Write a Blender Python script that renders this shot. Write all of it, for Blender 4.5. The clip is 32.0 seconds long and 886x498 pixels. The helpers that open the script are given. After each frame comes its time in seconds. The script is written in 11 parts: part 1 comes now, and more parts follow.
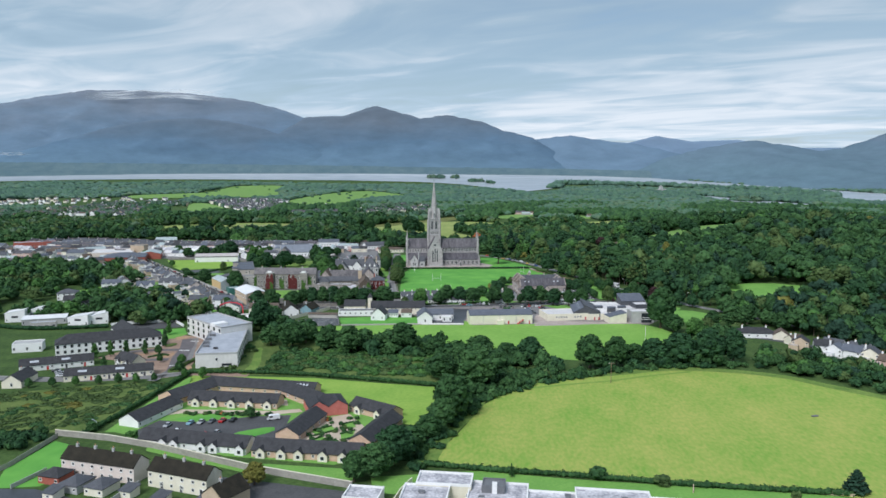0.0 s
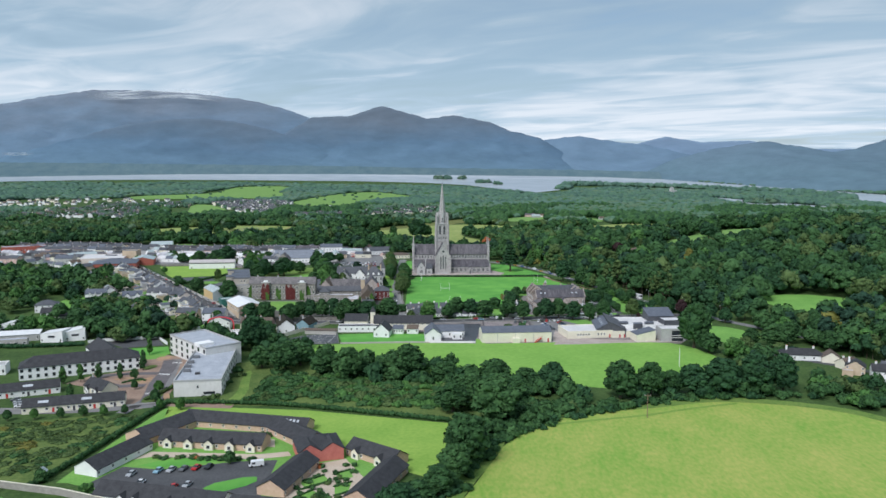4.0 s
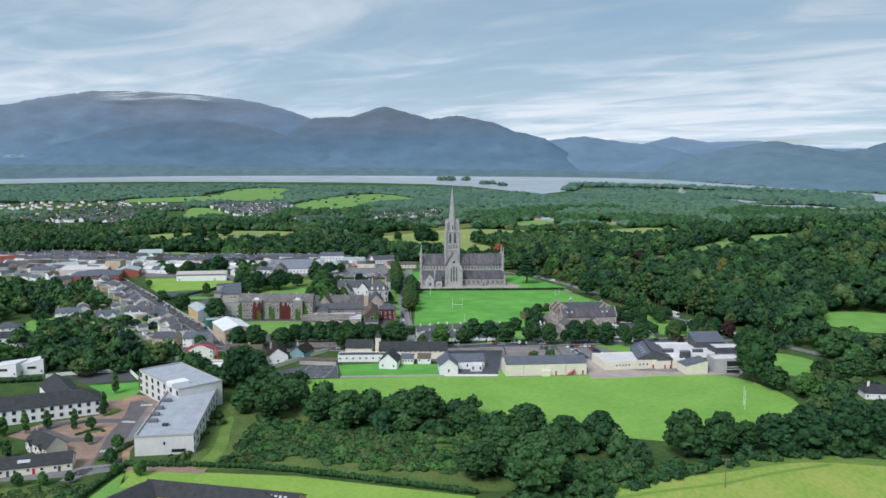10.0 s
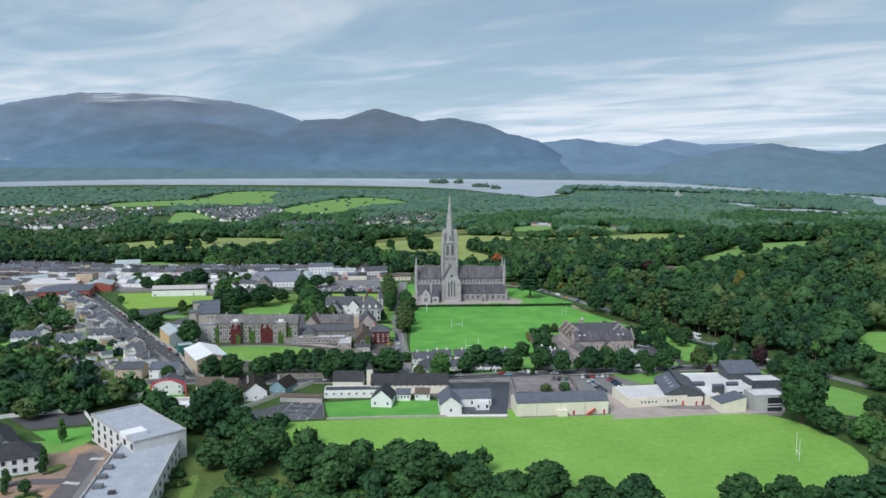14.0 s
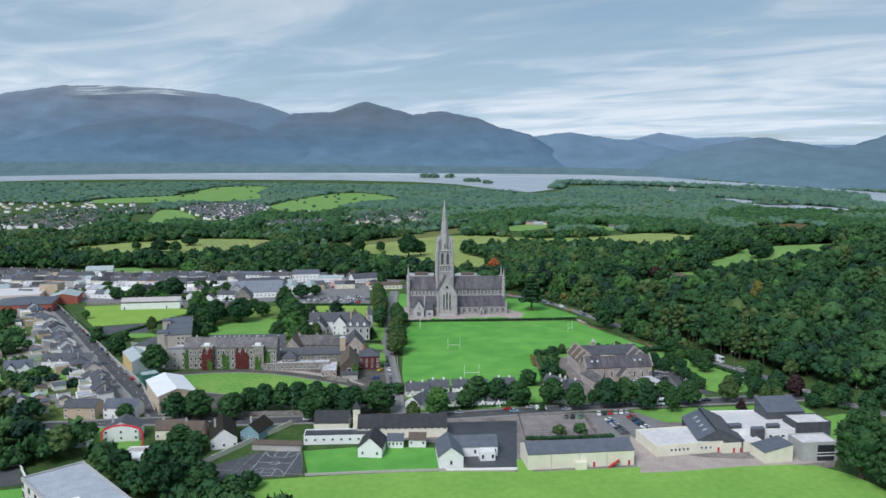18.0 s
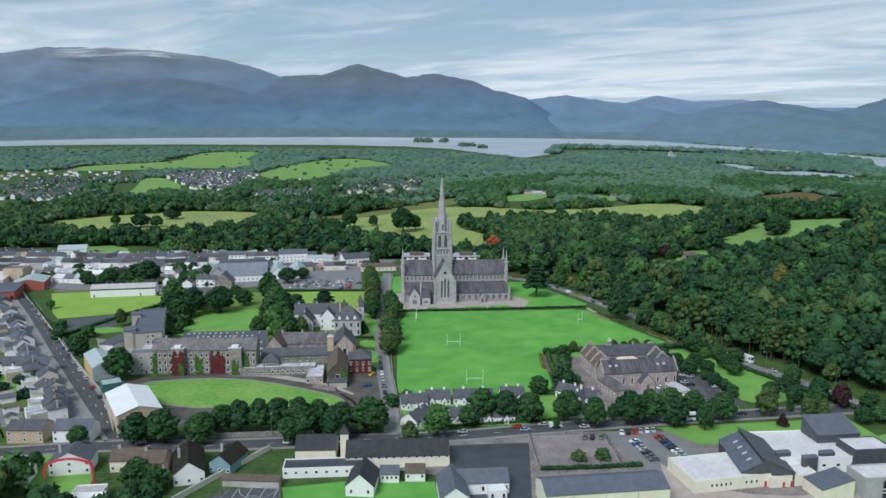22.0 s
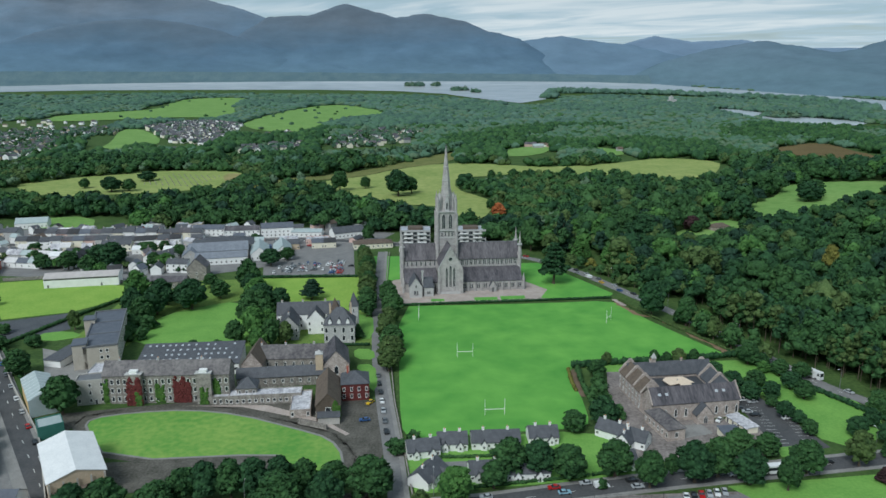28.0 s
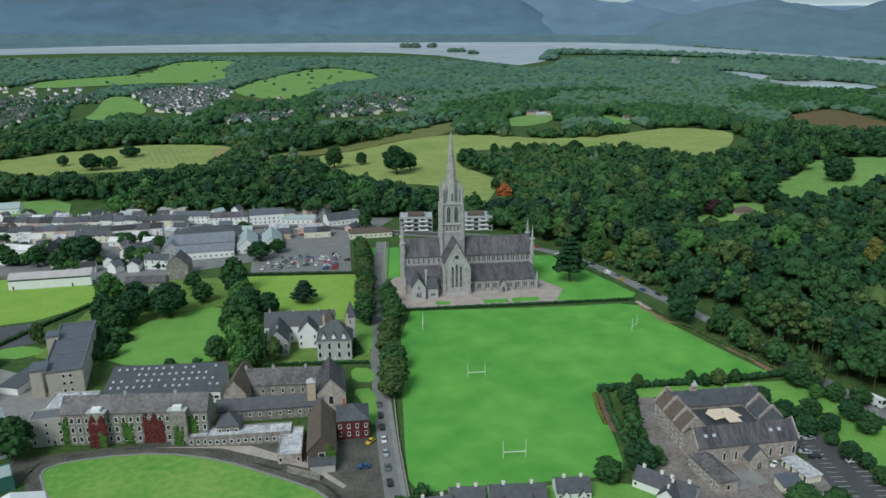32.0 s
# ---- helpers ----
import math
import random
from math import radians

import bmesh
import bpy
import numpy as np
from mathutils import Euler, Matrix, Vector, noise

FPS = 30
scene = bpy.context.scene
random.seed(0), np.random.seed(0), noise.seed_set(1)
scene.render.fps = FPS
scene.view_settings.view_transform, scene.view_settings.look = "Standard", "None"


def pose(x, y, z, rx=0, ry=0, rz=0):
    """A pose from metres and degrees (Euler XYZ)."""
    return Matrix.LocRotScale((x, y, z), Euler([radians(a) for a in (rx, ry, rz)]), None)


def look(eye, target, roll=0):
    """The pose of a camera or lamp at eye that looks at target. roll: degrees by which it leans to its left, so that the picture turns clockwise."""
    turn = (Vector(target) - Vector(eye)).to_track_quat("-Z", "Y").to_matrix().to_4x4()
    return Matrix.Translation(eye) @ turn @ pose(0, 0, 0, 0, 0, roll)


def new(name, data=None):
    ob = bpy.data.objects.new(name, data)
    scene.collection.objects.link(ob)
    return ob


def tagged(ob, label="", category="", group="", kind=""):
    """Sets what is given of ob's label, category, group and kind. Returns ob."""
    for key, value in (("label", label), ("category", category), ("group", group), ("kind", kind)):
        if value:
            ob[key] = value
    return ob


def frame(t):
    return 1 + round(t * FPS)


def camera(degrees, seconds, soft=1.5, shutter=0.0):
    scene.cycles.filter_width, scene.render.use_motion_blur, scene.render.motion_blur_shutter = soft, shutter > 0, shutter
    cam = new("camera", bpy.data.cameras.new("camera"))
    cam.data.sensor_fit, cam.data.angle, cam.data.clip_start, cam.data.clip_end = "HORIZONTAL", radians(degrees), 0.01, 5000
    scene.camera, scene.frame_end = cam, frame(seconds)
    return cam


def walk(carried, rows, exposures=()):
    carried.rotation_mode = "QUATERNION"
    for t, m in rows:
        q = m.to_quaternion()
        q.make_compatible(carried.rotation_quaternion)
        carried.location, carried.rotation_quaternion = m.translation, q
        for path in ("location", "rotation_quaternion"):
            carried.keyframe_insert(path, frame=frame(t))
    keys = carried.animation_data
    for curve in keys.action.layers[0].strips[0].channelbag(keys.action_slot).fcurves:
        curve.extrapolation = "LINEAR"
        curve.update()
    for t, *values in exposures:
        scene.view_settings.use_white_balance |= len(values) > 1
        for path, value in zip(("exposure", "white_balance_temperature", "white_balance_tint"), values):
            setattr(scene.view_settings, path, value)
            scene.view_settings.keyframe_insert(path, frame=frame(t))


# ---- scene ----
# The camera: a drone that flies over the town towards the cathedral, climbs and tips its lens down.
cam = camera(61.0, 32.0, 1.58)
PATH = [
    (0, 21.3, -802.8, 103.1, 0.82, -6.25, 0.22),
    (1, 20.5, -791.4, 103.1, 0.58, -6.19, 0.34),
    (2, 19.8, -779.9, 103.3, 0.39, -6.17, 0.36),
    (3, 19.2, -768.1, 103.6, 0.81, -6.20, 0.33),
    (3.5, 18.8, -762.3, 103.8, 1.09, -6.21, 0.30),
    (5.5, 16.4, -740.3, 104.1, 1.60, -6.18, 0.28),
    (6, 15.7, -735.1, 104.2, 1.66, -6.20, 0.25),
    (7, 14.1, -724.6, 104.6, 1.74, -6.17, 0.21),
    (8, 12.4, -714.1, 104.9, 1.64, -6.18, 0.16),
    (9, 10.8, -703.4, 105.3, 1.56, -6.18, 0.15),
    (10, 9.3, -692.3, 105.6, 1.47, -6.15, 0.15),
    (11, 7.6, -680.6, 105.6, 1.37, -6.10, 0.17),
    (12, 6.2, -668.4, 106.2, 1.26, -6.10, 0.18),
    (13, 4.9, -655.6, 107.5, 1.15, -6.04, 0.15),
    (14, 3.9, -642.6, 109.1, 0.85, -6.00, 0.11),
    (14.5, 3.4, -636.2, 110.0, 0.71, -5.98, 0.12),
    (16.5, 1.6, -610.8, 113.4, 0.33, -6.23, 0.16),
    (17, 1.0, -604.7, 114.3, 0.26, -6.36, 0.13),
    (18, 0.0, -592.5, 116.3, 0.11, -6.53, 0.10),
    (19, -0.7, -580.4, 118.1, 0.00, -6.96, 0.12),
    (20, -1.4, -568.1, 120.0, -0.12, -7.75, 0.08),
    (21, -2.1, -555.8, 122.0, -0.24, -8.52, 0.05),
    (22, -2.8, -543.3, 124.1, -0.37, -9.33, 0.02),
    (23, -3.6, -530.7, 126.5, -0.46, -10.10, -0.05),
    (24, -4.6, -518.1, 128.6, -0.61, -10.85, -0.12),
    (25, -5.8, -505.7, 130.6, -0.70, -11.54, -0.18),
    (28, -10.7, -470.3, 136.8, -1.05, -13.68, -0.23),
    (32, -14.6, -422.2, 145.3, -1.31, -16.61, -0.48),
]


def aim(x, y, z, yaw, pitch, roll):
    a, p = radians(yaw), radians(pitch)
    ahead = Vector((-math.sin(a) * math.cos(p), math.cos(a) * math.cos(p), math.sin(p)))
    return look((x, y, z), Vector((x, y, z)) + ahead, roll)


walk(cam, [(t, aim(*row)) for t, *row in PATH], [(0, 0.18, 6080, 13), (14, 0.14, 6060, 13), (20, 0.08, 5960, 12), (25, 0.0, 5980, 8), (32, -0.18, 6120, 3)])

# ---- light: a bright overcast day, the sun a wide soft glow behind thin cloud ----
SUN_HEIGHT, SUN_WAY = radians(46), radians(212)
world = bpy.data.worlds.new("sky")
scene.world = world
world.use_nodes = True
wt = world.node_tree
wt.nodes.clear()


def wnode(kind, **values):
    n = wt.nodes.new(kind)
    for key, value in values.items():
        n.inputs[key].default_value = value
    return n


def wmath(op, a, b=None):
    n = wt.nodes.new("ShaderNodeMath")
    n.operation = op
    for i, v in enumerate((a, b)):
        if v is None:
            continue
        if isinstance(v, (int, float)):
            n.inputs[i].default_value = v
        else:
            wt.links.new(v, n.inputs[i])
    return n.outputs[0]


w_out = wt.nodes.new("ShaderNodeOutputWorld")
w_back = wnode("ShaderNodeBackground", Strength=1.0)
w_sky = wt.nodes.new("ShaderNodeTexSky")
w_sky.sky_type, w_sky.sun_disc = "NISHITA", False
w_sky.sun_elevation, w_sky.sun_rotation = SUN_HEIGHT, SUN_WAY
w_sky.air_density, w_sky.dust_density, w_sky.ozone_density = 1.2, 1.0, 2.0
w_dim = wt.nodes.new("ShaderNodeVectorMath")
w_dim.operation = "SCALE"
w_dim.inputs["Scale"].default_value = 0.095
wt.links.new(w_sky.outputs[0], w_dim.inputs[0])
w_tc = wt.nodes.new("ShaderNodeTexCoord")
w_sep = wt.nodes.new("ShaderNodeSeparateXYZ")
wt.links.new(w_tc.outputs["Generated"], w_sep.inputs[0])
w_up = wmath("ADD", wmath("MAXIMUM", w_sep.outputs[2], 0.0), 0.075)
w_flat = wt.nodes.new("ShaderNodeCombineXYZ")
wt.links.new(wmath("DIVIDE", w_sep.outputs[0], w_up), w_flat.inputs[0])
wt.links.new(wmath("DIVIDE", w_sep.outputs[1], w_up), w_flat.inputs[1])


def cloud_noise(turn, scale, place, detail, rough, swirl):
    """Cloud drawn out along the wind."""
    spun, drawn = wt.nodes.new("ShaderNodeMapping"), wt.nodes.new("ShaderNodeMapping")
    spun.inputs["Rotation"].default_value = (0, 0, radians(turn))
    drawn.inputs["Scale"].default_value = scale
    drawn.inputs["Location"].default_value = place
    wt.links.new(w_flat.outputs[0], spun.inputs[0])
    wt.links.new(spun.outputs[0], drawn.inputs[0])
    n = wnode("ShaderNodeTexNoise", Scale=1.0, Detail=detail, Roughness=rough, Distortion=swirl)
    wt.links.new(drawn.outputs[0], n.inputs["Vector"])
    return n.outputs[0]


banks = cloud_noise(38, (0.18, 0.40, 1.0), (3.6, 5.1, 0), 7.0, 0.5, 0.9)
ripples = cloud_noise(30, (0.9, 1.7, 1.0), (0.4, 1.7, 0), 6.0, 0.52, 1.2)
w_body = wmath("ADD", wmath("MULTIPLY", banks, 0.62), wmath("MULTIPLY", ripples, 0.38))
# cloud: grey-blue overhead, paler towards the horizon
w_shade = wt.nodes.new("ShaderNodeValToRGB")
e = w_shade.color_ramp.elements
e[0].position, e[0].color = 0.0, (0.56, 0.615, 0.64, 1)
e[1].position, e[1].color = 0.30, (0.31, 0.37, 0.415, 1)
c = e.new(0.12)
c.color = (0.41, 0.485, 0.53, 1)
wt.links.new(w_sep.outputs[2], w_shade.inputs[0])
# thin grey sheets and bright creamy banks
w_light = wt.nodes.new("ShaderNodeValToRGB")
e = w_light.color_ramp.elements
e[0].position, e[0].color = 0.37, (0.70, 0.83, 0.91, 1)
e[1].position, e[1].color = 0.61, (1.46, 1.38, 1.33, 1)
c = e.new(0.49)
c.color = (0.92, 1.03, 1.09, 1)
wt.links.new(w_body, w_light.inputs[0])
w_thick = wt.nodes.new("ShaderNodeVectorMath")
w_thick.operation = "MULTIPLY"
wt.links.new(w_shade.outputs[0], w_thick.inputs[0])
wt.links.new(w_light.outputs[0], w_thick.inputs[1])
# gaps of blue sky, closed by the veil towards the horizon
w_gap = wt.nodes.new("ShaderNodeMapRange")
w_gap.inputs["From Min"].default_value, w_gap.inputs["From Max"].default_value = 0.36, 0.50
w_gap.inputs["To Min"].default_value = 0.45
wt.links.new(w_body, w_gap.inputs["Value"])
w_mix = wt.nodes.new("ShaderNodeMix")
w_mix.data_type = "RGBA"
wt.links.new(wmath("MAXIMUM", w_gap.outputs[0], wmath("SUBTRACT", 0.92, wmath("MULTIPLY", w_sep.outputs[2], 6.0))), w_mix.inputs[0])
wt.links.new(w_dim.outputs[0], w_mix.inputs[6])
wt.links.new(w_thick.outputs[0], w_mix.inputs[7])
wt.links.new(w_mix.outputs[2], w_back.inputs[0])
wt.links.new(w_back.outputs[0], w_out.inputs[0])

sun = new("sun", bpy.data.lights.new("sun", "SUN"))
sun.data.energy, sun.data.angle, sun.data.color = 2.85, radians(26), (1.0, 0.98, 0.94)
sun.matrix_world = look((0, 0, 300), (-math.sin(SUN_WAY) * math.cos(SUN_HEIGHT), -math.cos(SUN_WAY) * math.cos(SUN_HEIGHT), 300 - math.sin(SUN_HEIGHT)))
# ---- materials ----
def material(name, dark, light, size=1.0, rough=0.8, bump=0.15, spec=0.3, metal=0.0, fine=8.0, vary=0.0, island=False, stretch=(1, 1, 1), ground=False, contrast=1.0):
    """A surface mottled between two colours at two scales, with fine relief. size: metres of the larger mottling."""
    m = bpy.data.materials.new(name)
    m.use_nodes = True
    nt = m.node_tree
    b = nt.nodes["Principled BSDF"]
    b.inputs["Roughness"].default_value, b.inputs["Metallic"].default_value = rough, metal
    b.inputs["Specular IOR Level"].default_value = spec
    if ground:
        src = nt.nodes.new("ShaderNodeNewGeometry").outputs["Position"]
    else:
        src = nt.nodes.new("ShaderNodeTexCoord").outputs["Object"]
    mp = nt.nodes.new("ShaderNodeMapping")
    mp.inputs["Scale"].default_value = stretch
    nt.links.new(src, mp.inputs[0])
    big, small = nt.nodes.new("ShaderNodeTexNoise"), nt.nodes.new("ShaderNodeTexNoise")
    for n, s, d in ((big, 1.0 / size, 4.0), (small, fine / size, 3.0)):
        n.inputs["Scale"].default_value, n.inputs["Detail"].default_value = s, d
        nt.links.new(mp.outputs[0], n.inputs["Vector"])
    add = nt.nodes.new("ShaderNodeMath")
    add.operation = "MULTIPLY_ADD"
    nt.links.new(small.outputs[0], add.inputs[0])
    add.inputs[1].default_value = 0.5
    half = nt.nodes.new("ShaderNodeMath")
    half.operation = "MULTIPLY"
    half.inputs[1].default_value = 0.5
    nt.links.new(big.outputs[0], half.inputs[0])
    nt.links.new(half.outputs[0], add.inputs[2])
    value = add.outputs[0]
    if vary:
        rnd = nt.nodes.new("ShaderNodeNewGeometry").outputs["Random Per Island"] if island else nt.nodes.new("ShaderNodeObjectInfo").outputs["Random"]
        mix = nt.nodes.new("ShaderNodeMath")
        mix.operation = "MULTIPLY_ADD"
        nt.links.new(rnd, mix.inputs[0])
        mix.inputs[1].default_value = vary
        off = nt.nodes.new("ShaderNodeMath")
        off.operation = "SUBTRACT"
        nt.links.new(value, off.inputs[0])
        off.inputs[1].default_value = vary / 2
        nt.links.new(off.outputs[0], mix.inputs[2])
        value = mix.outputs[0]
    ramp = nt.nodes.new("ShaderNodeValToRGB")
    w = 0.19 / contrast
    ramp.color_ramp.elements[0].position, ramp.color_ramp.elements[0].color = 0.5 - w, (*dark, 1)
    ramp.color_ramp.elements[1].position, ramp.color_ramp.elements[1].color = 0.5 + w, (*light, 1)
    nt.links.new(value, ramp.inputs[0])
    nt.links.new(ramp.outputs[0], b.inputs["Base Color"])
    if bump:
        bp = nt.nodes.new("ShaderNodeBump")
        bp.inputs["Strength"].default_value, bp.inputs["Distance"].default_value = min(1.0, bump * 2), size / fine * 0.5
        nt.links.new(small.outputs[0], bp.inputs["Height"])
        nt.links.new(bp.outputs[0], b.inputs["Normal"])
    return m


M = {}


def mk(name, *a, **k):
    M[name] = material(name, *a, **k)


# ground covers
mk("undergrowth", (0.03, 0.062, 0.02), (0.085, 0.14, 0.042), 14, 0.95, 0.3, 0.1, ground=True)
mk("pitch_grass", (0.074, 0.258, 0.045), (0.166, 0.40, 0.076), 42, 0.9, 0.06, 0.15, ground=True, fine=3.5, contrast=1.0)
mk("oval_grass", (0.10, 0.27, 0.050), (0.235, 0.365, 0.085), 26, 0.9, 0.1, 0.15, ground=True, fine=10, contrast=1.3)
mk("lime_grass", (0.165, 0.315, 0.050), (0.285, 0.41, 0.082), 16, 0.9, 0.1, 0.15, ground=True, fine=10)
mk("lawn_grass", (0.115, 0.27, 0.055), (0.20, 0.38, 0.085), 12, 0.9, 0.1, 0.15, ground=True, fine=12)
mk("field_grass", (0.170, 0.325, 0.052), (0.37, 0.385, 0.105), 18, 0.95, 0.2, 0.1, ground=True, fine=14, stretch=(1.0, 0.45, 1), contrast=1.15)
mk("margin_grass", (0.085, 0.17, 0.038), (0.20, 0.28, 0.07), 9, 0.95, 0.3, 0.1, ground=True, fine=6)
mk("trodden_grass", (0.13, 0.25, 0.045), (0.22, 0.33, 0.075), 7, 0.95, 0.3, 0.1, ground=True, fine=6)
mk("school_grass", (0.140, 0.305, 0.052), (0.235, 0.41, 0.085), 30, 0.9, 0.1, 0.15, ground=True, fine=11)
mk("far_pasture", (0.175, 0.25, 0.068), (0.33, 0.365, 0.13), 60, 0.95, 0.2, 0.1, ground=True)
mk("golf_grass", (0.125, 0.245, 0.062), (0.215, 0.34, 0.105), 45, 0.95, 0.2, 0.1, ground=True)
mk("rough_grass", (0.10, 0.13, 0.04), (0.21, 0.21, 0.08), 18, 0.95, 0.3, 0.1, ground=True)
mk("worn_grass", (0.20, 0.21, 0.075), (0.34, 0.28, 0.14), 30, 0.95, 0.2, 0.1, ground=True)
mk("bog", (0.10, 0.075, 0.035), (0.17, 0.13, 0.06), 40, 0.95, 0.3, 0.1, ground=True)
mk("scrub_floor", (0.055, 0.105, 0.028), (0.155, 0.20, 0.062), 11, 0.95, 0.3, 0.1, ground=True)
mk("soil", (0.10, 0.075, 0.05), (0.19, 0.14, 0.10), 5, 0.95, 0.2, 0.1, ground=True)
mk("asphalt", (0.055, 0.058, 0.062), (0.10, 0.10, 0.105), 7, 0.85, 0.1, 0.3, ground=True)
mk("pale_asphalt", (0.14, 0.14, 0.145), (0.24, 0.235, 0.23), 6, 0.85, 0.1, 0.3, ground=True)
mk("mossy_asphalt", (0.055, 0.055, 0.045), (0.14, 0.13, 0.115), 7, 0.9, 0.1, 0.25, ground=True, contrast=1.3)
mk("wet_asphalt", (0.035, 0.038, 0.045), (0.075, 0.08, 0.09), 6, 0.4, 0.1, 0.4, ground=True)
mk("gravel", (0.27, 0.24, 0.20), (0.40, 0.36, 0.31), 5, 0.95, 0.2, 0.2, ground=True)
mk("cream_gravel", (0.42, 0.345, 0.265), (0.56, 0.475, 0.385), 5, 0.95, 0.2, 0.2, ground=True)
mk("pink_gravel", (0.30, 0.25, 0.225), (0.46, 0.40, 0.365), 6, 0.95, 0.2, 0.2, ground=True)
mk("patched_asphalt", (0.125, 0.11, 0.104), (0.29, 0.258, 0.245), 9, 0.9, 0.1, 0.25, ground=True, contrast=1.3)
mk("paving", (0.21, 0.14, 0.105), (0.36, 0.26, 0.20), 6, 0.9, 0.15, 0.25, ground=True)
mk("footpath", (0.19, 0.185, 0.18), (0.29, 0.285, 0.275), 4, 0.9, 0.15, 0.25, ground=True)
mk("court", (0.05, 0.055, 0.065), (0.10, 0.105, 0.115), 8, 0.7, 0.05, 0.35, ground=True)
mk("lane_asphalt", (0.092, 0.083, 0.088), (0.158, 0.145, 0.15), 5, 0.85, 0.1, 0.3, ground=True)
mk("orange_paving", (0.30, 0.185, 0.11), (0.45, 0.30, 0.19), 3, 0.9, 0.15, 0.25, ground=True)
mk("faded_court", (0.165, 0.145, 0.145), (0.30, 0.262, 0.258), 7, 0.9, 0.1, 0.25, ground=True, contrast=1.3)
mk("bare_earth", (0.15, 0.10, 0.062), (0.30, 0.215, 0.14), 4, 0.95, 0.2, 0.1, ground=True)
mk("line_paint", (0.62, 0.62, 0.60), (0.8, 0.8, 0.78), 1.0, 0.7)
# walls
mk("limestone", (0.235, 0.225, 0.224), (0.50, 0.478, 0.462), 2.2, 0.9, 0.25, 0.25, fine=6, vary=0.06)
mk("pale_stone", (0.35, 0.35, 0.348), (0.52, 0.515, 0.505), 1.8, 0.9, 0.2, 0.25, vary=0.06)
mk("grey_stone", (0.145, 0.134, 0.122), (0.37, 0.342, 0.312), 1.5, 0.92, 0.3, 0.2, vary=0.08, fine=4, contrast=1.3)
mk("warm_stone", (0.22, 0.188, 0.172), (0.52, 0.452, 0.408), 1.5, 0.92, 0.3, 0.2, vary=0.06, fine=4, contrast=1.3)
mk("white_render", (0.70, 0.70, 0.69), (0.84, 0.84, 0.83), 3.0, 0.85, 0.06, 0.3, vary=0.10)
mk("weathered_white", (0.57, 0.56, 0.53), (0.73, 0.72, 0.695), 5.0, 0.85, 0.06, 0.3, fine=5, stretch=(1.0, 1.0, 0.5))
mk("cream_render", (0.64, 0.60, 0.48), (0.80, 0.76, 0.63), 3.0, 0.85, 0.06, 0.3, vary=0.08)
mk("tan_render", (0.42, 0.33, 0.23), (0.57, 0.46, 0.34), 3.0, 0.85, 0.06, 0.3, vary=0.08)
mk("beige_render", (0.37, 0.335, 0.285), (0.50, 0.46, 0.40), 3.0, 0.85, 0.06, 0.3, vary=0.08)
mk("pink_render", (0.50, 0.34, 0.30), (0.66, 0.48, 0.43), 3.0, 0.85, 0.06, 0.3)
mk("blue_render", (0.16, 0.27, 0.31), (0.24, 0.37, 0.41), 3.0, 0.8, 0.06, 0.3)
mk("grey_render", (0.33, 0.33, 0.33), (0.47, 0.47, 0.46), 3.0, 0.85, 0.08, 0.3, vary=0.1)
mk("concrete", (0.33, 0.315, 0.29), (0.50, 0.48, 0.45), 2.5, 0.9, 0.15, 0.25, vary=0.06)
mk("orange_brick", (0.42, 0.22, 0.13), (0.56, 0.32, 0.20), 0.9, 0.9, 0.25, 0.2)
mk("peach_brick", (0.50, 0.335, 0.24), (0.66, 0.48, 0.37), 0.9, 0.9, 0.25, 0.2)
mk("pale_pink_render", (0.58, 0.50, 0.45), (0.74, 0.66, 0.60), 3.0, 0.85, 0.06, 0.3, vary=0.08)
mk("block_wall", (0.24, 0.225, 0.20), (0.40, 0.38, 0.345), 1.6, 0.9, 0.2, 0.25, contrast=1.2)
mk("red_brick", (0.30, 0.085, 0.065), (0.43, 0.14, 0.10), 0.9, 0.9, 0.25, 0.2)
mk("red_render", (0.42, 0.12, 0.10), (0.56, 0.20, 0.16), 2.0, 0.8, 0.06, 0.3)
mk("yellow_cladding", (0.50, 0.36, 0.16), (0.64, 0.48, 0.25), 2.0, 0.7, 0.1, 0.4)
mk("ivy", (0.03, 0.08, 0.02), (0.10, 0.19, 0.04), 1.2, 0.9, 0.6, 0.15)
mk("red_creeper", (0.075, 0.020, 0.022), (0.165, 0.045, 0.040), 1.2, 0.9, 0.6, 0.15)
# roofs
mk("slate", (0.046, 0.050, 0.060), (0.105, 0.11, 0.124), 2.0, 0.65, 0.25, 0.4, fine=7, vary=0.08)
mk("blue_slate", (0.07, 0.08, 0.105), (0.13, 0.145, 0.175), 2.5, 0.6, 0.2, 0.4, fine=7, vary=0.06)
mk("black_tile", (0.022, 0.023, 0.026), (0.06, 0.06, 0.065), 2.0, 0.7, 0.3, 0.3, fine=7, vary=0.05)
mk("brown_tile", (0.08, 0.062, 0.05), (0.16, 0.125, 0.10), 1.8, 0.85, 0.3, 0.25, vary=0.08)
mk("mossy_tile", (0.014, 0.013, 0.011), (0.042, 0.037, 0.026), 2.2, 0.9, 0.35, 0.2, vary=0.05)
mk("weathered_slate", (0.062, 0.058, 0.066), (0.20, 0.186, 0.182), 6.0, 0.7, 0.25, 0.3, fine=5, vary=0.05, contrast=1.2)
mk("purple_slate", (0.040, 0.038, 0.046), (0.150, 0.138, 0.150), 3.0, 0.65, 0.25, 0.35, vary=0.05, fine=5, stretch=(1.0, 0.22, 0.22), contrast=1.25)
mk("market_roof", (0.13, 0.145, 0.175), (0.24, 0.26, 0.30), 3.0, 0.55, 0.15, 0.4, fine=6, vary=0.08)
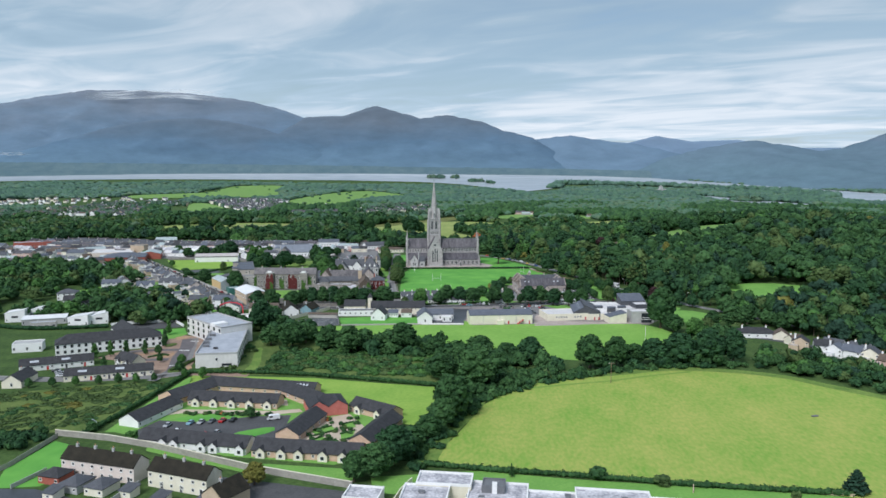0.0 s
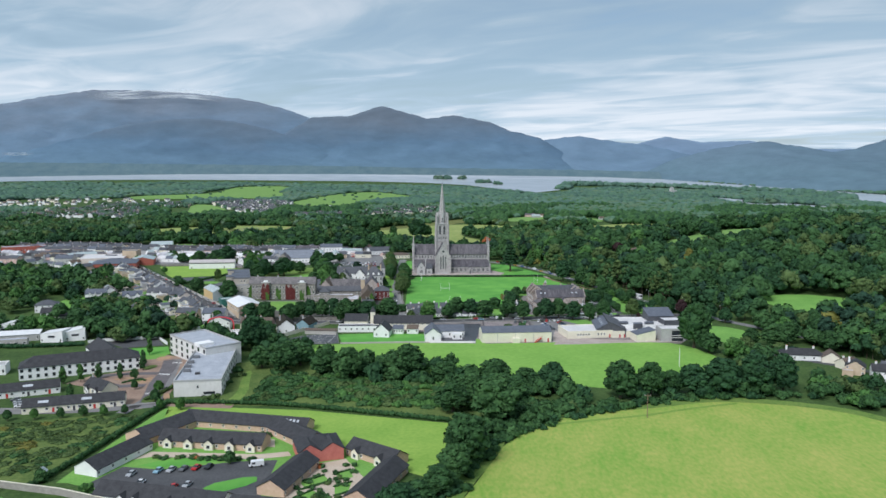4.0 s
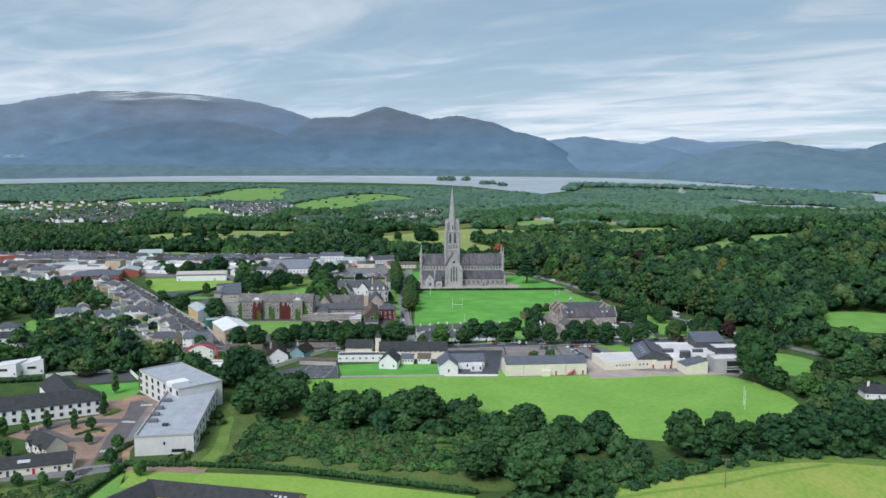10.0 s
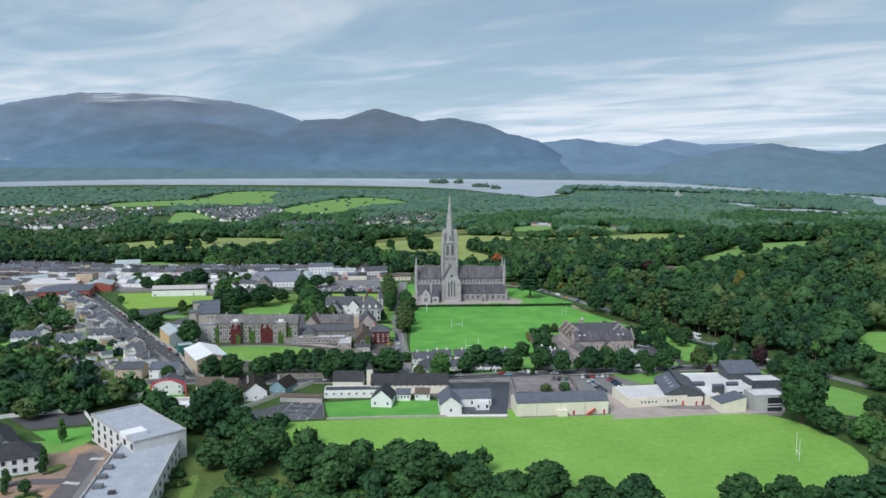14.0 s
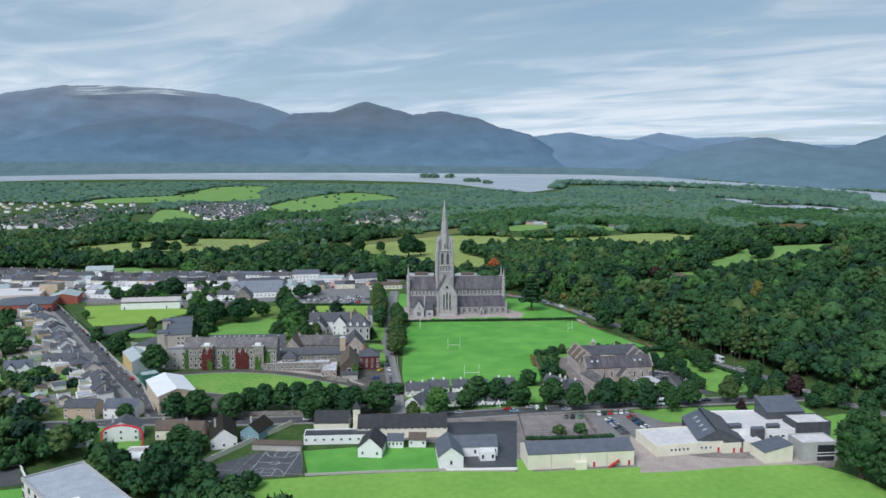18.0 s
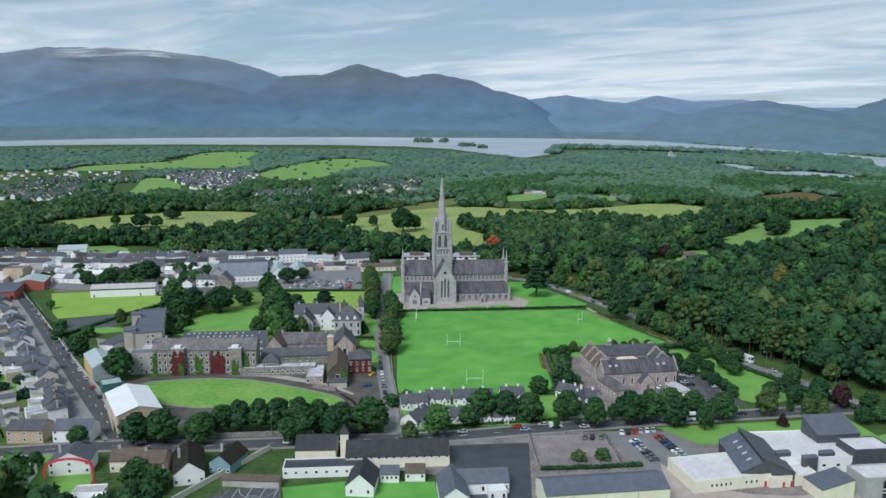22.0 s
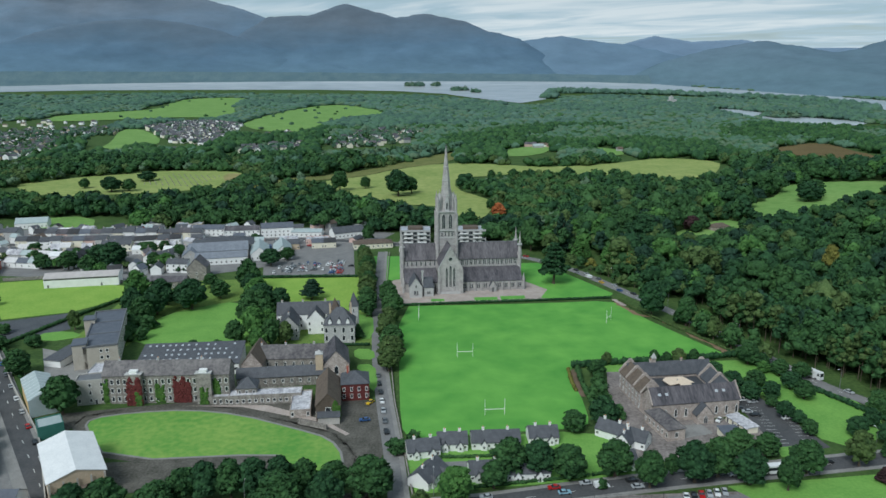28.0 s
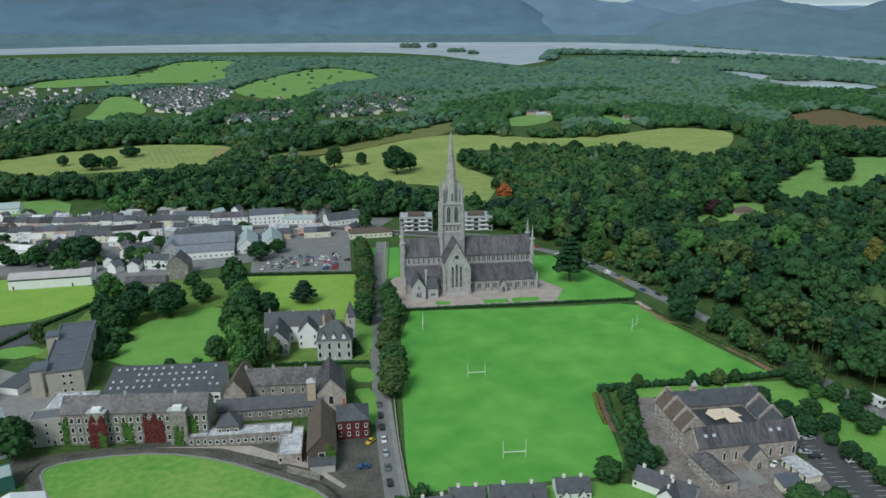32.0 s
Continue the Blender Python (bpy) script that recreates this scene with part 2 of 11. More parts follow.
mk("white_sheet", (0.62, 0.63, 0.64), (0.80, 0.80, 0.80), 4.0, 0.5, 0.05, 0.4)
mk("grey_sheet", (0.30, 0.36, 0.37), (0.42, 0.48, 0.48), 3.0, 0.5, 0.1, 0.4)
mk("flat_felt", (0.28, 0.305, 0.35), (0.45, 0.475, 0.52), 5.0, 0.8, 0.1, 0.3)
mk("stained_roof", (0.26, 0.26, 0.29), (0.66, 0.65, 0.68), 4.5, 0.8, 0.1, 0.3, fine=5, contrast=1.6)
mk("pale_roof", (0.46, 0.45, 0.46), (0.70, 0.685, 0.675), 7.0, 0.8, 0.08, 0.3, fine=6)
mk("pinkish_sheet", (0.36, 0.33, 0.325), (0.52, 0.485, 0.475), 4.0, 0.8, 0.08, 0.3)
mk("green_sheet", (0.03, 0.12, 0.10), (0.06, 0.19, 0.16), 3.0, 0.5, 0.05, 0.4)
mk("lead", (0.11, 0.115, 0.125), (0.18, 0.185, 0.195), 2.0, 0.55, 0.1, 0.45)
# small parts
mk("frame_white", (0.72, 0.72, 0.70), (0.82, 0.82, 0.80), 1.0, 0.5, 0.0)
mk("frame_dark", (0.035, 0.035, 0.04), (0.07, 0.07, 0.075), 1.0, 0.5, 0.0)
mk("door_red", (0.42, 0.035, 0.03), (0.52, 0.06, 0.05), 1.0, 0.5, 0.0)
mk("door_dark", (0.05, 0.05, 0.055), (0.10, 0.10, 0.105), 1.0, 0.5, 0.0)
mk("bark", (0.07, 0.055, 0.04), (0.16, 0.13, 0.10), 0.8, 0.95, 0.5, 0.1)
mk("post_white", (0.7, 0.7, 0.68), (0.82, 0.82, 0.80), 1.0, 0.5, 0.0)
mk("metal_grey", (0.22, 0.23, 0.24), (0.34, 0.35, 0.36), 1.0, 0.45, 0.0, metal=0.6)
mk("timber", (0.15, 0.10, 0.065), (0.26, 0.19, 0.13), 1.0, 0.9, 0.2)
mk("arch_red", (0.55, 0.03, 0.05), (0.68, 0.06, 0.08), 2.0, 0.45, 0.0, 0.5)
mk("tyre", (0.015, 0.015, 0.016), (0.03, 0.03, 0.03), 0.4, 0.9, 0.0)
mk("sail_cloth", (0.60, 0.48, 0.36), (0.72, 0.60, 0.48), 2.0, 0.8, 0.05)
for nm, c in (("car_white", (0.75, 0.76, 0.77)), ("car_silver", (0.40, 0.42, 0.44)), ("car_black", (0.02, 0.022, 0.025)), ("car_red", (0.42, 0.02, 0.02)), ("car_blue", (0.03, 0.09, 0.25)), ("car_grey", (0.12, 0.13, 0.14)), ("car_yellow", (0.65, 0.42, 0.03)), ("car_sky", (0.25, 0.42, 0.52)), ("car_green", (0.08, 0.22, 0.12))):
    mk(nm, tuple(v * 0.9 for v in c), c, 2.0, 0.28, 0.0, 0.5)


def glass(name, tint, rough=0.08):
    m = material(name, tuple(v * 0.7 for v in tint), tint, 1.5, rough, 0.0, 0.8)
    return m


M["pane"] = glass("pane", (0.035, 0.042, 0.05))
M["leaded_glass"] = glass("leaded_glass", (0.045, 0.05, 0.06), 0.25)
M["skylight"] = glass("skylight", (0.55, 0.58, 0.62), 0.15)

# foliage: one material for each kind of crown, mottled clump by clump; far ones are hazed
LEAVES = []
for nm, d, l in (
    ("leaf_dark", (0.011, 0.037, 0.014), (0.050, 0.122, 0.038)),
    ("leaf_mid", (0.016, 0.050, 0.017), (0.064, 0.146, 0.046)),
    ("leaf_deep", (0.008, 0.030, 0.014), (0.036, 0.097, 0.036)),
    ("leaf_olive", (0.025, 0.053, 0.017), (0.096, 0.153, 0.048)),
    ("leaf_bright", (0.026, 0.082, 0.021), (0.100, 0.216, 0.056)),
    ("leaf_conifer", (0.007, 0.025, 0.015), (0.030, 0.073, 0.042)),
    ("leaf_gold", (0.085, 0.095, 0.020), (0.225, 0.215, 0.055)),
    ("leaf_rust", (0.217, 0.070, 0.028), (0.512, 0.171, 0.062)),
    ("leaf_copper", (0.024, 0.014, 0.016), (0.060, 0.034, 0.034)),
    # paler, bluer greens with the haze of distance put into the leaf colour
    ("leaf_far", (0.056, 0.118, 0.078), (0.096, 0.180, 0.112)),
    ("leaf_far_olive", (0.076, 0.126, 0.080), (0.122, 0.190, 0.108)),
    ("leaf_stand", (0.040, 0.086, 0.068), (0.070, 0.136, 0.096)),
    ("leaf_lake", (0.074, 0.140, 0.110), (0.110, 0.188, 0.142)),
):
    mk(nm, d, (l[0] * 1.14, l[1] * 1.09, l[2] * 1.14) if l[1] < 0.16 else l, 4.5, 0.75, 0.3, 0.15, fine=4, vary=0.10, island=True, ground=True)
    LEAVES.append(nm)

# mountains and water


def hazed_hill_cover(name, low, mid, top, z0, z1, size):
    """Wooded foot, heath above and moor on the tops, patchy, each at its own height, all in haze-blue colours."""
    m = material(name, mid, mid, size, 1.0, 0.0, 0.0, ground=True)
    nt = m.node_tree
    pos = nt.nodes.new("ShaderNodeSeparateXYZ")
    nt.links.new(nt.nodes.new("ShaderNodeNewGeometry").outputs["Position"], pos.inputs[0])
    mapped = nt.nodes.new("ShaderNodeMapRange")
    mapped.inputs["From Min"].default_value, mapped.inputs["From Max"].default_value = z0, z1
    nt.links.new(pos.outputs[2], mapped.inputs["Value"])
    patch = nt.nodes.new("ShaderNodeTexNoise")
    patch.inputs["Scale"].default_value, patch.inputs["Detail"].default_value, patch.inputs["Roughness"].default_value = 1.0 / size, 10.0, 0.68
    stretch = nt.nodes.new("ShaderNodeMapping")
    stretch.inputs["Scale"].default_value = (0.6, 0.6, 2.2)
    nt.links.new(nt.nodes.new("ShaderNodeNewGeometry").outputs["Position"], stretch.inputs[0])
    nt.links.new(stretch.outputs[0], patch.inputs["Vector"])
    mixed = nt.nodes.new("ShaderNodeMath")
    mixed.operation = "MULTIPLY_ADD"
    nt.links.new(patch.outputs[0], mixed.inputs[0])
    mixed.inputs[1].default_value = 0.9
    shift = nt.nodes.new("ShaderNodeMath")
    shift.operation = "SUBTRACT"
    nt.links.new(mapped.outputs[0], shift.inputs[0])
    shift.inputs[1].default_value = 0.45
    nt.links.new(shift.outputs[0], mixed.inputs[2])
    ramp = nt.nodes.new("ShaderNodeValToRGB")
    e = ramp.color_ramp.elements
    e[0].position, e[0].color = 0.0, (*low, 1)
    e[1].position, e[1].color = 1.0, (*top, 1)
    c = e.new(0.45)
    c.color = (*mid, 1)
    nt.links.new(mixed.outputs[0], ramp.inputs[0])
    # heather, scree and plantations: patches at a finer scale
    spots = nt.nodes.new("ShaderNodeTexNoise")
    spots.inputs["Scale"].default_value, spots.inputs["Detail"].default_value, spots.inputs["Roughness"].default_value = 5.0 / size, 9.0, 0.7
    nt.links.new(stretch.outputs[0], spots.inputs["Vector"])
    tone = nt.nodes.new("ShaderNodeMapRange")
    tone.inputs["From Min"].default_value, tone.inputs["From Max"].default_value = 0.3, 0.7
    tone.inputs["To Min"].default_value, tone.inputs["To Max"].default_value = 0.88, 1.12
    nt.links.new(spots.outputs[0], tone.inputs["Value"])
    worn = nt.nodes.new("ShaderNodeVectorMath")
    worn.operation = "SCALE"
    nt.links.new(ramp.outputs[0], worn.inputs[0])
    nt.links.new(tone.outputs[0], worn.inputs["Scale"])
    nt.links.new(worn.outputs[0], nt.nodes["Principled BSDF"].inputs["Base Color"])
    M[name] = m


# distance haze is in these colours, palest and bluest on the far range
hazed_hill_cover("mountain_near", (0.116, 0.188, 0.252), (0.098, 0.158, 0.226), (0.118, 0.146, 0.182), 60, 420, 420)
hazed_hill_cover("mountain_mid", (0.130, 0.198, 0.268), (0.128, 0.190, 0.262), (0.164, 0.186, 0.222), 80, 560, 520)
hazed_hill_cover("mountain_far", (0.158, 0.232, 0.322), (0.166, 0.240, 0.332), (0.176, 0.244, 0.332), 100, 300, 620)
hazed_hill_cover("mountain_green", (0.110, 0.172, 0.212), (0.116, 0.168, 0.216), (0.150, 0.172, 0.204), 80, 420, 300)
# wooded shore, its green turned blue-grey by haze in the colour
mk("hazed_far_shore", (0.078, 0.130, 0.158), (0.130, 0.186, 0.202), 60, 1.0, 0.1, 0.0, ground=True, fine=9)
# water: the pale sky it mirrors is put into its base colour
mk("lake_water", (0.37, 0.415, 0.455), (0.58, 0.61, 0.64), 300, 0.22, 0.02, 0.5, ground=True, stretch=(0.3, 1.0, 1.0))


def wisp(name):
    """Thin cloud: white where it is dense, open where it frays."""
    m = bpy.data.materials.new(name)
    m.use_nodes = True
    nt = m.node_tree
    nt.nodes.clear()
    out, mix = nt.nodes.new("ShaderNodeOutputMaterial"), nt.nodes.new("ShaderNodeMixShader")
    body, clear = nt.nodes.new("ShaderNodeBsdfDiffuse"), nt.nodes.new("ShaderNodeBsdfTransparent")
    body.inputs["Color"].default_value = (0.88, 0.90, 0.92, 1)
    tc, sep = nt.nodes.new("ShaderNodeTexCoord"), nt.nodes.new("ShaderNodeSeparateXYZ")
    nt.links.new(tc.outputs["Generated"], sep.inputs[0])
    n = nt.nodes.new("ShaderNodeTexNoise")
    n.inputs["Scale"].default_value, n.inputs["Detail"].default_value = 3.2, 7.0
    nt.links.new(tc.outputs["Generated"], n.inputs["Vector"])

    def calc(op, a, b):
        k = nt.nodes.new("ShaderNodeMath")
        k.operation, k.use_clamp = op, True
        for i, v in enumerate((a, b)):
            if isinstance(v, (int, float)):
                k.inputs[i].default_value = v
            else:
                nt.links.new(v, k.inputs[i])
        return k.outputs[0]

    fade = 1.0
    for axis, sharp in ((0, 5.0), (2, 6.0)):
        a = calc("MULTIPLY", calc("MULTIPLY", sep.outputs[axis], calc("SUBTRACT", 1.0, sep.outputs[axis])), sharp)
        fade = calc("MULTIPLY", a, fade)
    dense = calc("MULTIPLY", calc("SUBTRACT", n.outputs[0], 0.36), 2.3)
    nt.links.new(calc("MULTIPLY", dense, fade), mix.inputs[0])
    nt.links.new(clear.outputs[0], mix.inputs[1])
    nt.links.new(body.outputs[0], mix.inputs[2])
    nt.links.new(mix.outputs[0], out.inputs[0])
    M[name] = m


wisp("cloud_wisp")
# ---- shapes ----
class Shape:
    """Points and faces of one mesh."""

    def __init__(self):
        self.v, self.f = [], []

    def poly(self, pts):
        n = len(self.v)
        self.v += [tuple(p) for p in pts]
        self.f.append(tuple(range(n, n + len(pts))))
        return self

    def loft(self, rings, close=True):
        """Joins rings of equally many points, with caps."""
        n, k = len(self.v), len(rings[0])
        for r in rings:
            self.v += [tuple(p) for p in r]
        for i in range(len(rings) - 1):
            a, b = n + i * k, n + (i + 1) * k
            self.f += [(a + j, a + (j + 1) % k, b + (j + 1) % k, b + j) for j in range(k)]
        if close:
            self.f += [tuple(range(n + k - 1, n - 1, -1)), tuple(range(n + (len(rings) - 1) * k, n + len(rings) * k))]
        return self

    def box(self, x0, y0, z0, x1, y1, z1):
        ring = lambda z: [(x0, y0, z), (x1, y0, z), (x1, y1, z), (x0, y1, z)]
        return self.loft([ring(z0), ring(z1)])

    def frustum(self, x, y, z0, z1, r0, r1, n=8, turn=0.0):
        ring = lambda z, r: [(x + r * math.cos(turn + 2 * math.pi * i / n), y + r * math.sin(turn + 2 * math.pi * i / n), z) for i in range(n)]
        return self.loft([ring(z0, r0), ring(z1, max(r1, 0.01))])

    def along_x(self, profile, x0, x1):
        """Extrudes (y, z) points along x."""
        return self.loft([[(x0, y, z) for y, z in profile], [(x1, y, z) for y, z in profile]])

    def along_y(self, profile, y0, y1):
        return self.loft([[(x, y0, z) for x, z in reversed(profile)], [(x, y1, z) for x, z in reversed(profile)]])

    def mesh(self, name, *mats):
        me = bpy.data.meshes.new(name)
        me.from_pydata(self.v, [], self.f)
        for m in mats:
            me.materials.append(M[m])
        return me


def part(name, shape, mat, parent, label="", at=None, kind=""):
    ob = new(name, shape if isinstance(shape, bpy.types.Mesh) else shape.mesh(name, mat))
    ob.parent = parent
    if at is not None:
        ob.matrix_basis = at
    return tagged(ob, label, kind=kind)


def terrain(x, y):
    """Height of the ground: level round the cathedral, a wooded hill, and the rise of the far plain."""
    z = 30 * math.exp(-(((x - 470) / 190) ** 2) - ((y - 170) / 230) ** 2)
    d = y + 600
    if d > 2500:
        u = min((d - 2500) / 1700, 0.985)
        z += 115 * (1 - min(d, 4175) / (2500 - 1700 * math.log(1 - u)))
    return z


def thing(name, label, category, x, y, turn=0.0, z=None, group="", kind=""):
    ob = new(name)
    ob.matrix_basis = pose(x, y, terrain(x, y) if z is None else z, 0, 0, turn)
    ob.empty_display_size = 0.5
    return tagged(ob, label, category, group, kind)


def inside(x, y, poly):
    hit, j = False, len(poly) - 1
    for i in range(len(poly)):
        (xi, yi), (xj, yj) = poly[i], poly[j]
        if (yi > y) != (yj > y) and x < (xj - xi) * (y - yi) / (yj - yi) + xi:
            hit = not hit
        j = i
    return hit


def rounded(poly, times=2):
    """Cuts the corners of an outline."""
    for _ in range(times):
        out = []
        for i, p in enumerate(poly):
            q = poly[(i + 1) % len(poly)]
            out += [(p[0] * 0.75 + q[0] * 0.25, p[1] * 0.75 + q[1] * 0.25), (p[0] * 0.25 + q[0] * 0.75, p[1] * 0.25 + q[1] * 0.75)]
        poly = out
    return poly


def sheet(name, label, poly, mat, lift=0.06, soft=0, fine=0, category="ground"):
    """A patch of ground that follows the terrain."""
    if soft:
        poly = rounded(poly, soft)
    bm = bmesh.new()
    f = bm.faces.new([bm.verts.new((x, y, 0)) for x, y in poly])
    if f.calc_area() and f.normal.z < 0:
        f.normal_flip()
    bmesh.ops.triangulate(bm, faces=bm.faces[:])
    for _ in range(fine):
        bmesh.ops.subdivide_edges(bm, edges=bm.edges[:], cuts=1, use_grid_fill=True)
    for v in bm.verts:
        v.co.z = terrain(v.co.x, v.co.y) + lift
    bmesh.ops.recalc_face_normals(bm, faces=bm.faces[:])
    for fc in bm.faces:
        if fc.normal.z < 0:
            fc.normal_flip()
    me = bpy.data.meshes.new(name)
    bm.to_mesh(me)
    bm.free()
    me.materials.append(M[mat])
    return tagged(new(name, me), label, category, kind="structure")


def side_points(line, off):
    """The line moved sideways by off metres (to the left of its course)."""
    out = []
    for i, (x, y) in enumerate(line):
        a, b = line[max(i - 1, 0)], line[min(i + 1, len(line) - 1)]
        d = math.hypot(b[0] - a[0], b[1] - a[1])
        out.append((x - (b[1] - a[1]) / d * off, y + (b[0] - a[0]) / d * off))
    return out


def smooth_line(line, step=6.0):
    """A smooth line through the points."""
    out = []
    for i in range(len(line) - 1):
        p0, p1, p2, p3 = line[max(i - 1, 0)], line[i], line[i + 1], line[min(i + 2, len(line) - 1)]
        n = max(2, int(math.hypot(p2[0] - p1[0], p2[1] - p1[1]) / step))
        for k in range(n):
            t = k / n
            out.append(tuple(0.5 * (2 * p1[a] + (p2[a] - p0[a]) * t + (2 * p0[a] - 5 * p1[a] + 4 * p2[a] - p3[a]) * t * t + (3 * p1[a] - p0[a] - 3 * p2[a] + p3[a]) * t**3) for a in (0, 1)))
    return out + [line[-1]]


def band(name, label, line, lo, hi, mat, lift, thick=0.0, category="road"):
    """A strip between two offsets of a line: a road, a kerbed pavement, a painted line."""
    a, b = side_points(line, lo), side_points(line, hi)
    s = Shape()
    top = [[(x, y, terrain(x, y) + lift) for x, y in r] for r in (a, b)]
    rings = []
    for i in range(len(line)):
        p, q = top[0][i], top[1][i]
        rings.append([p, q, (q[0], q[1], q[2] - thick), (p[0], p[1], p[2] - thick)] if thick else [p, q])
    if thick:
        s.loft(rings)
    else:
        for i in range(len(line) - 1):
            s.poly([rings[i][0], rings[i + 1][0], rings[i + 1][1], rings[i][1]])
    ob = new(name, s.mesh(name, mat))
    return tagged(ob, label, category, kind="structure")


def road(label, line, width, mat="asphalt", walks=(1, 1), centre=True):
    line = smooth_line(line)
    h = width / 2
    r = band("road", label, line, -h, h, mat, 0.10)
    for on, s in zip(walks, (1, -1)):
        if on:
            lo, hi = sorted((s * h, s * (h + 1.8)))
            band("pavement", "grey concrete pavement with a raised kerb", line, lo, hi, "footpath", 0.22, 0.3, "pavement")
    if centre:
        for i in range(0, len(line) - 1, 2):
            pass
        dash = Shape()
        for i in range(0, len(line) - 1, 2):
            seg = [line[i], ((line[i][0] + line[i + 1][0]) / 2, (line[i][1] + line[i + 1][1]) / 2)]
            p, q = side_points(seg, -0.09), side_points(seg, 0.09)
            dash.poly([(x, y, terrain(x, y) + 0.115) for x, y in (p[0], p[1], q[1], q[0])])
        part("centre_line", dash, "line_paint", r, "broken white centre line", kind="stuff")
    return r


def wall_run(name, label, line, high, thick, mat, cap=None, category="wall", kind="structure"):
    s = Shape()
    for i in range(len(line) - 1):
        (x0, y0), (x1, y1) = line[i], line[i + 1]
        d = math.hypot(x1 - x0, y1 - y0)
        nx, ny = -(y1 - y0) / d * thick / 2, (x1 - x0) / d * thick / 2
        z0, z1 = terrain(x0, y0), terrain(x1, y1)
        ring = lambda x, y, z: [(x + nx, y + ny, z - 0.2), (x - nx, y - ny, z - 0.2), (x - nx, y - ny, z + high), (x + nx, y + ny, z + high)]
        s.loft([ring(x0, y0, z0), ring(x1, y1, z1)])
    ob = tagged(new(name, s.mesh(name, mat)), label, category, kind=kind)
    if cap:
        c = Shape()
        for i in range(len(line) - 1):
            (x0, y0), (x1, y1) = line[i], line[i + 1]
            d = math.hypot(x1 - x0, y1 - y0)
            nx, ny = -(y1 - y0) / d * (thick / 2 + 0.08), (x1 - x0) / d * (thick / 2 + 0.08)
            z0, z1 = terrain(x0, y0) + high, terrain(x1, y1) + high
            ring = lambda x, y, z: [(x + nx, y + ny, z + 0.003), (x - nx, y - ny, z + 0.003), (x - nx, y - ny, z + 0.13), (x + nx, y + ny, z + 0.13)]
            c.loft([ring(x0, y0, z0), ring(x1, y1, z1)])
        part("coping", c, cap, ob, "pale coping")
    return ob


# ---- buildings ----
NAMES = {"white_render": "white", "cream_render": "cream", "grey_render": "grey", "tan_render": "tan", "pink_render": "pink", "blue_slate": "blue-grey slate", "slate": "dark slate", "brown_tile": "brown tile", "black_tile": "black tile", "grey_sheet": "pale grey", "stained_roof": "stained pale", "purple_slate": "purplish slate", "pale_pink_render": "pale pink", "beige_render": "beige", "pale_roof": "pale felt", "white_sheet": "white sheet"}
FRAMES = {}


def window_meshes(ww, wh, frame, arch=False):
    key = (round(ww, 2), round(wh, 2), frame, arch)
    if key not in FRAMES:
        w, h, b = ww / 2, wh / 2, min(0.14, ww * 0.12)
        s = Shape()
        top = [(w, h), (0, h + ww * 0.7), (-w, h)] if arch else [(w, h), (-w, h)]
        out = [(-w, -h - 0.1), (w, -h - 0.1)] + top
        k = (w - b) / w
        inn = [(-w + b, -h + b), (w - b, -h + b)] + ([(w - b, h), (0, h + ww * 0.52), (-w + b, h)] if arch else [(w - b, h - b), (-w + b, h - b)])
        at = lambda pts, y: [(q[0], y, q[1]) for q in pts]
        s.loft([at(out, 0.02), at(out, -0.11), at(inn, -0.10), at(inn, 0.02)], False)
        p = Shape().along_y(inn, -0.05, 0.015)
        both = Shape()
        both.v, both.f = s.v + p.v, s.f + [tuple(i + len(s.v) for i in f) for f in p.f]
        glazed = both.mesh("window", frame, "pane")
        glazed.polygons.foreach_set("material_index", [0] * len(s.f) + [1] * len(p.f))
        FRAMES[key] = (s.mesh("window", frame), p.mesh("pane", "pane"), glazed)
    return FRAMES[key]


SIDES = {"f": (0, -1, 0), "b": (0, 1, 180), "l": (-1, 0, -90), "r": (1, 0, 90)}


def windows(root, w, d, side, n, rows, ww, wh, z0, dz, frame="frame_white", arch=False, span=None, shift=0.0, panes=True):
    """Rows of windows on one side; z0: the middle of the lowest row."""
    sx, sy, turn = SIDES[side]
    long = w if sx == 0 else d
    span = span or long - ww - 1.0
    fm, pm, gm_ = window_meshes(ww, wh, frame, arch)
    for r in range(rows):
        for i in range(n):
            u = shift + (0 if n == 1 else (i / (n - 1) - 0.5) * span)
            x, y = (u, sy * d / 2) if sx == 0 else (sx * w / 2, u)
            o = part("window", fm if panes else gm_, "", root, at=pose(x, y, z0 + r * dz, 0, 0, turn))
            if panes:
                part("pane", pm, "", o)


def door(root, w, d, side, u, ww=1.0, wh=2.1, mat="door_dark"):
    sx, sy, turn = SIDES[side]
    x, y = (u, sy * d / 2) if sx == 0 else (sx * w / 2, u)
    s = Shape().box(-ww / 2 - 0.1, -0.08, 0, -ww / 2, 0.02, wh + 0.1).box(ww / 2, -0.08, 0, ww / 2 + 0.1, 0.02, wh + 0.1).box(-ww / 2, -0.08, wh, ww / 2, 0.02, wh + 0.1)
    o = part("door", Shape().box(-ww / 2, -0.05, 0, ww / 2, 0.015, wh), mat, root, at=pose(x, y, 0.05, 0, 0, turn))
    part("door_frame", s, "frame_white", o)


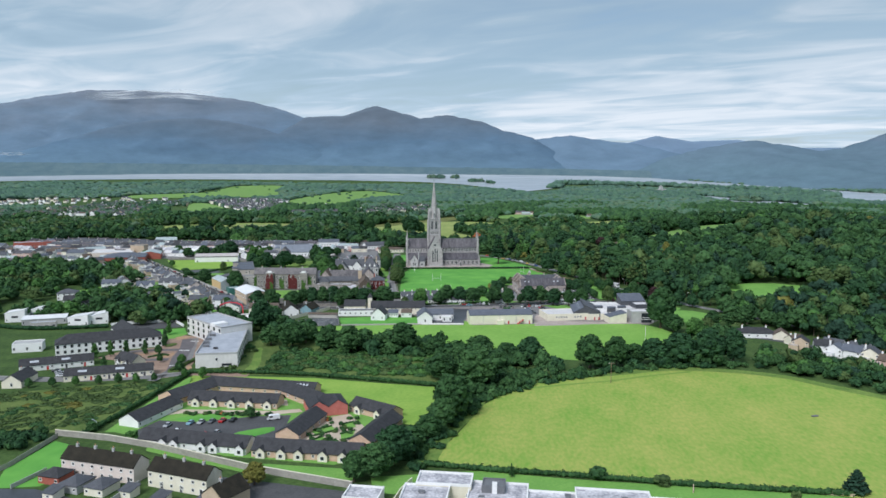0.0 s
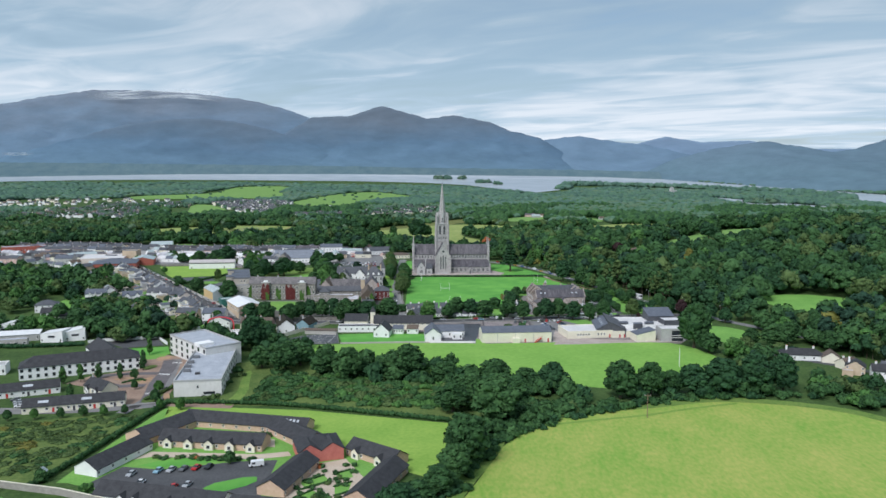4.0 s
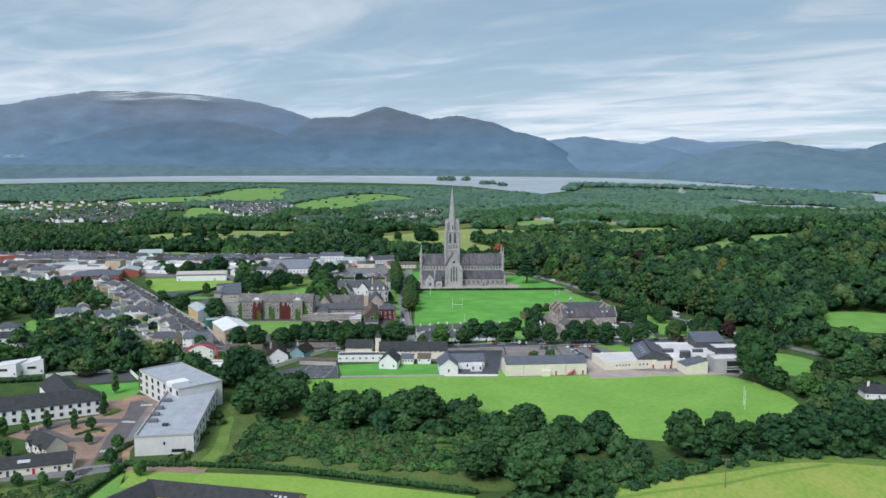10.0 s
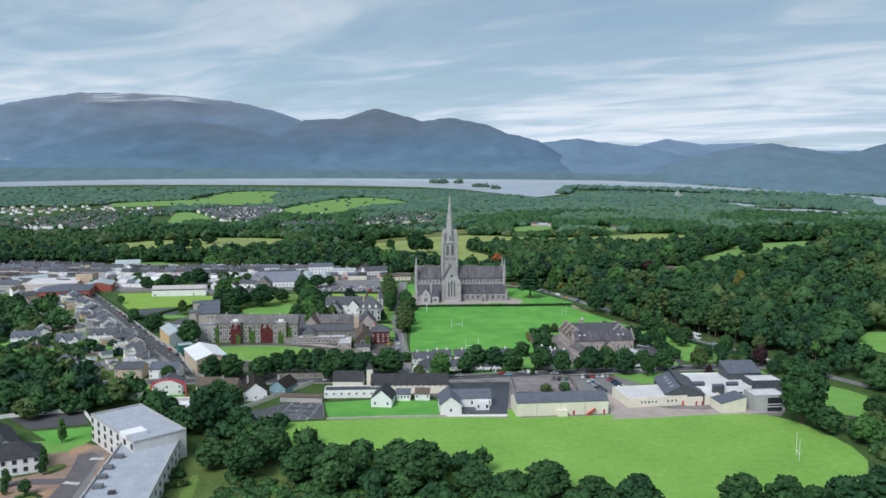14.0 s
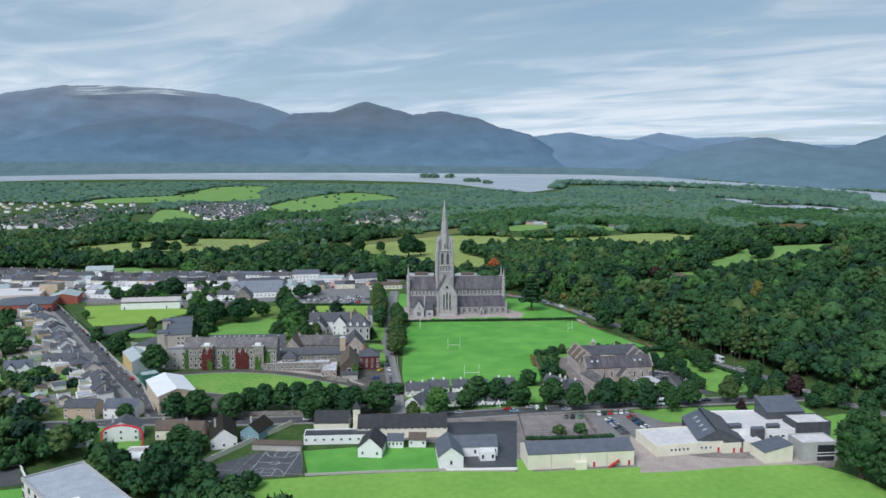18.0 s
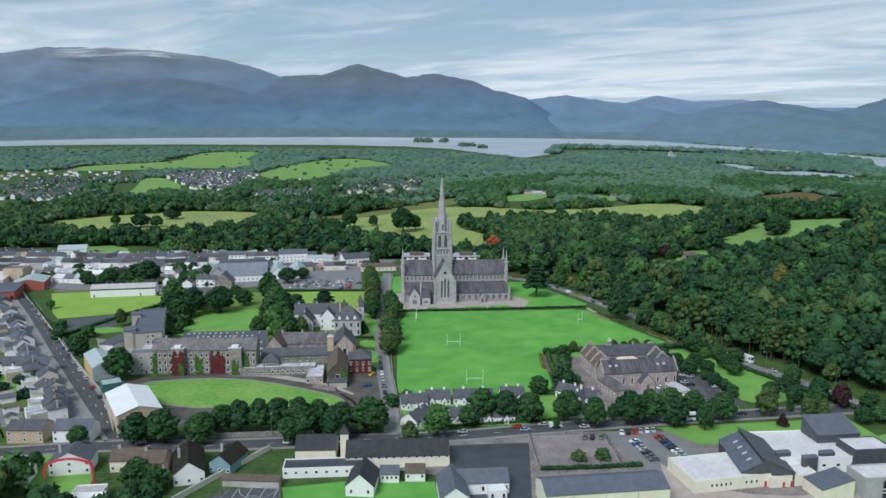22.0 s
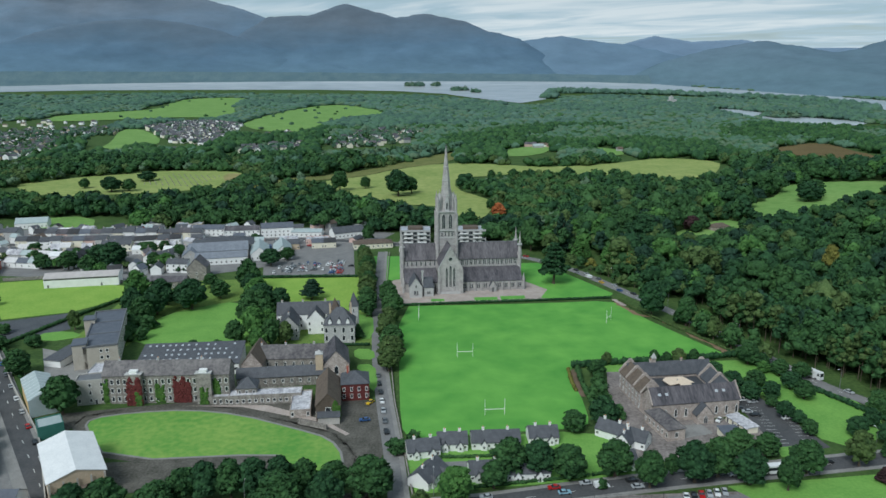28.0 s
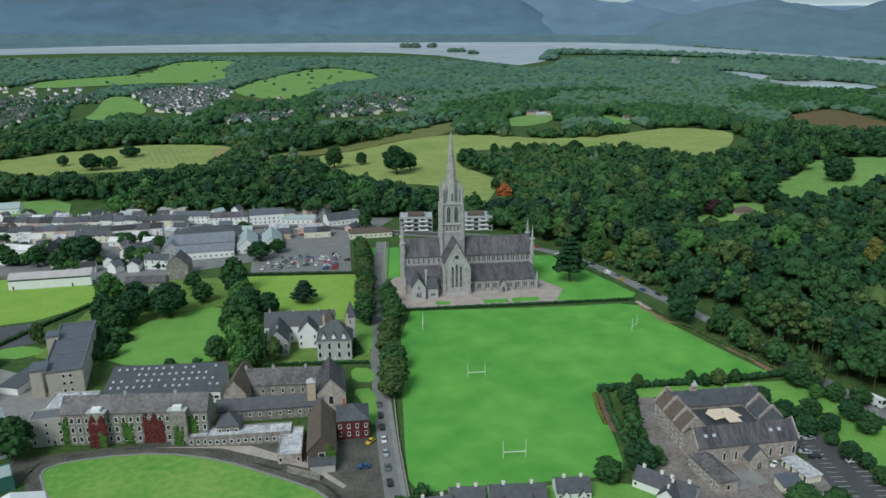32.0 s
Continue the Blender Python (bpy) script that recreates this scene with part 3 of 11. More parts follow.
def roof_shape(w, d, h, rh, kind, axis, over, thick=0.22):
    s = Shape()
    if kind == "gable":
        a, b = (d, w) if axis == "x" else (w, d)
        sl = rh / (a / 2)
        e, z = a / 2 + over, h - over * sl
        prof = [(-e, z), (0, h + rh), (e, z), (e, z + thick), (0, h + rh + thick * 1.1), (-e, z + thick)]
        prof = [prof[0], prof[1], prof[2], prof[3], prof[4], prof[5]]
        f = s.along_x if axis == "x" else s.along_y
        f(prof if axis == "x" else prof[::-1], -b / 2 - over * 0.6, b / 2 + over * 0.6)
    elif kind == "hip":
        X, Y = w / 2 + over, d / 2 + over
        k = min(X, Y)
        low = [(-X, -Y, h), (X, -Y, h), (X, Y, h), (-X, Y, h)]
        up = [(x, y, h + thick) for x, y, _ in low]
        if w >= d:
            top = [(-X + k, -0.02, h + rh), (X - k, -0.02, h + rh), (X - k, 0.02, h + rh), (-X + k, 0.02, h + rh)]
        else:
            top = [(-0.02, -Y + k, h + rh), (0.02, -Y + k, h + rh), (0.02, Y - k, h + rh), (-0.02, Y - k, h + rh)]
        s.loft([low, up, top])
    elif kind == "flat":
        s.box(-w / 2 + 0.3, -d / 2 + 0.3, h - 0.3, w / 2 - 0.3, d / 2 - 0.3, h + 0.05)
    elif kind == "mono":  # low at the front
        s.along_x([(-d / 2 - over, h - 0.1), (d / 2 + over, h + rh), (d / 2 + over, h + rh + thick), (-d / 2 - over, h - 0.1 + thick)], -w / 2 - over, w / 2 + over)
    elif kind == "mono_x":  # low at the left
        s.along_y([(-w / 2 - over, h - 0.1), (w / 2 + over, h + rh), (w / 2 + over, h + rh + thick), (-w / 2 - over, h - 0.1 + thick)][::-1], -d / 2 - over, d / 2 + over)
    return s


def wall_shape(w, d, h, rh, kind, axis):
    s = Shape()
    W, D = w / 2, d / 2
    if kind == "gable" and axis == "x":
        s.along_x([(-D, 0), (D, 0), (D, h), (0, h + rh), (-D, h)], -W, W)
    elif kind == "gable":
        s.along_y([(-W, 0), (W, 0), (W, h), (0, h + rh), (-W, h)], -D, D)
    elif kind == "mono":
        s.along_x([(-D, 0), (D, 0), (D, h + rh), (-D, h)], -W, W)
    elif kind == "mono_x":
        s.along_y([(-W, 0), (W, 0), (W, h + rh), (-W, h)], -D, D)
    elif kind == "flat":
        s.box(-W, -D, 0, W, D, h - 0.35)
        t = 0.28
        s.box(-W, -D, h - 0.35, W, -D + t, h + 0.45).box(-W, D - t, h - 0.35, W, D, h + 0.45)
        s.box(-W, -D + t, h - 0.35, -W + t, D - t, h + 0.45).box(W - t, -D + t, h - 0.35, W, D - t, h + 0.45)
    else:
        s.box(-W, -D, 0, W, D, h)
    return s


def chimney(root, x, y, z0, z1, mat="grey_render", size=0.9, deep=0.6):
    c = part("chimney", Shape().box(-size / 2, -deep / 2, z0, size / 2, deep / 2, z1).box(-size / 2 - 0.08, -deep / 2 - 0.08, z1, size / 2 + 0.08, deep / 2 + 0.08, z1 + 0.15), mat, root, at=pose(x, y, 0))
    part("chimney_pot", Shape().frustum(0, 0, z1 + 0.15, z1 + 0.75, 0.2, 0.15, 7), "orange_brick", c)


NEAR_GLASS = ("college", "convent", "priests", "care", "apartment", "school", "terraced", "cottage")


def building(name, label, category, x, y, turn, w, d, h, roof="gable", rh=2.5, wall="white_render", cover="slate", axis="x", over=0.35, wins=(), chimneys=(), doors=(), group="", z=None, chimney_mat="grey_render"):
    root = thing(name, label, category, x, y, turn, z=z, group=group)
    part("wall", wall_shape(w, d, h, rh, roof, axis), wall, root)
    part("roof", roof_shape(w, d, h, rh, roof, axis, over), cover, root)
    for args in wins:
        windows(root, w, d, *args[:11], panes=name.startswith(NEAR_GLASS) and all(args[11:]))
    for side, u, mat in doors:
        door(root, w, d, side, u, mat=mat)
    for cx, cy in chimneys:
        top = h + rh if roof in ("gable", "hip") else h
        chimney(root, cx, cy, h - 0.2, top + 1.0, chimney_mat)
    return root


def gablet(root, x, y0, w, deep, h, rh, wall, cover, frame="frame_white", win=(1.5, 1.5)):
    """A small gabled bay that stands out from a front wall at y0 and joins the roof behind it."""
    b = part("bay", Shape().along_y([(-w / 2, 0), (w / 2, 0), (w / 2, h), (0, h + rh), (-w / 2, h)], -deep, 0.3), wall, root, at=pose(x, y0, 0))
    sl, o = rh / (w / 2), 0.2
    prof = [(-w / 2 - o, h - o * sl), (0, h + rh), (w / 2 + o, h - o * sl), (w / 2 + o, h - o * sl + 0.15), (0, h + rh + 0.17), (-w / 2 - o, h - o * sl + 0.15)]
    part("bay_roof", Shape().along_y(prof[::-1], -deep - 0.2, 2.6), cover, b)
    part("window", window_meshes(win[0], win[1], frame)[2], "", b, at=pose(0, -deep, 1.35))


def skylights(root, pts, w=0.9, h=1.2, tilt=35.0, mat="skylight"):
    s = Shape().box(-w / 2, -h / 2, 0, w / 2, h / 2, 0.12)
    me = s.mesh("skylight", mat)
    for x, y, z, rz in pts:
        part("skylight", me, "", root, at=pose(x, y, z, 0, 0, rz) @ pose(0, 0, 0, tilt, 0, 0))


# ---- trees ----
def ico(sub):
    bm = bmesh.new()
    bmesh.ops.create_icosphere(bm, subdivisions=sub, radius=1.0)
    v = np.array([p.co[:] for p in bm.verts])
    bm.verts.index_update()
    f = np.array([[q.index for q in fc.verts] for fc in bm.faces])
    bm.free()
    return v, f


BALLS = {0: ico(0), 1: ico(1), 2: ico(2)}


def clumps(centres, radii, rng, level=2, flat=0.8, rough=0.32, leaves=0, leaf=0.5):
    """Ragged leafy clumps round the centres, and loose leaf sprays about them: points, triangles and the clump of each triangle."""
    bv, bf = BALLS[level]
    n, k = len(centres), len(bv)
    a = rng.uniform(0, 2 * np.pi, n)
    ca, sa = np.cos(a), np.sin(a)
    r = radii[:, None] * rng.uniform(1 - rough, 1 + rough, (n, k))
    x = (bv[:, 0] * ca[:, None] - bv[:, 1] * sa[:, None]) * r
    y = (bv[:, 0] * sa[:, None] + bv[:, 1] * ca[:, None]) * r
    z = bv[None, :, 2] * r * np.reshape(flat, (-1, 1))
    V = [(np.stack([x, y, z], -1) + centres[:, None]).reshape(-1, 3)]
    F = [(bf[None] + (np.arange(n) * k)[:, None, None]).reshape(-1, 3)]
    own = [np.repeat(np.arange(n), len(bf))]
    if leaves:
        m = n * leaves
        who = np.repeat(np.arange(n), leaves)
        way = rng.normal(size=(m, 3))
        way[:, 2] = np.abs(way[:, 2]) * 0.9 - 0.25
        way /= np.linalg.norm(way, axis=1, keepdims=True)
        mid = centres[who] + way * radii[who, None] * rng.uniform(0.86, 1.2, (m, 1)) * np.stack([np.ones(m), np.ones(m), np.broadcast_to(flat, n)[who]], -1)
        face = way + rng.normal(size=(m, 3)) * 0.55
        q = np.cross(face, rng.normal(size=(m, 3)))
        q /= np.linalg.norm(q, axis=1, keepdims=True)
        p = np.cross(face, q)
        p /= np.linalg.norm(p, axis=1, keepdims=True)
        s = rng.uniform(0.6, 1.35, (m, 1)) * leaf * radii[who, None]
        spray = np.stack([mid - p * s * 0.6 - q * s * 0.75, mid + q * s * 0.8 - p * s * 0.35, mid + p * s], 1).reshape(-1, 3)
        F.append(n * k + np.arange(m)[:, None] * 3 + np.array([0, 1, 2]))
        own.append(who)
        V.append(spray)
    return np.concatenate(V), np.concatenate(F), np.concatenate(own)


def tri_mesh(name, V, F, mats, index=None):
    me = bpy.data.meshes.new(name)
    me.vertices.add(len(V))
    me.vertices.foreach_set("co", V.astype(np.float32).ravel())
    me.loops.add(len(F) * 3)
    me.loops.foreach_set("vertex_index", F.astype(np.int32).ravel())
    me.polygons.add(len(F))
    me.polygons.foreach_set("loop_start", np.arange(0, len(F) * 3, 3, dtype=np.int32))
    for m in mats:
        me.materials.append(M[m])
    me.polygons.foreach_set("use_smooth", [True] * len(F))
    if index is not None:
        me.polygons.foreach_set("material_index", index.astype(np.int32))
    me.update(calc_edges=True)
    me.validate()
    return me


def trunk_shape(high, r, rng, limbs=4):
    s = Shape()
    s.loft([[(rr * math.cos(a) + b * 0.02 * z, rr * math.sin(a), z) for a in [2 * math.pi * i / 7 for i in range(7)]] for z, rr, b in ((0, r * 1.5, 0), (high * 0.08, r, 0.3), (high * 0.45, r * 0.75, 1), (high * 0.8, r * 0.3, 1.3))])
    for i in range(limbs):
        a = 2 * math.pi * (i + rng.uniform(0, 0.7)) / limbs
        z0, l = high * rng.uniform(0.3, 0.5), high * rng.uniform(0.25, 0.38)
        dx, dy = math.cos(a), math.sin(a)
        rings = []
        for t, rr in ((0, r * 0.5), (0.5, r * 0.35), (1, r * 0.12)):
            cx, cy, cz = dx * l * t * 0.75, dy * l * t * 0.75, z0 + l * t * (0.6 + 0.4 * t)
            rings.append([(cx - dy * rr * math.cos(b), cy + dx * rr * math.cos(b), cz + rr * math.sin(b)) for b in [2 * math.pi * j / 5 for j in range(5)]])
        s.loft(rings)
    return s


TREES = {}


def tree_kind(kind, seed):
    """A unit tree, 10 m high, of one kind: meshes of its trunk and crown."""
    rng = np.random.default_rng(seed)
    kindof, leaf_mat = kind
    if kindof == "round":
        n = 120
        u = rng.normal(size=(n, 3))
        u /= np.linalg.norm(u, axis=1, keepdims=True)
        u[:, 2] = np.where(u[:, 2] < -0.75, -u[:, 2], u[:, 2])
        rad = rng.uniform(0.5, 1.0, (n, 1)) ** 0.5
        c = u * rad * np.array([3.1, 3.1, 4.1]) + np.array([0, 0, 5.0])
        r = rng.uniform(0.5, 0.92, n)
        lean = 1 - 0.25 * np.clip((c[:, 2:] - 6) / 4, 0, 1)
        c[:, :2] *= lean
        V, F, _ = clumps(c, r, rng, 0, 0.85, 0.35, 26, 0.55)
        core = clumps(np.array([[0, 0, 4.6], [0.6, 0.4, 6.0], [-0.5, -0.6, 5.4]]), np.array([2.6, 2.1, 2.2]), rng, 2, 1.0, 0.15)
        F = np.concatenate([F, core[1] + len(V)])
        V = np.concatenate([V, core[0]])
    elif kindof == "tall":
        n = 70
        t = rng.uniform(0, 1, n)
        ang = rng.uniform(0, 2 * np.pi, n)
        wide = 2.0 * np.sin(np.clip(0.25 + t * 0.75, 0, 1) * np.pi) ** 0.6 + 0.2
        c = np.stack([np.cos(ang) * wide * rng.uniform(0.3, 1, n), np.sin(ang) * wide * rng.uniform(0.3, 1, n), 1.6 + t * 7.8], -1)
        V, F, _ = clumps(c, rng.uniform(0.5, 0.9, n), rng, 0, 0.95, 0.3, 24, 0.5)
    elif kindof == "cone":
        n = 40
        t = np.linspace(0, 1, n)
        ang = np.arange(n) * 2.4
        wide = 2.7 * (1 - t) ** 0.85 + 0.12
        c = np.stack([np.cos(ang) * wide * 0.7, np.sin(ang) * wide * 0.7, 1.5 + t * 8.2], -1)
        V, F, _ = clumps(c, 0.95 * (1 - t * 0.72) + rng.uniform(0, 0.2, n), rng, 0, 0.7, 0.34, 36, 0.42)
    elif kindof == "cedar":
        c, r = [], []
        for lv in range(8):
            z, wide = 3.0 + lv * 0.88, 2.9 * (1 - lv / 9.5)
            for j in range(6):
                a = j * 1.05 + lv * 0.6 + rng.uniform(-0.2, 0.2)
                c.append((math.cos(a) * wide * rng.uniform(0.5, 1), math.sin(a) * wide * rng.uniform(0.5, 1), z + rng.uniform(-0.2, 0.2)))
                r.append(rng.uniform(0.7, 1.1) * (1.2 - lv * 0.08))
        V, F, _ = clumps(np.array(c), np.array(r), rng, 0, 0.42, 0.34, 44, 0.4)
    else:  # bush
        n = 40
        c = np.stack([rng.normal(0, 1.9, n).clip(-3.2, 3.2), rng.normal(0, 1.9, n).clip(-3.2, 3.2), rng.uniform(1.5, 7.5, n)], -1)
        c[:, :2] *= (1.1 - 0.05 * c[:, 2:])
        V, F, _ = clumps(c, rng.uniform(1.1, 1.8, n), rng, 0, 1.0, 0.3, 26, 0.5)
    crown = tri_mesh("crown", V, F, [leaf_mat])
    trunk = trunk_shape(10, 0.28 if kindof != "bush" else 0.15, rng, 4).mesh("trunk", "bark")
    return trunk, crown


TREE_WORDS = {"round": "broad-crowned deciduous tree", "tall": "slender upright tree", "cone": "conical conifer", "cedar": "tall cedar with tiered branches", "bush": "rounded garden shrub"}
LEAF_WORDS = {"leaf_dark": "dark green", "leaf_mid": "green", "leaf_deep": "deep green", "leaf_olive": "olive green", "leaf_bright": "bright green", "leaf_conifer": "blackish green", "leaf_gold": "yellowing", "leaf_rust": "rust-orange autumn", "leaf_copper": "copper-purple"}


def tree(x, y, high, wide, kind="round", leaf="leaf_mid", where="on grass", group="", seed=None):
    seed = int(abs(x * 7 + y * 13)) % 3 if seed is None else seed
    key = (kind, leaf, seed)
    if key not in TREES:
        TREES[key] = tree_kind((kind, leaf), 17 + seed * 5)
    unit = {"round": 4.1, "tall": 2.9, "cone": 2.8, "cedar": 3.2, "bush": 4.6}[kind]
    root = thing("shrub" if kind == "bush" else "tree", f"{LEAF_WORDS[leaf]} {TREE_WORDS[kind]} {where}", "shrub" if kind == "bush" else "tree", x, y, (x * 37 + y * 11) % 360, group=group)
    root.scale = (wide / unit, wide / unit, high / 10)
    t, c = TREES[key]
    part("trunk", t, "", root)
    part("crown", c, "", root)
    return root


def scatter(poly, step, rng, skip=()):
    xs, ys = [p[0] for p in poly], [p[1] for p in poly]
    out = []
    y = min(ys)
    while y < max(ys):
        x = min(xs)
        while x < max(xs):
            px, py = x + rng.uniform(-0.45, 0.45) * step, y + rng.uniform(-0.45, 0.45) * step
            if inside(px, py, poly) and not any(inside(px, py, q) for q in skip):
                out.append((px, py))
            x += step
        y += step
    return out


def wood(name, label, places, high, wide, mix, seed, per=14, level=0, leaves=18, stems=False, category="trees", leaf=0.55, uneven=0.32, stands=None):
    """Trees that nobody could count, as one body of clumps. stands: kinds that grow together in dark, taller stands."""
    rng = np.random.default_rng(seed)
    mats = [m for m, _ in mix] + (stands or [])
    share = np.array([s for _, s in mix] + [0.0] * len(stands or []), float)
    C, R, K, S = [], [], [], []
    trunks = Shape()
    for x, y in places:
        g = terrain(x, y)
        h, w = high * rng.uniform(1 - uneven, 1 + uneven), wide * rng.uniform(0.72, 1.2)
        k = rng.choice(len(mats), p=share / share.sum())
        if stands:
            thick = noise.fractal(Vector((x / 210, y / 300, seed * 0.37)), 1.0, 2.0, 3) + rng.uniform(-0.12, 0.12)
            if thick > 0.12:
                k, h = len(mix) + int(rng.integers(len(stands))), h * 1.35
            elif thick < -0.3:
                h *= 0.7
        for j in range(per):
            a, q = rng.uniform(0, 2 * np.pi), (0 if j == 0 else rng.uniform(0.15, 1.0) ** 0.6 * (1.0 - 0.42 / per**0.5))
            rad = w * (rng.uniform(0.85, 1.3) * 1.42 / per**0.5 if per > 1 else 1.0)
            if j < 1 and per > 4:
                rad = w * 0.62
            tall = min(rad * 0.9, h * 0.48)
            C.append((x + math.cos(a) * q * w, y + math.sin(a) * q * w, g + (h - tall if j == 0 else max(tall * 0.6, (h - tall) * (1.03 - 0.68 * q * q) * rng.uniform(0.84, 1.0)))))
            R.append(rad)
            S.append(tall / rad)
            K.append(k)
        if stems:
            trunks.frustum(x, y, g - 0.3, g + h * 0.6, 0.22, 0.12, 5)
    V, F, own = clumps(np.array(C), np.array(R), rng, level, np.array(S), 0.3, leaves, leaf)
    ob = new(name, tri_mesh(name, V, F, mats, np.array(K)[own]))
    tagged(ob, label, category, kind="stuff")
    if stems and trunks.v:
        part("trunks", trunks, "bark", ob, "bare pale trunks", kind="stuff")
    return ob


def hedge(label, line, high, wide, leaf="leaf_dark", seed=1, name="hedge"):
    rng = np.random.default_rng(seed)
    pts = smooth_line(line, wide * 0.55) if len(line) > 2 else [tuple(np.array(line[0]) + (np.array(line[1]) - np.array(line[0])) * t) for t in np.linspace(0, 1, max(2, int(math.hypot(line[1][0] - line[0][0], line[1][1] - line[0][1]) / (wide * 0.55))))]
    C = np.array([(x + rng.uniform(-0.15, 0.15) * wide, y + rng.uniform(-0.15, 0.15) * wide, terrain(x, y) + high * 0.5) for x, y in pts])
    R = np.full(len(C), wide * 0.55) * rng.uniform(0.85, 1.15, len(C))
    V, F, _ = clumps(C, R, rng, 1, high / wide, 0.2, 16, 0.4)
    return tagged(new(name, tri_mesh(name, V, F, [leaf])), label, "hedge", kind="stuff")
# ---- the land ----
def axis_steps(*spans):
    out = []
    for a, b, s in spans:
        out += list(np.arange(a, b, s))
    return np.array(out + [spans[-1][1]])


gx = axis_steps((-3900, -700, 80), (-700, -440, 26), (-440, 700, 15), (700, 3900, 80))
gy = axis_steps((-1050, -620, 43), (-620, 480, 12), (480, 1900, 35), (1900, 3640, 58))
GV = np.array([(x, y, terrain(x, y)) for y in gy for x in gx])
nx_ = len(gx)
quads = [(j * nx_ + i, j * nx_ + i + 1, (j + 1) * nx_ + i + 1, (j + 1) * nx_ + i) for j in range(len(gy) - 1) for i in range(nx_ - 1)]
gm = bpy.data.meshes.new("ground")
gm.from_pydata(GV.tolist(), [], quads)
gm.materials.append(M["undergrowth"])
tagged(new("ground", gm), "dark green plain of rough grass and undergrowth", "ground", kind="structure")

# lake: near and far shore, side by side
NEAR = [(-3900, 2500), (-2757, 2828), (-2001, 3165), (-1645, 3235), (-1245, 3240), (-839, 3230), (-542, 3215), (-160, 3120), (59, 2940), (203, 2610), (328, 2330), (455, 2560), (545, 3000), (716, 3000), (1037, 2860), (1294, 2590), (1401, 2278), (1350, 1900), (1250, 1690), (1340, 1560), (1700, 1250)]
FAR = [(-4000, 3000), (-3083, 3225), (-2155, 3457), (-1761, 3524), (-1338, 3548), (-907, 3560), (-587, 3564), (-175, 3556), (71, 3552), (265, 3546), (470, 3540), (602, 3535), (660, 3530), (820, 3520), (1200, 3421), (1471, 3052), (1647, 2762), (1691, 2490), (1700, 2400), (1760, 2200), (2000, 1700)]
lake = Shape()
near_s, far_s = [], []
for i in range(len(NEAR) - 1):
    for k in range(10):
        t = k / 10
        near_s.append(tuple(NEAR[i][a] * (1 - t) + NEAR[i + 1][a] * t for a in (0, 1)))
        far_s.append(tuple(FAR[i][a] * (1 - t) + FAR[i + 1][a] * t for a in (0, 1)))
for i in range(len(near_s) - 1):
    cols = []
    for a, b in ((near_s[i], far_s[i]), (near_s[i + 1], far_s[i + 1])):
        cols.append([(a[0] * (1 - t) + b[0] * t, a[1] * (1 - t) + b[1] * t) for t in np.linspace(0, 1, 9)])
    for k in range(8):
        q = [cols[0][k], cols[1][k], cols[1][k + 1], cols[0][k + 1]]
        lake.poly([(x, y, terrain(x, y) + 1.2) for x, y in q])
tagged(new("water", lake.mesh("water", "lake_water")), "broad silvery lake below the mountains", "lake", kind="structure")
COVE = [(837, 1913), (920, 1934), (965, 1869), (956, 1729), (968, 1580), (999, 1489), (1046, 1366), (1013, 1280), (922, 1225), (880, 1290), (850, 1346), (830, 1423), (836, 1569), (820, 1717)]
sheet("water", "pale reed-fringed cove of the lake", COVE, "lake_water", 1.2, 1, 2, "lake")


def range_of_hills(name, label, crest, foot, mat, seed, rough=1.0):
    """A mountain range: a crest line, slopes with gullies down to the foot, and a back slope."""
    xs = np.arange(crest[0][0], crest[-1][0], 22.0)
    cx = [p[0] for p in crest]
    fx = [p[0] for p in foot]
    V = []
    nv = 26
    for x in xs:
        zc = np.interp(x, cx, [p[2] for p in crest]) + 7 * rough * noise.fractal(Vector((x / 70, seed, 0)), 1.0, 2.0, 4)
        yc, yf = np.interp(x, cx, [p[1] for p in crest]), np.interp(x, fx, [p[1] for p in foot])
        zf = terrain(x, min(yf, 3500)) - 3
        for k in range(nv + 3):
            v = k / nv
            if v <= 1:
                ridge = 1 - abs(noise.fractal(Vector((x / 480 + v * 0.8, v * 1.6 + seed, seed)), 1.0, 2.0, 5))
                amp = math.sin(math.pi * v) * 0.22 * (zc - zf) * rough
                y = yf + (yc - yf) * v + min(60, 0.12 * (yc - yf)) * noise.noise(Vector((x / 200, v * 3, seed + 7))) * math.sin(math.pi * v)
                z = zf + (zc - zf) * (0.75 * v + 0.25 * v * v) + amp * (ridge - 0.72)
            else:
                y, z = yc + (v - 1) * nv * 90, zc - (v - 1) * nv * 9
            V.append((x, y, max(z, terrain(x, y) + 2.0) if 0 < v <= 1 and y < 3640 else z))
    n = nv + 3
    Q = [(i * n + k, (i + 1) * n + k, (i + 1) * n + k + 1, i * n + k + 1) for i in range(len(xs) - 1) for k in range(n - 1)]
    me = bpy.data.meshes.new(name)
    me.from_pydata(V, [], Q)
    me.materials.append(M[mat])
    me.polygons.foreach_set("use_smooth", [True] * len(Q))
    return tagged(new(name, me), label, "mountain", kind="structure")


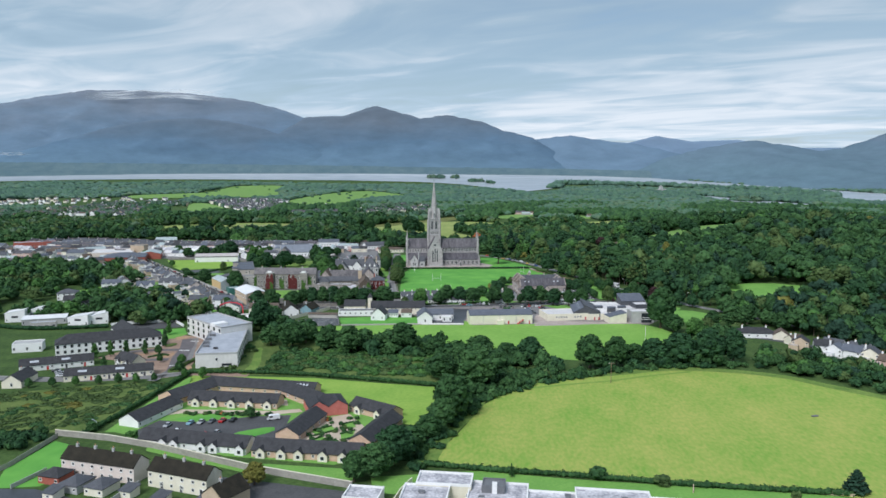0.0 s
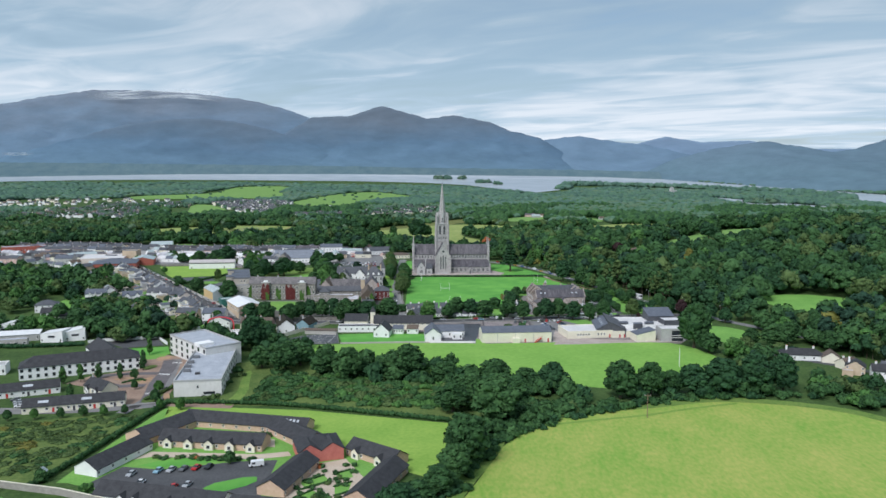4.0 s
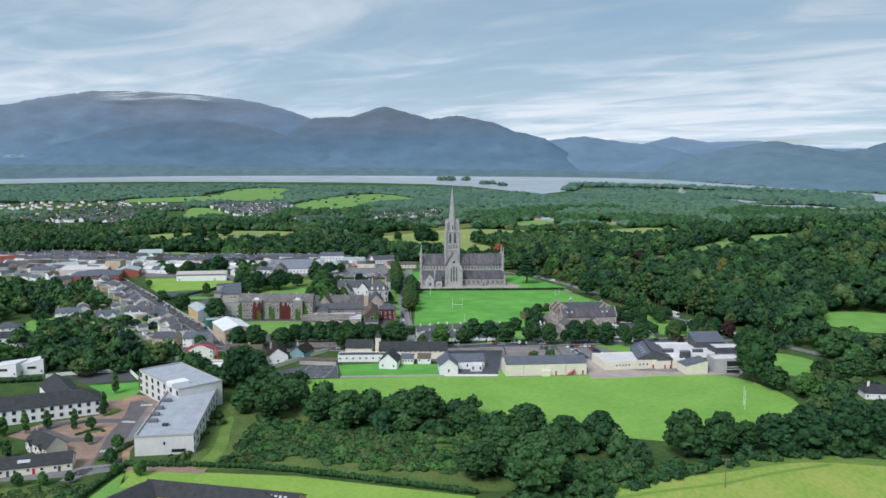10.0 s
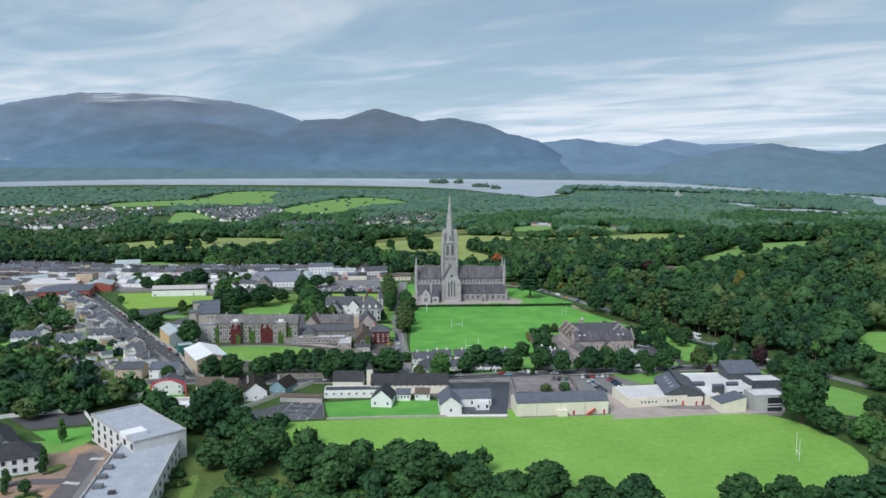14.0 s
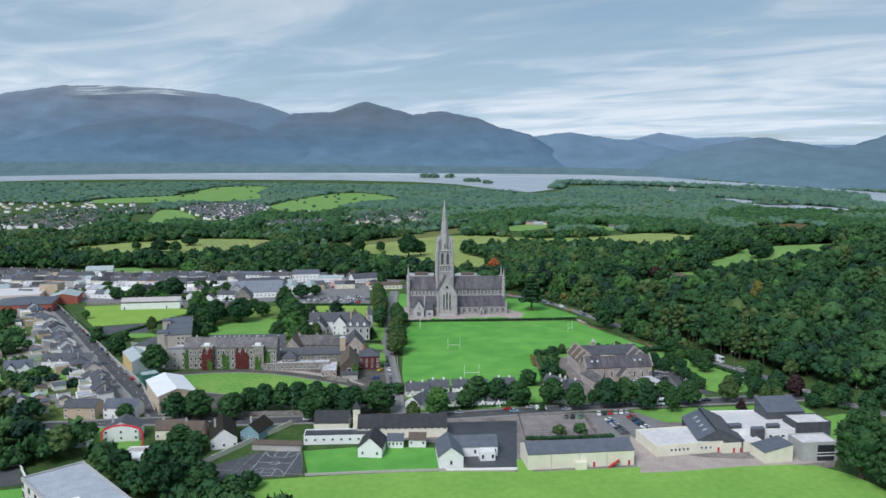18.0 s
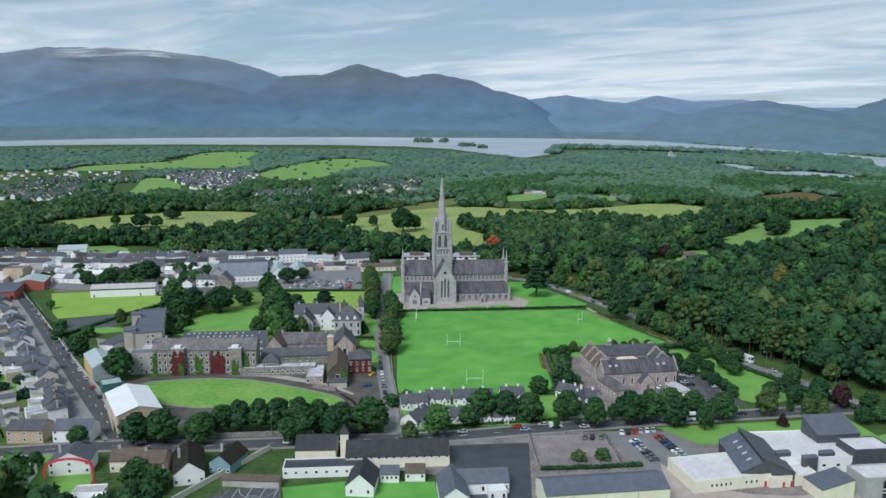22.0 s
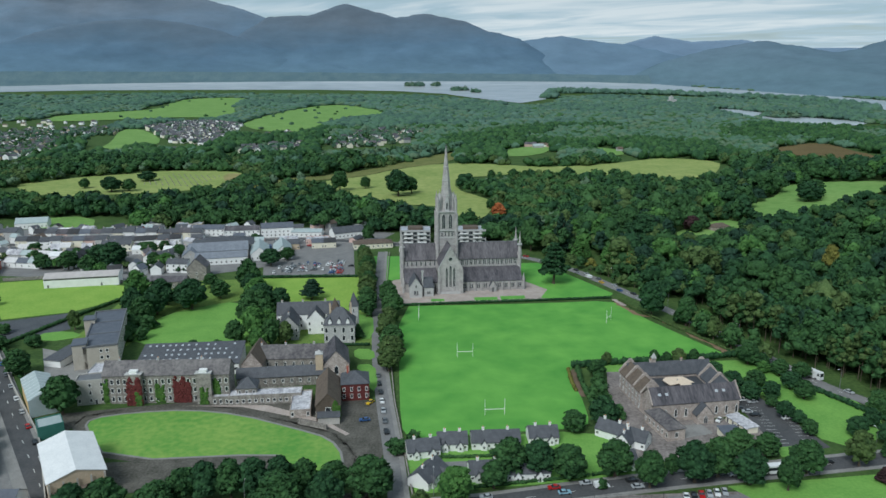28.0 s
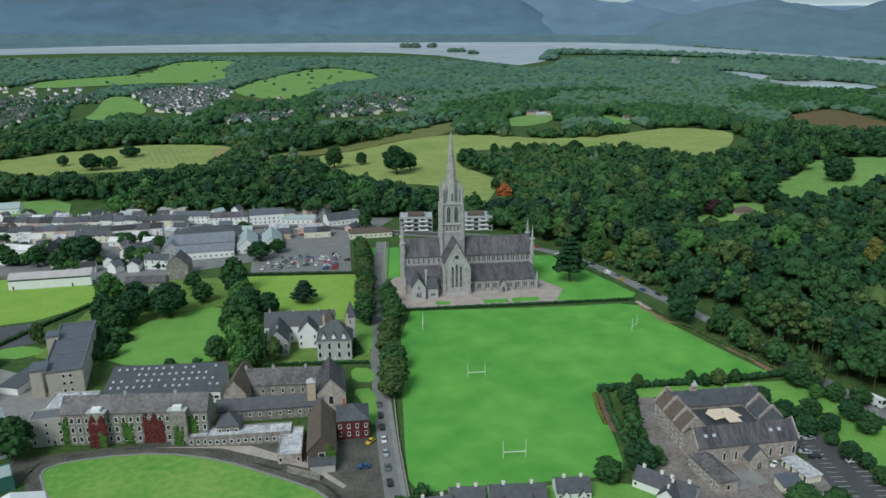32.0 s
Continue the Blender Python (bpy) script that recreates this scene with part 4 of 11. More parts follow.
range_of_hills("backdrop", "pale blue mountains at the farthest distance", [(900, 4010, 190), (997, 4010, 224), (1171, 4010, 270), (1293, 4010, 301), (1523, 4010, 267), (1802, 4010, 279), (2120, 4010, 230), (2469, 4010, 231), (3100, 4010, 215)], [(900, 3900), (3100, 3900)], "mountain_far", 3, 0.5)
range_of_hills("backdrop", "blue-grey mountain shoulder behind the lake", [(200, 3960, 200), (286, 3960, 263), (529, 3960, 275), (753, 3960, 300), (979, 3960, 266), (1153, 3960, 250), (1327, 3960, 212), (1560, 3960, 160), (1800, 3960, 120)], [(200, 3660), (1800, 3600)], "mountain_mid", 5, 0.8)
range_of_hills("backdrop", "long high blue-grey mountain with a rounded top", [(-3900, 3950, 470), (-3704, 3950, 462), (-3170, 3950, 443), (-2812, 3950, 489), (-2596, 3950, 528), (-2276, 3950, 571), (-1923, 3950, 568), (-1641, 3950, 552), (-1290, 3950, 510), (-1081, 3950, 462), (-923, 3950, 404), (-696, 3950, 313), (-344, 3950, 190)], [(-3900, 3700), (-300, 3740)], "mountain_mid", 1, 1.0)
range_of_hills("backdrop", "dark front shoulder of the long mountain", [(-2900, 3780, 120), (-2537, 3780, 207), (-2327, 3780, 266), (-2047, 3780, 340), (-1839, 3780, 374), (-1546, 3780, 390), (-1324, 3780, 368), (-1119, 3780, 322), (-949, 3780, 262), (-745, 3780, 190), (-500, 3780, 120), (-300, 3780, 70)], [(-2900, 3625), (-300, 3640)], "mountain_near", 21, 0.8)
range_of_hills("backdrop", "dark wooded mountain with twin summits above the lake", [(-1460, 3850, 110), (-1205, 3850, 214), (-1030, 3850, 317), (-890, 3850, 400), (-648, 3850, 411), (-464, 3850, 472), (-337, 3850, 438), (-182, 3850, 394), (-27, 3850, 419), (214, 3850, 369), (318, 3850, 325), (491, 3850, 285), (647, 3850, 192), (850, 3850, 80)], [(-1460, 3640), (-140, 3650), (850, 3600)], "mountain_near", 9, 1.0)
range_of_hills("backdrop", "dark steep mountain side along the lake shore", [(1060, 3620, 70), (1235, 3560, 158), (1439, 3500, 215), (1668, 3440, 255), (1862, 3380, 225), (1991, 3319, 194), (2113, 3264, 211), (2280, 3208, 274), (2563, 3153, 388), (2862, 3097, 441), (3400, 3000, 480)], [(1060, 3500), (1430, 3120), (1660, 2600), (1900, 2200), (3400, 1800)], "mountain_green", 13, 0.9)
range_of_hills("backdrop", "low wooded far shore of the lake", [(-3600, 3560, 122), (-2200, 3620, 118), (-1300, 3650, 112), (-600, 3660, 106), (-200, 3655, 100), (300, 3640, 96), (700, 3600, 92), (1150, 3500, 84)], [(x, y - 14) for x, y in FAR[:15]], "hazed_far_shore", 17, 0.6)

# ---- fields and lawns ----
PITCH = [(-6, -49), (55, -47), (100, -43), (103, -64), (130, -126), (136, -134), (59, -140), (53, -147), (53, -192), (50, -204), (28, -206), (-10, -210), (-21, -212), (-24, -178), (-29, -50)]
OVAL = [(-146, -199), (-147, -191), (-132, -186), (-110, -184), (-88, -189), (-63, -202), (-49, -210), (-42, -224), (-43, -238), (-52, -236), (-65, -227), (-65, -221), (-126, -225)]
LAWN_SCHOOL = [(-100, -335), (-54, -324), (-2, -318), (30, -319), (74, -321), (127, -311), (150, -313), (163, -345), (160, -372), (140, -392), (110, -405), (80, -408), (40, -388), (-20, -378), (-60, -366)]
BIGFIELD = [(12, -549), (24, -520), (36, -478), (60, -452), (85, -434), (140, -424), (180, -428), (222, -470), (260, -520), (270, -600), (158, -590), (149, -572), (101, -566), (60, -559), (33, -556)]
FIELD_A = [(-142, 439), (-121, 465), (-95, 482), (-55, 552), (10, 613), (78, 603), (145, 563), (226, 580), (326, 651), (361, 655), (411, 609), (366, 496), (318, 411), (281, 335), (255, 331), (257, 397), (267, 453), (218, 479), (149, 497), (91, 496), (54, 474), (23, 476), (19, 377), (43, 328), (58, 287), (44, 225), (33, 181), (21, 177), (11, 240), (-11, 280), (-56, 278), (-95, 320)]
FIELD_L = [(-511, 441), (-487, 453), (-458, 492), (-407, 524), (-358, 553), (-280, 543), (-251, 515), (-234, 444), (-252, 401), (-303, 372), (-359, 356), (-416, 344), (-469, 376)]
GOLF = [(-477, 1444), (-471, 1719), (-447, 2047), (-399, 2227), (-327, 2284), (-235, 2148), (-123, 1812), (-197, 1693), (-243, 1541), (-248, 1303), (-278, 1180), (-334, 1150), (-420, 1260)]
FIELD_2 = [(-1025, 1540), (-1087, 1779), (-984, 1927), (-902, 2092), (-991, 2478), (-988, 2678), (-852, 2768), (-732, 2656), (-696, 2320), (-566, 1728), (-599, 1630), (-734, 1660), (-851, 1560), (-946, 1510)]
FIELD_3 = [(-699, 1232), (-678, 1291), (-546, 1051), (-497, 900), (-534, 872), (-543, 820), (-582, 850), (-603, 950)]
ROUGH = [(-217, 420), (-191, 468), (-153, 490), (-93, 543), (12, 737), (37, 767), (23, 618), (-56, 558), (-95, 482), (-142, 455)]
BOG = [(554, 775), (606, 815), (671, 868), (696, 837), (677, 750), (677, 672), (629, 610), (580, 610), (522, 575), (520, 652)]
MEADOW_R = [(275, 196), (301, 218), (317, 225), (346, 275), (368, 292), (393, 274), (412, 259), (436, 244), (400, 188), (366, 172), (338, 160), (306, 140), (268, 150)]
MEADOW_R2 = [(193, 133), (216, 132), (225, 152), (241, 156), (251, 145), (249, 127), (236, 115), (213, 110), (198, 96), (186, 106)]
FIELD_TL = [(-383, 222), (-326, 234), (-296, 158), (-347, 155)]
PITCH_R = [(250, -157), (292, -141), (330, -165), (322, -190), (282, -217), (257, -201)]
PITCH_R2 = [(300, -218), (320, -226), (350, -244), (352, -284), (328, -274), (314, -250)]
PADDOCK_R = [(183, -262), (198, -268), (208, -293), (190, -318), (174, -310), (172, -285)]
SHED_FIELD = [(-292, 8), (-267, 14), (-205, -2), (-196, -30), (-218, -55), (-250, -67), (-262, -50)]
MID_LAWN = [(-164, -110), (-164, -82), (-162, -62), (-144, -46), (-126, -36), (-112, -60), (-104, -84), (-108, -112)]
LAWN_C = [(-124, 12), (-58, 14), (-46, -58), (-62, -60), (-96, -54), (-112, -36)]
CATH_LAWN_L = [(-52, 70), (-33, 70), (-30, 8), (-42, 2)]
CATH_LAWN_R = [(52, 46), (66, 46), (84, 11), (102, -29), (97, -38), (56, -37), (63, -19), (50, 2)]
sheet("lawn", "bright green playing field mown in front of the cathedral", PITCH, "pitch_grass", 0.08, 1, 0, "playing field")
oc = (sum(p[0] for p in OVAL) / len(OVAL), sum(p[1] for p in OVAL) / len(OVAL))
sheet("pavement", "worn dark asphalt path round the oval lawn", [(x + 6.5 * (x - oc[0]) / math.hypot(x - oc[0], y - oc[1]), y + 6.5 * (y - oc[1]) / math.hypot(x - oc[0], y - oc[1])) for x, y in OVAL], "mossy_asphalt", 0.07, 1, 0, "path")
sheet("lawn", "rounded college lawn edged by a path", OVAL, "oval_grass", 0.09, 1, 0, "lawn")
sheet("lawn", "green school playing field beside white school halls", LAWN_SCHOOL, "school_grass", 0.12, 1, 3, "playing field")
sheet("field", "large yellow-green pasture sloping to a line of trees", BIGFIELD, "field_grass", 0.3, 1, 5, "field")
for nm, lb, pl, mt in (("field", "pale open park meadow behind the cathedral", FIELD_A, "far_pasture"), ("field", "pale park meadow beyond the street", FIELD_L, "far_pasture"), ("field", "meadow beside the wood", FIELD_TL, "golf_grass")):
    sheet(nm, lb, pl, mt, 0.5, 1, 2, "field")
for nm, lb, pl, mt, lf in (("field", "bright green golf course with bunkers", GOLF, "golf_grass", 1.0), ("field", "far bright pasture before the lake", FIELD_2, "golf_grass", 1.6), ("field", "green sports field beside the housing estate", FIELD_3, "golf_grass", 0.6), ("field", "rough tawny grassland", ROUGH, "rough_grass", 0.7), ("field", "brown bog land in the woods", BOG, "bog", 0.8), ("field", "clearing of pale grass in the wood", MEADOW_R, "golf_grass", 1.2), ("field", "small clearing with a lodge", MEADOW_R2, "golf_grass", 1.0)):
    sheet(nm, lb, pl, mt, lf, 1, 3, "field")
sheet("lawn", "sports pitch in a clearing of the wood", PITCH_R, "lawn_grass", 0.5, 1, 3, "playing field")
sheet("lawn", "green paddock behind the trees", PADDOCK_R, "lawn_grass", 0.3, 1, 2, "lawn")
sheet("lawn", "yellow-green field beside a long white shed", SHED_FIELD, "lime_grass", 0.09, 0, 0, "lawn")
sheet("lawn", "college garden lawn between trees", MID_LAWN, "lawn_grass", 0.09, 1, 0, "lawn")
sheet("lawn", "lawn beside the car park", LAWN_C, "lime_grass", 0.09, 0, 0, "lawn")
sheet("lawn", "clearing of bright grass beside the lane wood", PITCH_R2, "lawn_grass", 0.5, 1, 3, "lawn")
# rougher, darker grass colour than the mown lawns around it
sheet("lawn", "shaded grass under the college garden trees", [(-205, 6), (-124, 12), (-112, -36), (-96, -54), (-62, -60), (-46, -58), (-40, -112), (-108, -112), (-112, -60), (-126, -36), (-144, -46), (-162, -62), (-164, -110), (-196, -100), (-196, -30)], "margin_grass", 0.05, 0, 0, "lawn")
sheet("lawn", "lawn at the end of the cathedral", CATH_LAWN_L, "pitch_grass", 0.09, 0, 0, "lawn")
sheet("lawn", "lawn round the great cedar", CATH_LAWN_R, "pitch_grass", 0.09, 0, 0, "lawn")
sheet("pavement", "pale gravel forecourt round the cathedral", [(-36, -47), (-6, -47), (60, -40), (66, -20), (54, 6), (50, 30), (-30, 26), (-36, 0)], "pink_gravel", 0.05, 0, 0, "forecourt")
for pl in ([(-10, -41), (-2, -41), (-2, -36), (-10, -36)], [(16, -40), (30, -39), (30, -33), (16, -34)], [(32, -39), (47, -37), (47, -31), (32, -32)]):
    sheet("lawn", "small grass plot below the cathedral wall", pl, "pitch_grass", 0.1, 0, 0, "lawn")
sheet("court", "dark walled garden plot", [(-250, -71), (-218, -57), (-204, -84), (-229, -104)], "court", 0.09)
sheet("pavement", "worn grey yard of the college", [(-160, -186), (-110, -176), (-40, -176), (-32, -180), (-28, -222), (-34, -244), (-44, -242), (-41, -222), (-50, -205), (-66, -197), (-90, -184), (-112, -180), (-134, -182), (-150, -190), (-152, -206), (-168, -196)], "mossy_asphalt", 0.07, 0, 0, "yard")
sheet("pavement", "patched playground with faded courts", [(-127, -226), (-66, -222), (-66, -242), (-124, -247)], "mossy_asphalt", 0.08, 0, 0, "yard")
sheet("pavement", "asphalt car park beside the cathedral", [(-128, 45), (-69, 92), (-61, 18), (-123, 20)], "pale_asphalt", 0.07, 0, 0, "car park")
sheet("pavement", "asphalt car park behind the stone convent", [(116, -180), (128, -178), (136, -222), (116, -226)], "asphalt", 0.08, 0, 0, "car park")
sheet("pavement", "worn asphalt yard of the stone convent", [(66, -224), (76, -150), (70, -150), (62, -190), (58, -226), (78, -232), (116, -226), (116, -198), (80, -198), (86, -218)], "patched_asphalt", 0.09, 0, 0, "yard")
sheet("lawn", "lawn behind the stone convent", [(60, -142), (136, -138), (150, -152), (146, -162), (118, -160), (118, -150), (66, -150)], "lawn_grass", 0.1, 0, 0, "lawn")
sheet("lawn", "lawn with clipped trees beside the car park", [(140, -176), (154, -178), (168, -194), (160, -214), (137, -224), (132, -190)], "lawn_grass", 0.1, 1, 0, "lawn")
sheet("lawn", "verge lawn in front of the school", [(88, -247), (150, -240), (172, -236), (176, -262), (160, -262), (100, -264)], "lawn_grass", 0.1, 0, 0, "lawn")
sheet("pavement", "worn grey asphalt of the school grounds", [(-26, -254), (94, -250), (150, -262), (160, -300), (150, -314), (76, -322), (-2, -318), (-2, -290), (-24, -284)], "patched_asphalt", 0.06, 0, 0, "yard")
sheet("pavement", "dark asphalt drive beside the white gym", [(9, -316), (28, -316), (33, -262), (-24, -266), (-24, -276), (2, -278)], "wet_asphalt", 0.09, 0, 0, "yard")
sheet("pavement", "old hard court with worn markings", [(34, -256), (64, -255), (65, -281), (34, -283)], "faded_court", 0.09, 0, 0, "yard")
sheet("pavement", "school car park of worn asphalt", [(66, -252), (94, -252), (100, -272), (84, -282), (92, -312), (124, -311), (124, -318), (72, -322), (72, -290)], "pale_asphalt", 0.08, 0, 0, "car park")
sheet("lawn", "grass corner beside the white gym", [(28.5, -307), (31, -307), (34, -319), (76, -314), (73, -322), (28, -322)], "school_grass", 0.13, 0, 0, "lawn")
sheet("court", "dark games courts with white markings", [(-93, -317), (-74, -300), (-58, -298), (-53, -322), (-81, -327)], "court", 0.09, 0, 0, "court")
sheet("lawn", "school lawn round a white chapel hut", [(-57, -299), (-34, -294), (-4, -295), (-2, -317), (-51, -322)], "pitch_grass", 0.1, 0, 0, "lawn")
sheet("pavement", "pinkish gravel yard in front of the school", [(80, -280), (86, -297), (104, -304.5), (119, -306), (149, -300.5), (150, -309), (120, -314), (84, -320), (74, -321), (76, -299)], "pink_gravel", 0.11, 0, 0, "yard")
# care home grounds
sheet("lawn", "mown grounds round the care home wings", [(-110, -522), (-108, -446), (-60, -448), (-30, -470), (0, -492), (-4, -545), (-20, -552), (-60, -545), (-92, -530)], "lawn_grass", 0.06, 0, 0, "lawn")
sheet("pavement", "cream path along the care home wings", [(-98, -502), (-94, -494), (-54, -495), (-44, -492), (-42, -496), (-54, -500), (-92, -499)], "cream_gravel", 0.1, 0, 0, "path")
sheet("lawn", "bright lawn behind the care home", [(-47, -445), (14, -459), (14, -495), (9, -514), (-4, -506), (-10, -496), (-30, -482), (-60, -460), (-104, -456), (-108, -441)], "lime_grass", 0.09, 0, 0, "lawn")
sheet("lawn", "lawn strip in front of the care home", [(-92, -534), (-50, -551), (-10, -556), (-12, -566), (-50, -559), (-90, -541)], "lawn_grass", 0.09, 0, 0, "lawn")
sheet("lawn", "lawn along the care home hedge", [(-114, -522), (-112, -486), (-108, -444), (-104, -448), (-106, -486), (-104, -522)], "lawn_grass", 0.09, 0, 0, "lawn")
sheet("pavement", "planted gravel court inside the care home", [(-92, -472), (-52, -480), (-50, -488), (-90, -482)], "cream_gravel", 0.08, 0, 0, "court")
sheet("lawn", "small court lawn of the care home", [(-96, -506), (-66, -494), (-62, -500), (-84, -509)], "pitch_grass", 0.1, 1, 0, "lawn")
sheet("lawn", "planted island in the care home car park", [(-66, -523), (-50, -513), (-48, -520), (-60, -529)], "pitch_grass", 0.12, 1, 0, "lawn")
sheet("pavement", "asphalt car park of the care home", [(-104, -524), (-98, -508), (-84, -510), (-60, -502), (-46, -500), (-44, -532), (-60, -533), (-98, -526)], "asphalt", 0.08, 0, 0, "car park")
sheet("pavement", "cream gravel garden court of the care home", [(-40, -508), (-22, -498), (-13, -515), (-20, -536), (-36, -538)], "cream_gravel", 0.08, 0, 0, "court")
for pl in ([(-34, -519), (-27, -513), (-24, -518), (-31, -524)], [(-33, -531), (-29, -525), (-24, -528), (-27, -534)], [(-24, -511), (-19, -508), (-17, -514), (-21, -516)], [(-22, -522), (-17, -518), (-17, -526), (-21, -528)]):
    sheet("lawn", "little clipped garden bed in the gravel court", pl, "lawn_grass", 0.12, 0, 0, "garden bed")
sheet("lawn", "front gardens of the white cottages", [(-20, -224), (-8, -212), (40, -207), (56, -210), (74, -206), (80, -222), (58, -242), (34, -243), (-16, -249)], "lawn_grass", 0.05, 0, 0, "garden")
sheet("road", "narrow lane between the cottages", [(-14, -229), (40, -226), (44, -230), (-12, -233)], "pale_asphalt", 0.09, 0, 0, "lane")
# crescent and terraces
sheet("field", "overgrown tawny waste ground", [(-192, -478), (-112, -446), (-118, -522), (-132, -524), (-196, -520)], "scrub_floor", 0.1, 1, 1, "field")
sheet("field", "scrubby rough ground between hedges", [(-82, -440), (-74, -392), (-90, -372), (-76, -362), (-30, -372), (30, -392), (60, -420), (40, -452), (12, -456), (-46, -440)], "scrub_floor", 0.1, 1, 1, "field")
sheet("lawn", "back garden lawn beside a concrete fence", [(-131, -559), (-128, -532), (-109, -541), (-106, -556), (-112, -572), (-126, -574)], "pitch_grass", 0.1, 0, 0, "lawn")
sheet("pavement", "wet estate road in front of the terraces", [(-150, -574), (-112, -574), (-88, -584), (-60, -592), (-60, -620), (-150, -620)], "wet_asphalt", 0.07, 0, 0, "road")
sheet("pavement", "lane behind the terraces", [(-60, -562), (-10, -574), (-10, -590), (-50, -590), (-56, -574)], "asphalt", 0.07, 0, 0, "road")
sheet("pavement", "paved brick square between the apartment blocks", [(-170, -410), (-164, -396), (-146, -384), (-152, -364), (-143, -354), (-130, -358), (-121, -368), (-114, -427), (-118, -446), (-130, -448), (-138, -428), (-160, -414)], "paving", 0.08, 0, 0, "square")
sheet("road", "purplish asphalt lane through the brick square", [(-122, -440), (-126, -424), (-130, -410), (-133, -391), (-136, -379), (-140, -366), (-136, -363), (-131, -367), (-128, -380), (-125.5, -393), (-121.5, -411), (-117.5, -423), (-111, -440)], "lane_asphalt", 0.11, 0, 0, "road")
sheet("road", "turning loop in the brick square", [(-130.5, -413.5), (-143, -416), (-155, -410), (-162, -402), (-160, -394), (-146, -389), (-133.5, -388), (-133, -393), (-146, -394), (-156, -397.5), (-157, -401.5), (-153, -405), (-143, -411), (-131, -409)], "lane_asphalt", 0.115, 0, 0, "road")
for pl in ([(-137, -401), (-132.6, -395.5), (-131.6, -408), (-138, -408)], [(-117, -425), (-114.5, -423), (-109, -438), (-111, -438)], [(-147, -358), (-137, -356), (-139.5, -362), (-143, -368)], [(-152, -402), (-144, -397), (-141, -399), (-146, -404)]):
    sheet("pavement", "orange brick paving in the square", pl, "orange_paving", 0.12, 1, 0, "paving")
for pl in ([(-143.5, -402.5), (-138, -399), (-135, -404.5), (-141, -406.5)], [(-124, -436), (-121, -420), (-116, -424), (-116, -440)], [(-146, -380), (-142, -374), (-138, -377), (-141, -386)]):
    sheet("lawn", "planted bed of low shrubs in the brick square", pl, "scrub_floor", 0.15, 1, 0, "garden bed")
sheet("lawn", "strip of lawn behind the white offices", [(-184, -358), (-142, -346), (-144, -362), (-178, -374)], "lawn_grass", 0.09, 0, 0, "lawn")
sheet("pavement", "pale path below the apartment block", [(-112, -442), (-80, -444), (-80, -438), (-112, -436)], "paving", 0.1, 0, 0, "path")
sheet("lawn", "grounds lawn of the white school", [(-6, -562), (30, -556), (60, -562), (150, -574), (150, -592), (88, -588), (-4, -574)], "lawn_grass", 0.06, 0, 0, "lawn")
sheet("path", "sandy path beside the pasture", [(98, -577), (150, -580), (150, -582), (98, -579.5)], "gravel", 0.12, 0, 0, "path")
sheet("pavement", "town centre yards and asphalt", [(-520, 60), (-330, 30), (-270, 20), (-196, 4), (-130, 40), (-60, 96), (-40, 150), (-110, 176), (-260, 150), (-420, 190), (-560, 190)], "pale_asphalt", 0.05, 0, 0, "yard")
sheet("field", "green gardens and yards behind the terraces", [(-420, 40), (-330, 24), (-140, -254), (-176, -268), (-200, -240), (-300, -110), (-440, -40)], "scrub_floor", 0.045, 0, 0, "garden")
sheet("pavement", "concrete yards behind the terraces", [(-330, 16), (-146, -244), (-160, -250), (-340, 4)], "pale_asphalt", 0.06, 0, 0, "yard")
# the pasture's uncut margin and the cattle tracks
EDGE = smooth_line([(12, -550), (17, -527), (29, -493), (37, -468), (56, -448), (76, -441), (104, -433), (132, -424), (161, -427), (185, -437), (200, -453), (222, -476), (262, -520)])
band("field", "uncut grassy margin of the pasture", EDGE, -3.5, 3.2, M["margin_grass"].name, 0.36, category="field margin")
TRACK = smooth_line([(38, -473), (47, -464), (74, -454), (97, -447), (117, -438), (142, -429)])
band("path", "faint cattle track trodden across the pasture", TRACK, -0.9, 0.9, M["trodden_grass"].name, 0.37, category="path")
# ---- roads ----
road("straight town street lined with terraces and parked cars", [(-352, 58), (-328, 23), (-276, -48), (-201, -157), (-131, -257)], 7.5)
road("tree-lined road in front of the college and school", [(-215, -274), (-173, -270), (-131, -264), (-94, -264), (-40, -259), (-1, -256), (40, -248), (74, -242), (127, -234), (170, -228), (190, -226)], 8.0)
road("college drive beside the playing field", [(-47, 84), (-43, -20), (-39, -90), (-36, -131), (-31, -178), (-26, -217), (-22, -254)], 5.5, "pale_asphalt", (1, 0), False)
road("busy road along the edge of the wood", [(30, 92), (52, 68), (68, 53), (86, 28), (100, -2), (115, -39), (124, -60), (133, -83), (143, -112), (153, -143), (161, -168), (174, -190), (190, -226), (212, -262), (250, -320)], 7.0, "pale_asphalt", (0, 0))
road("main street through the town", [(-520, 128), (-420, 122), (-300, 118), (-200, 120), (-110, 128), (-50, 112), (30, 92)], 9.0)
road("estate road past the apartment blocks", [(-230, -446), (-180, -452), (-140, -449), (-112, -440)], 5.5, "pale_asphalt", (1, 0), False)
road("paved link road between the apartment blocks", [(-124, -452), (-120, -420), (-126, -392), (-134, -362)], 5.0, "pale_asphalt", (0, 0), False)
road("lane of bungalows behind the trees", [(176, -300), (196, -338), (230, -372), (262, -420)], 5.0, "asphalt", (0, 0), False)

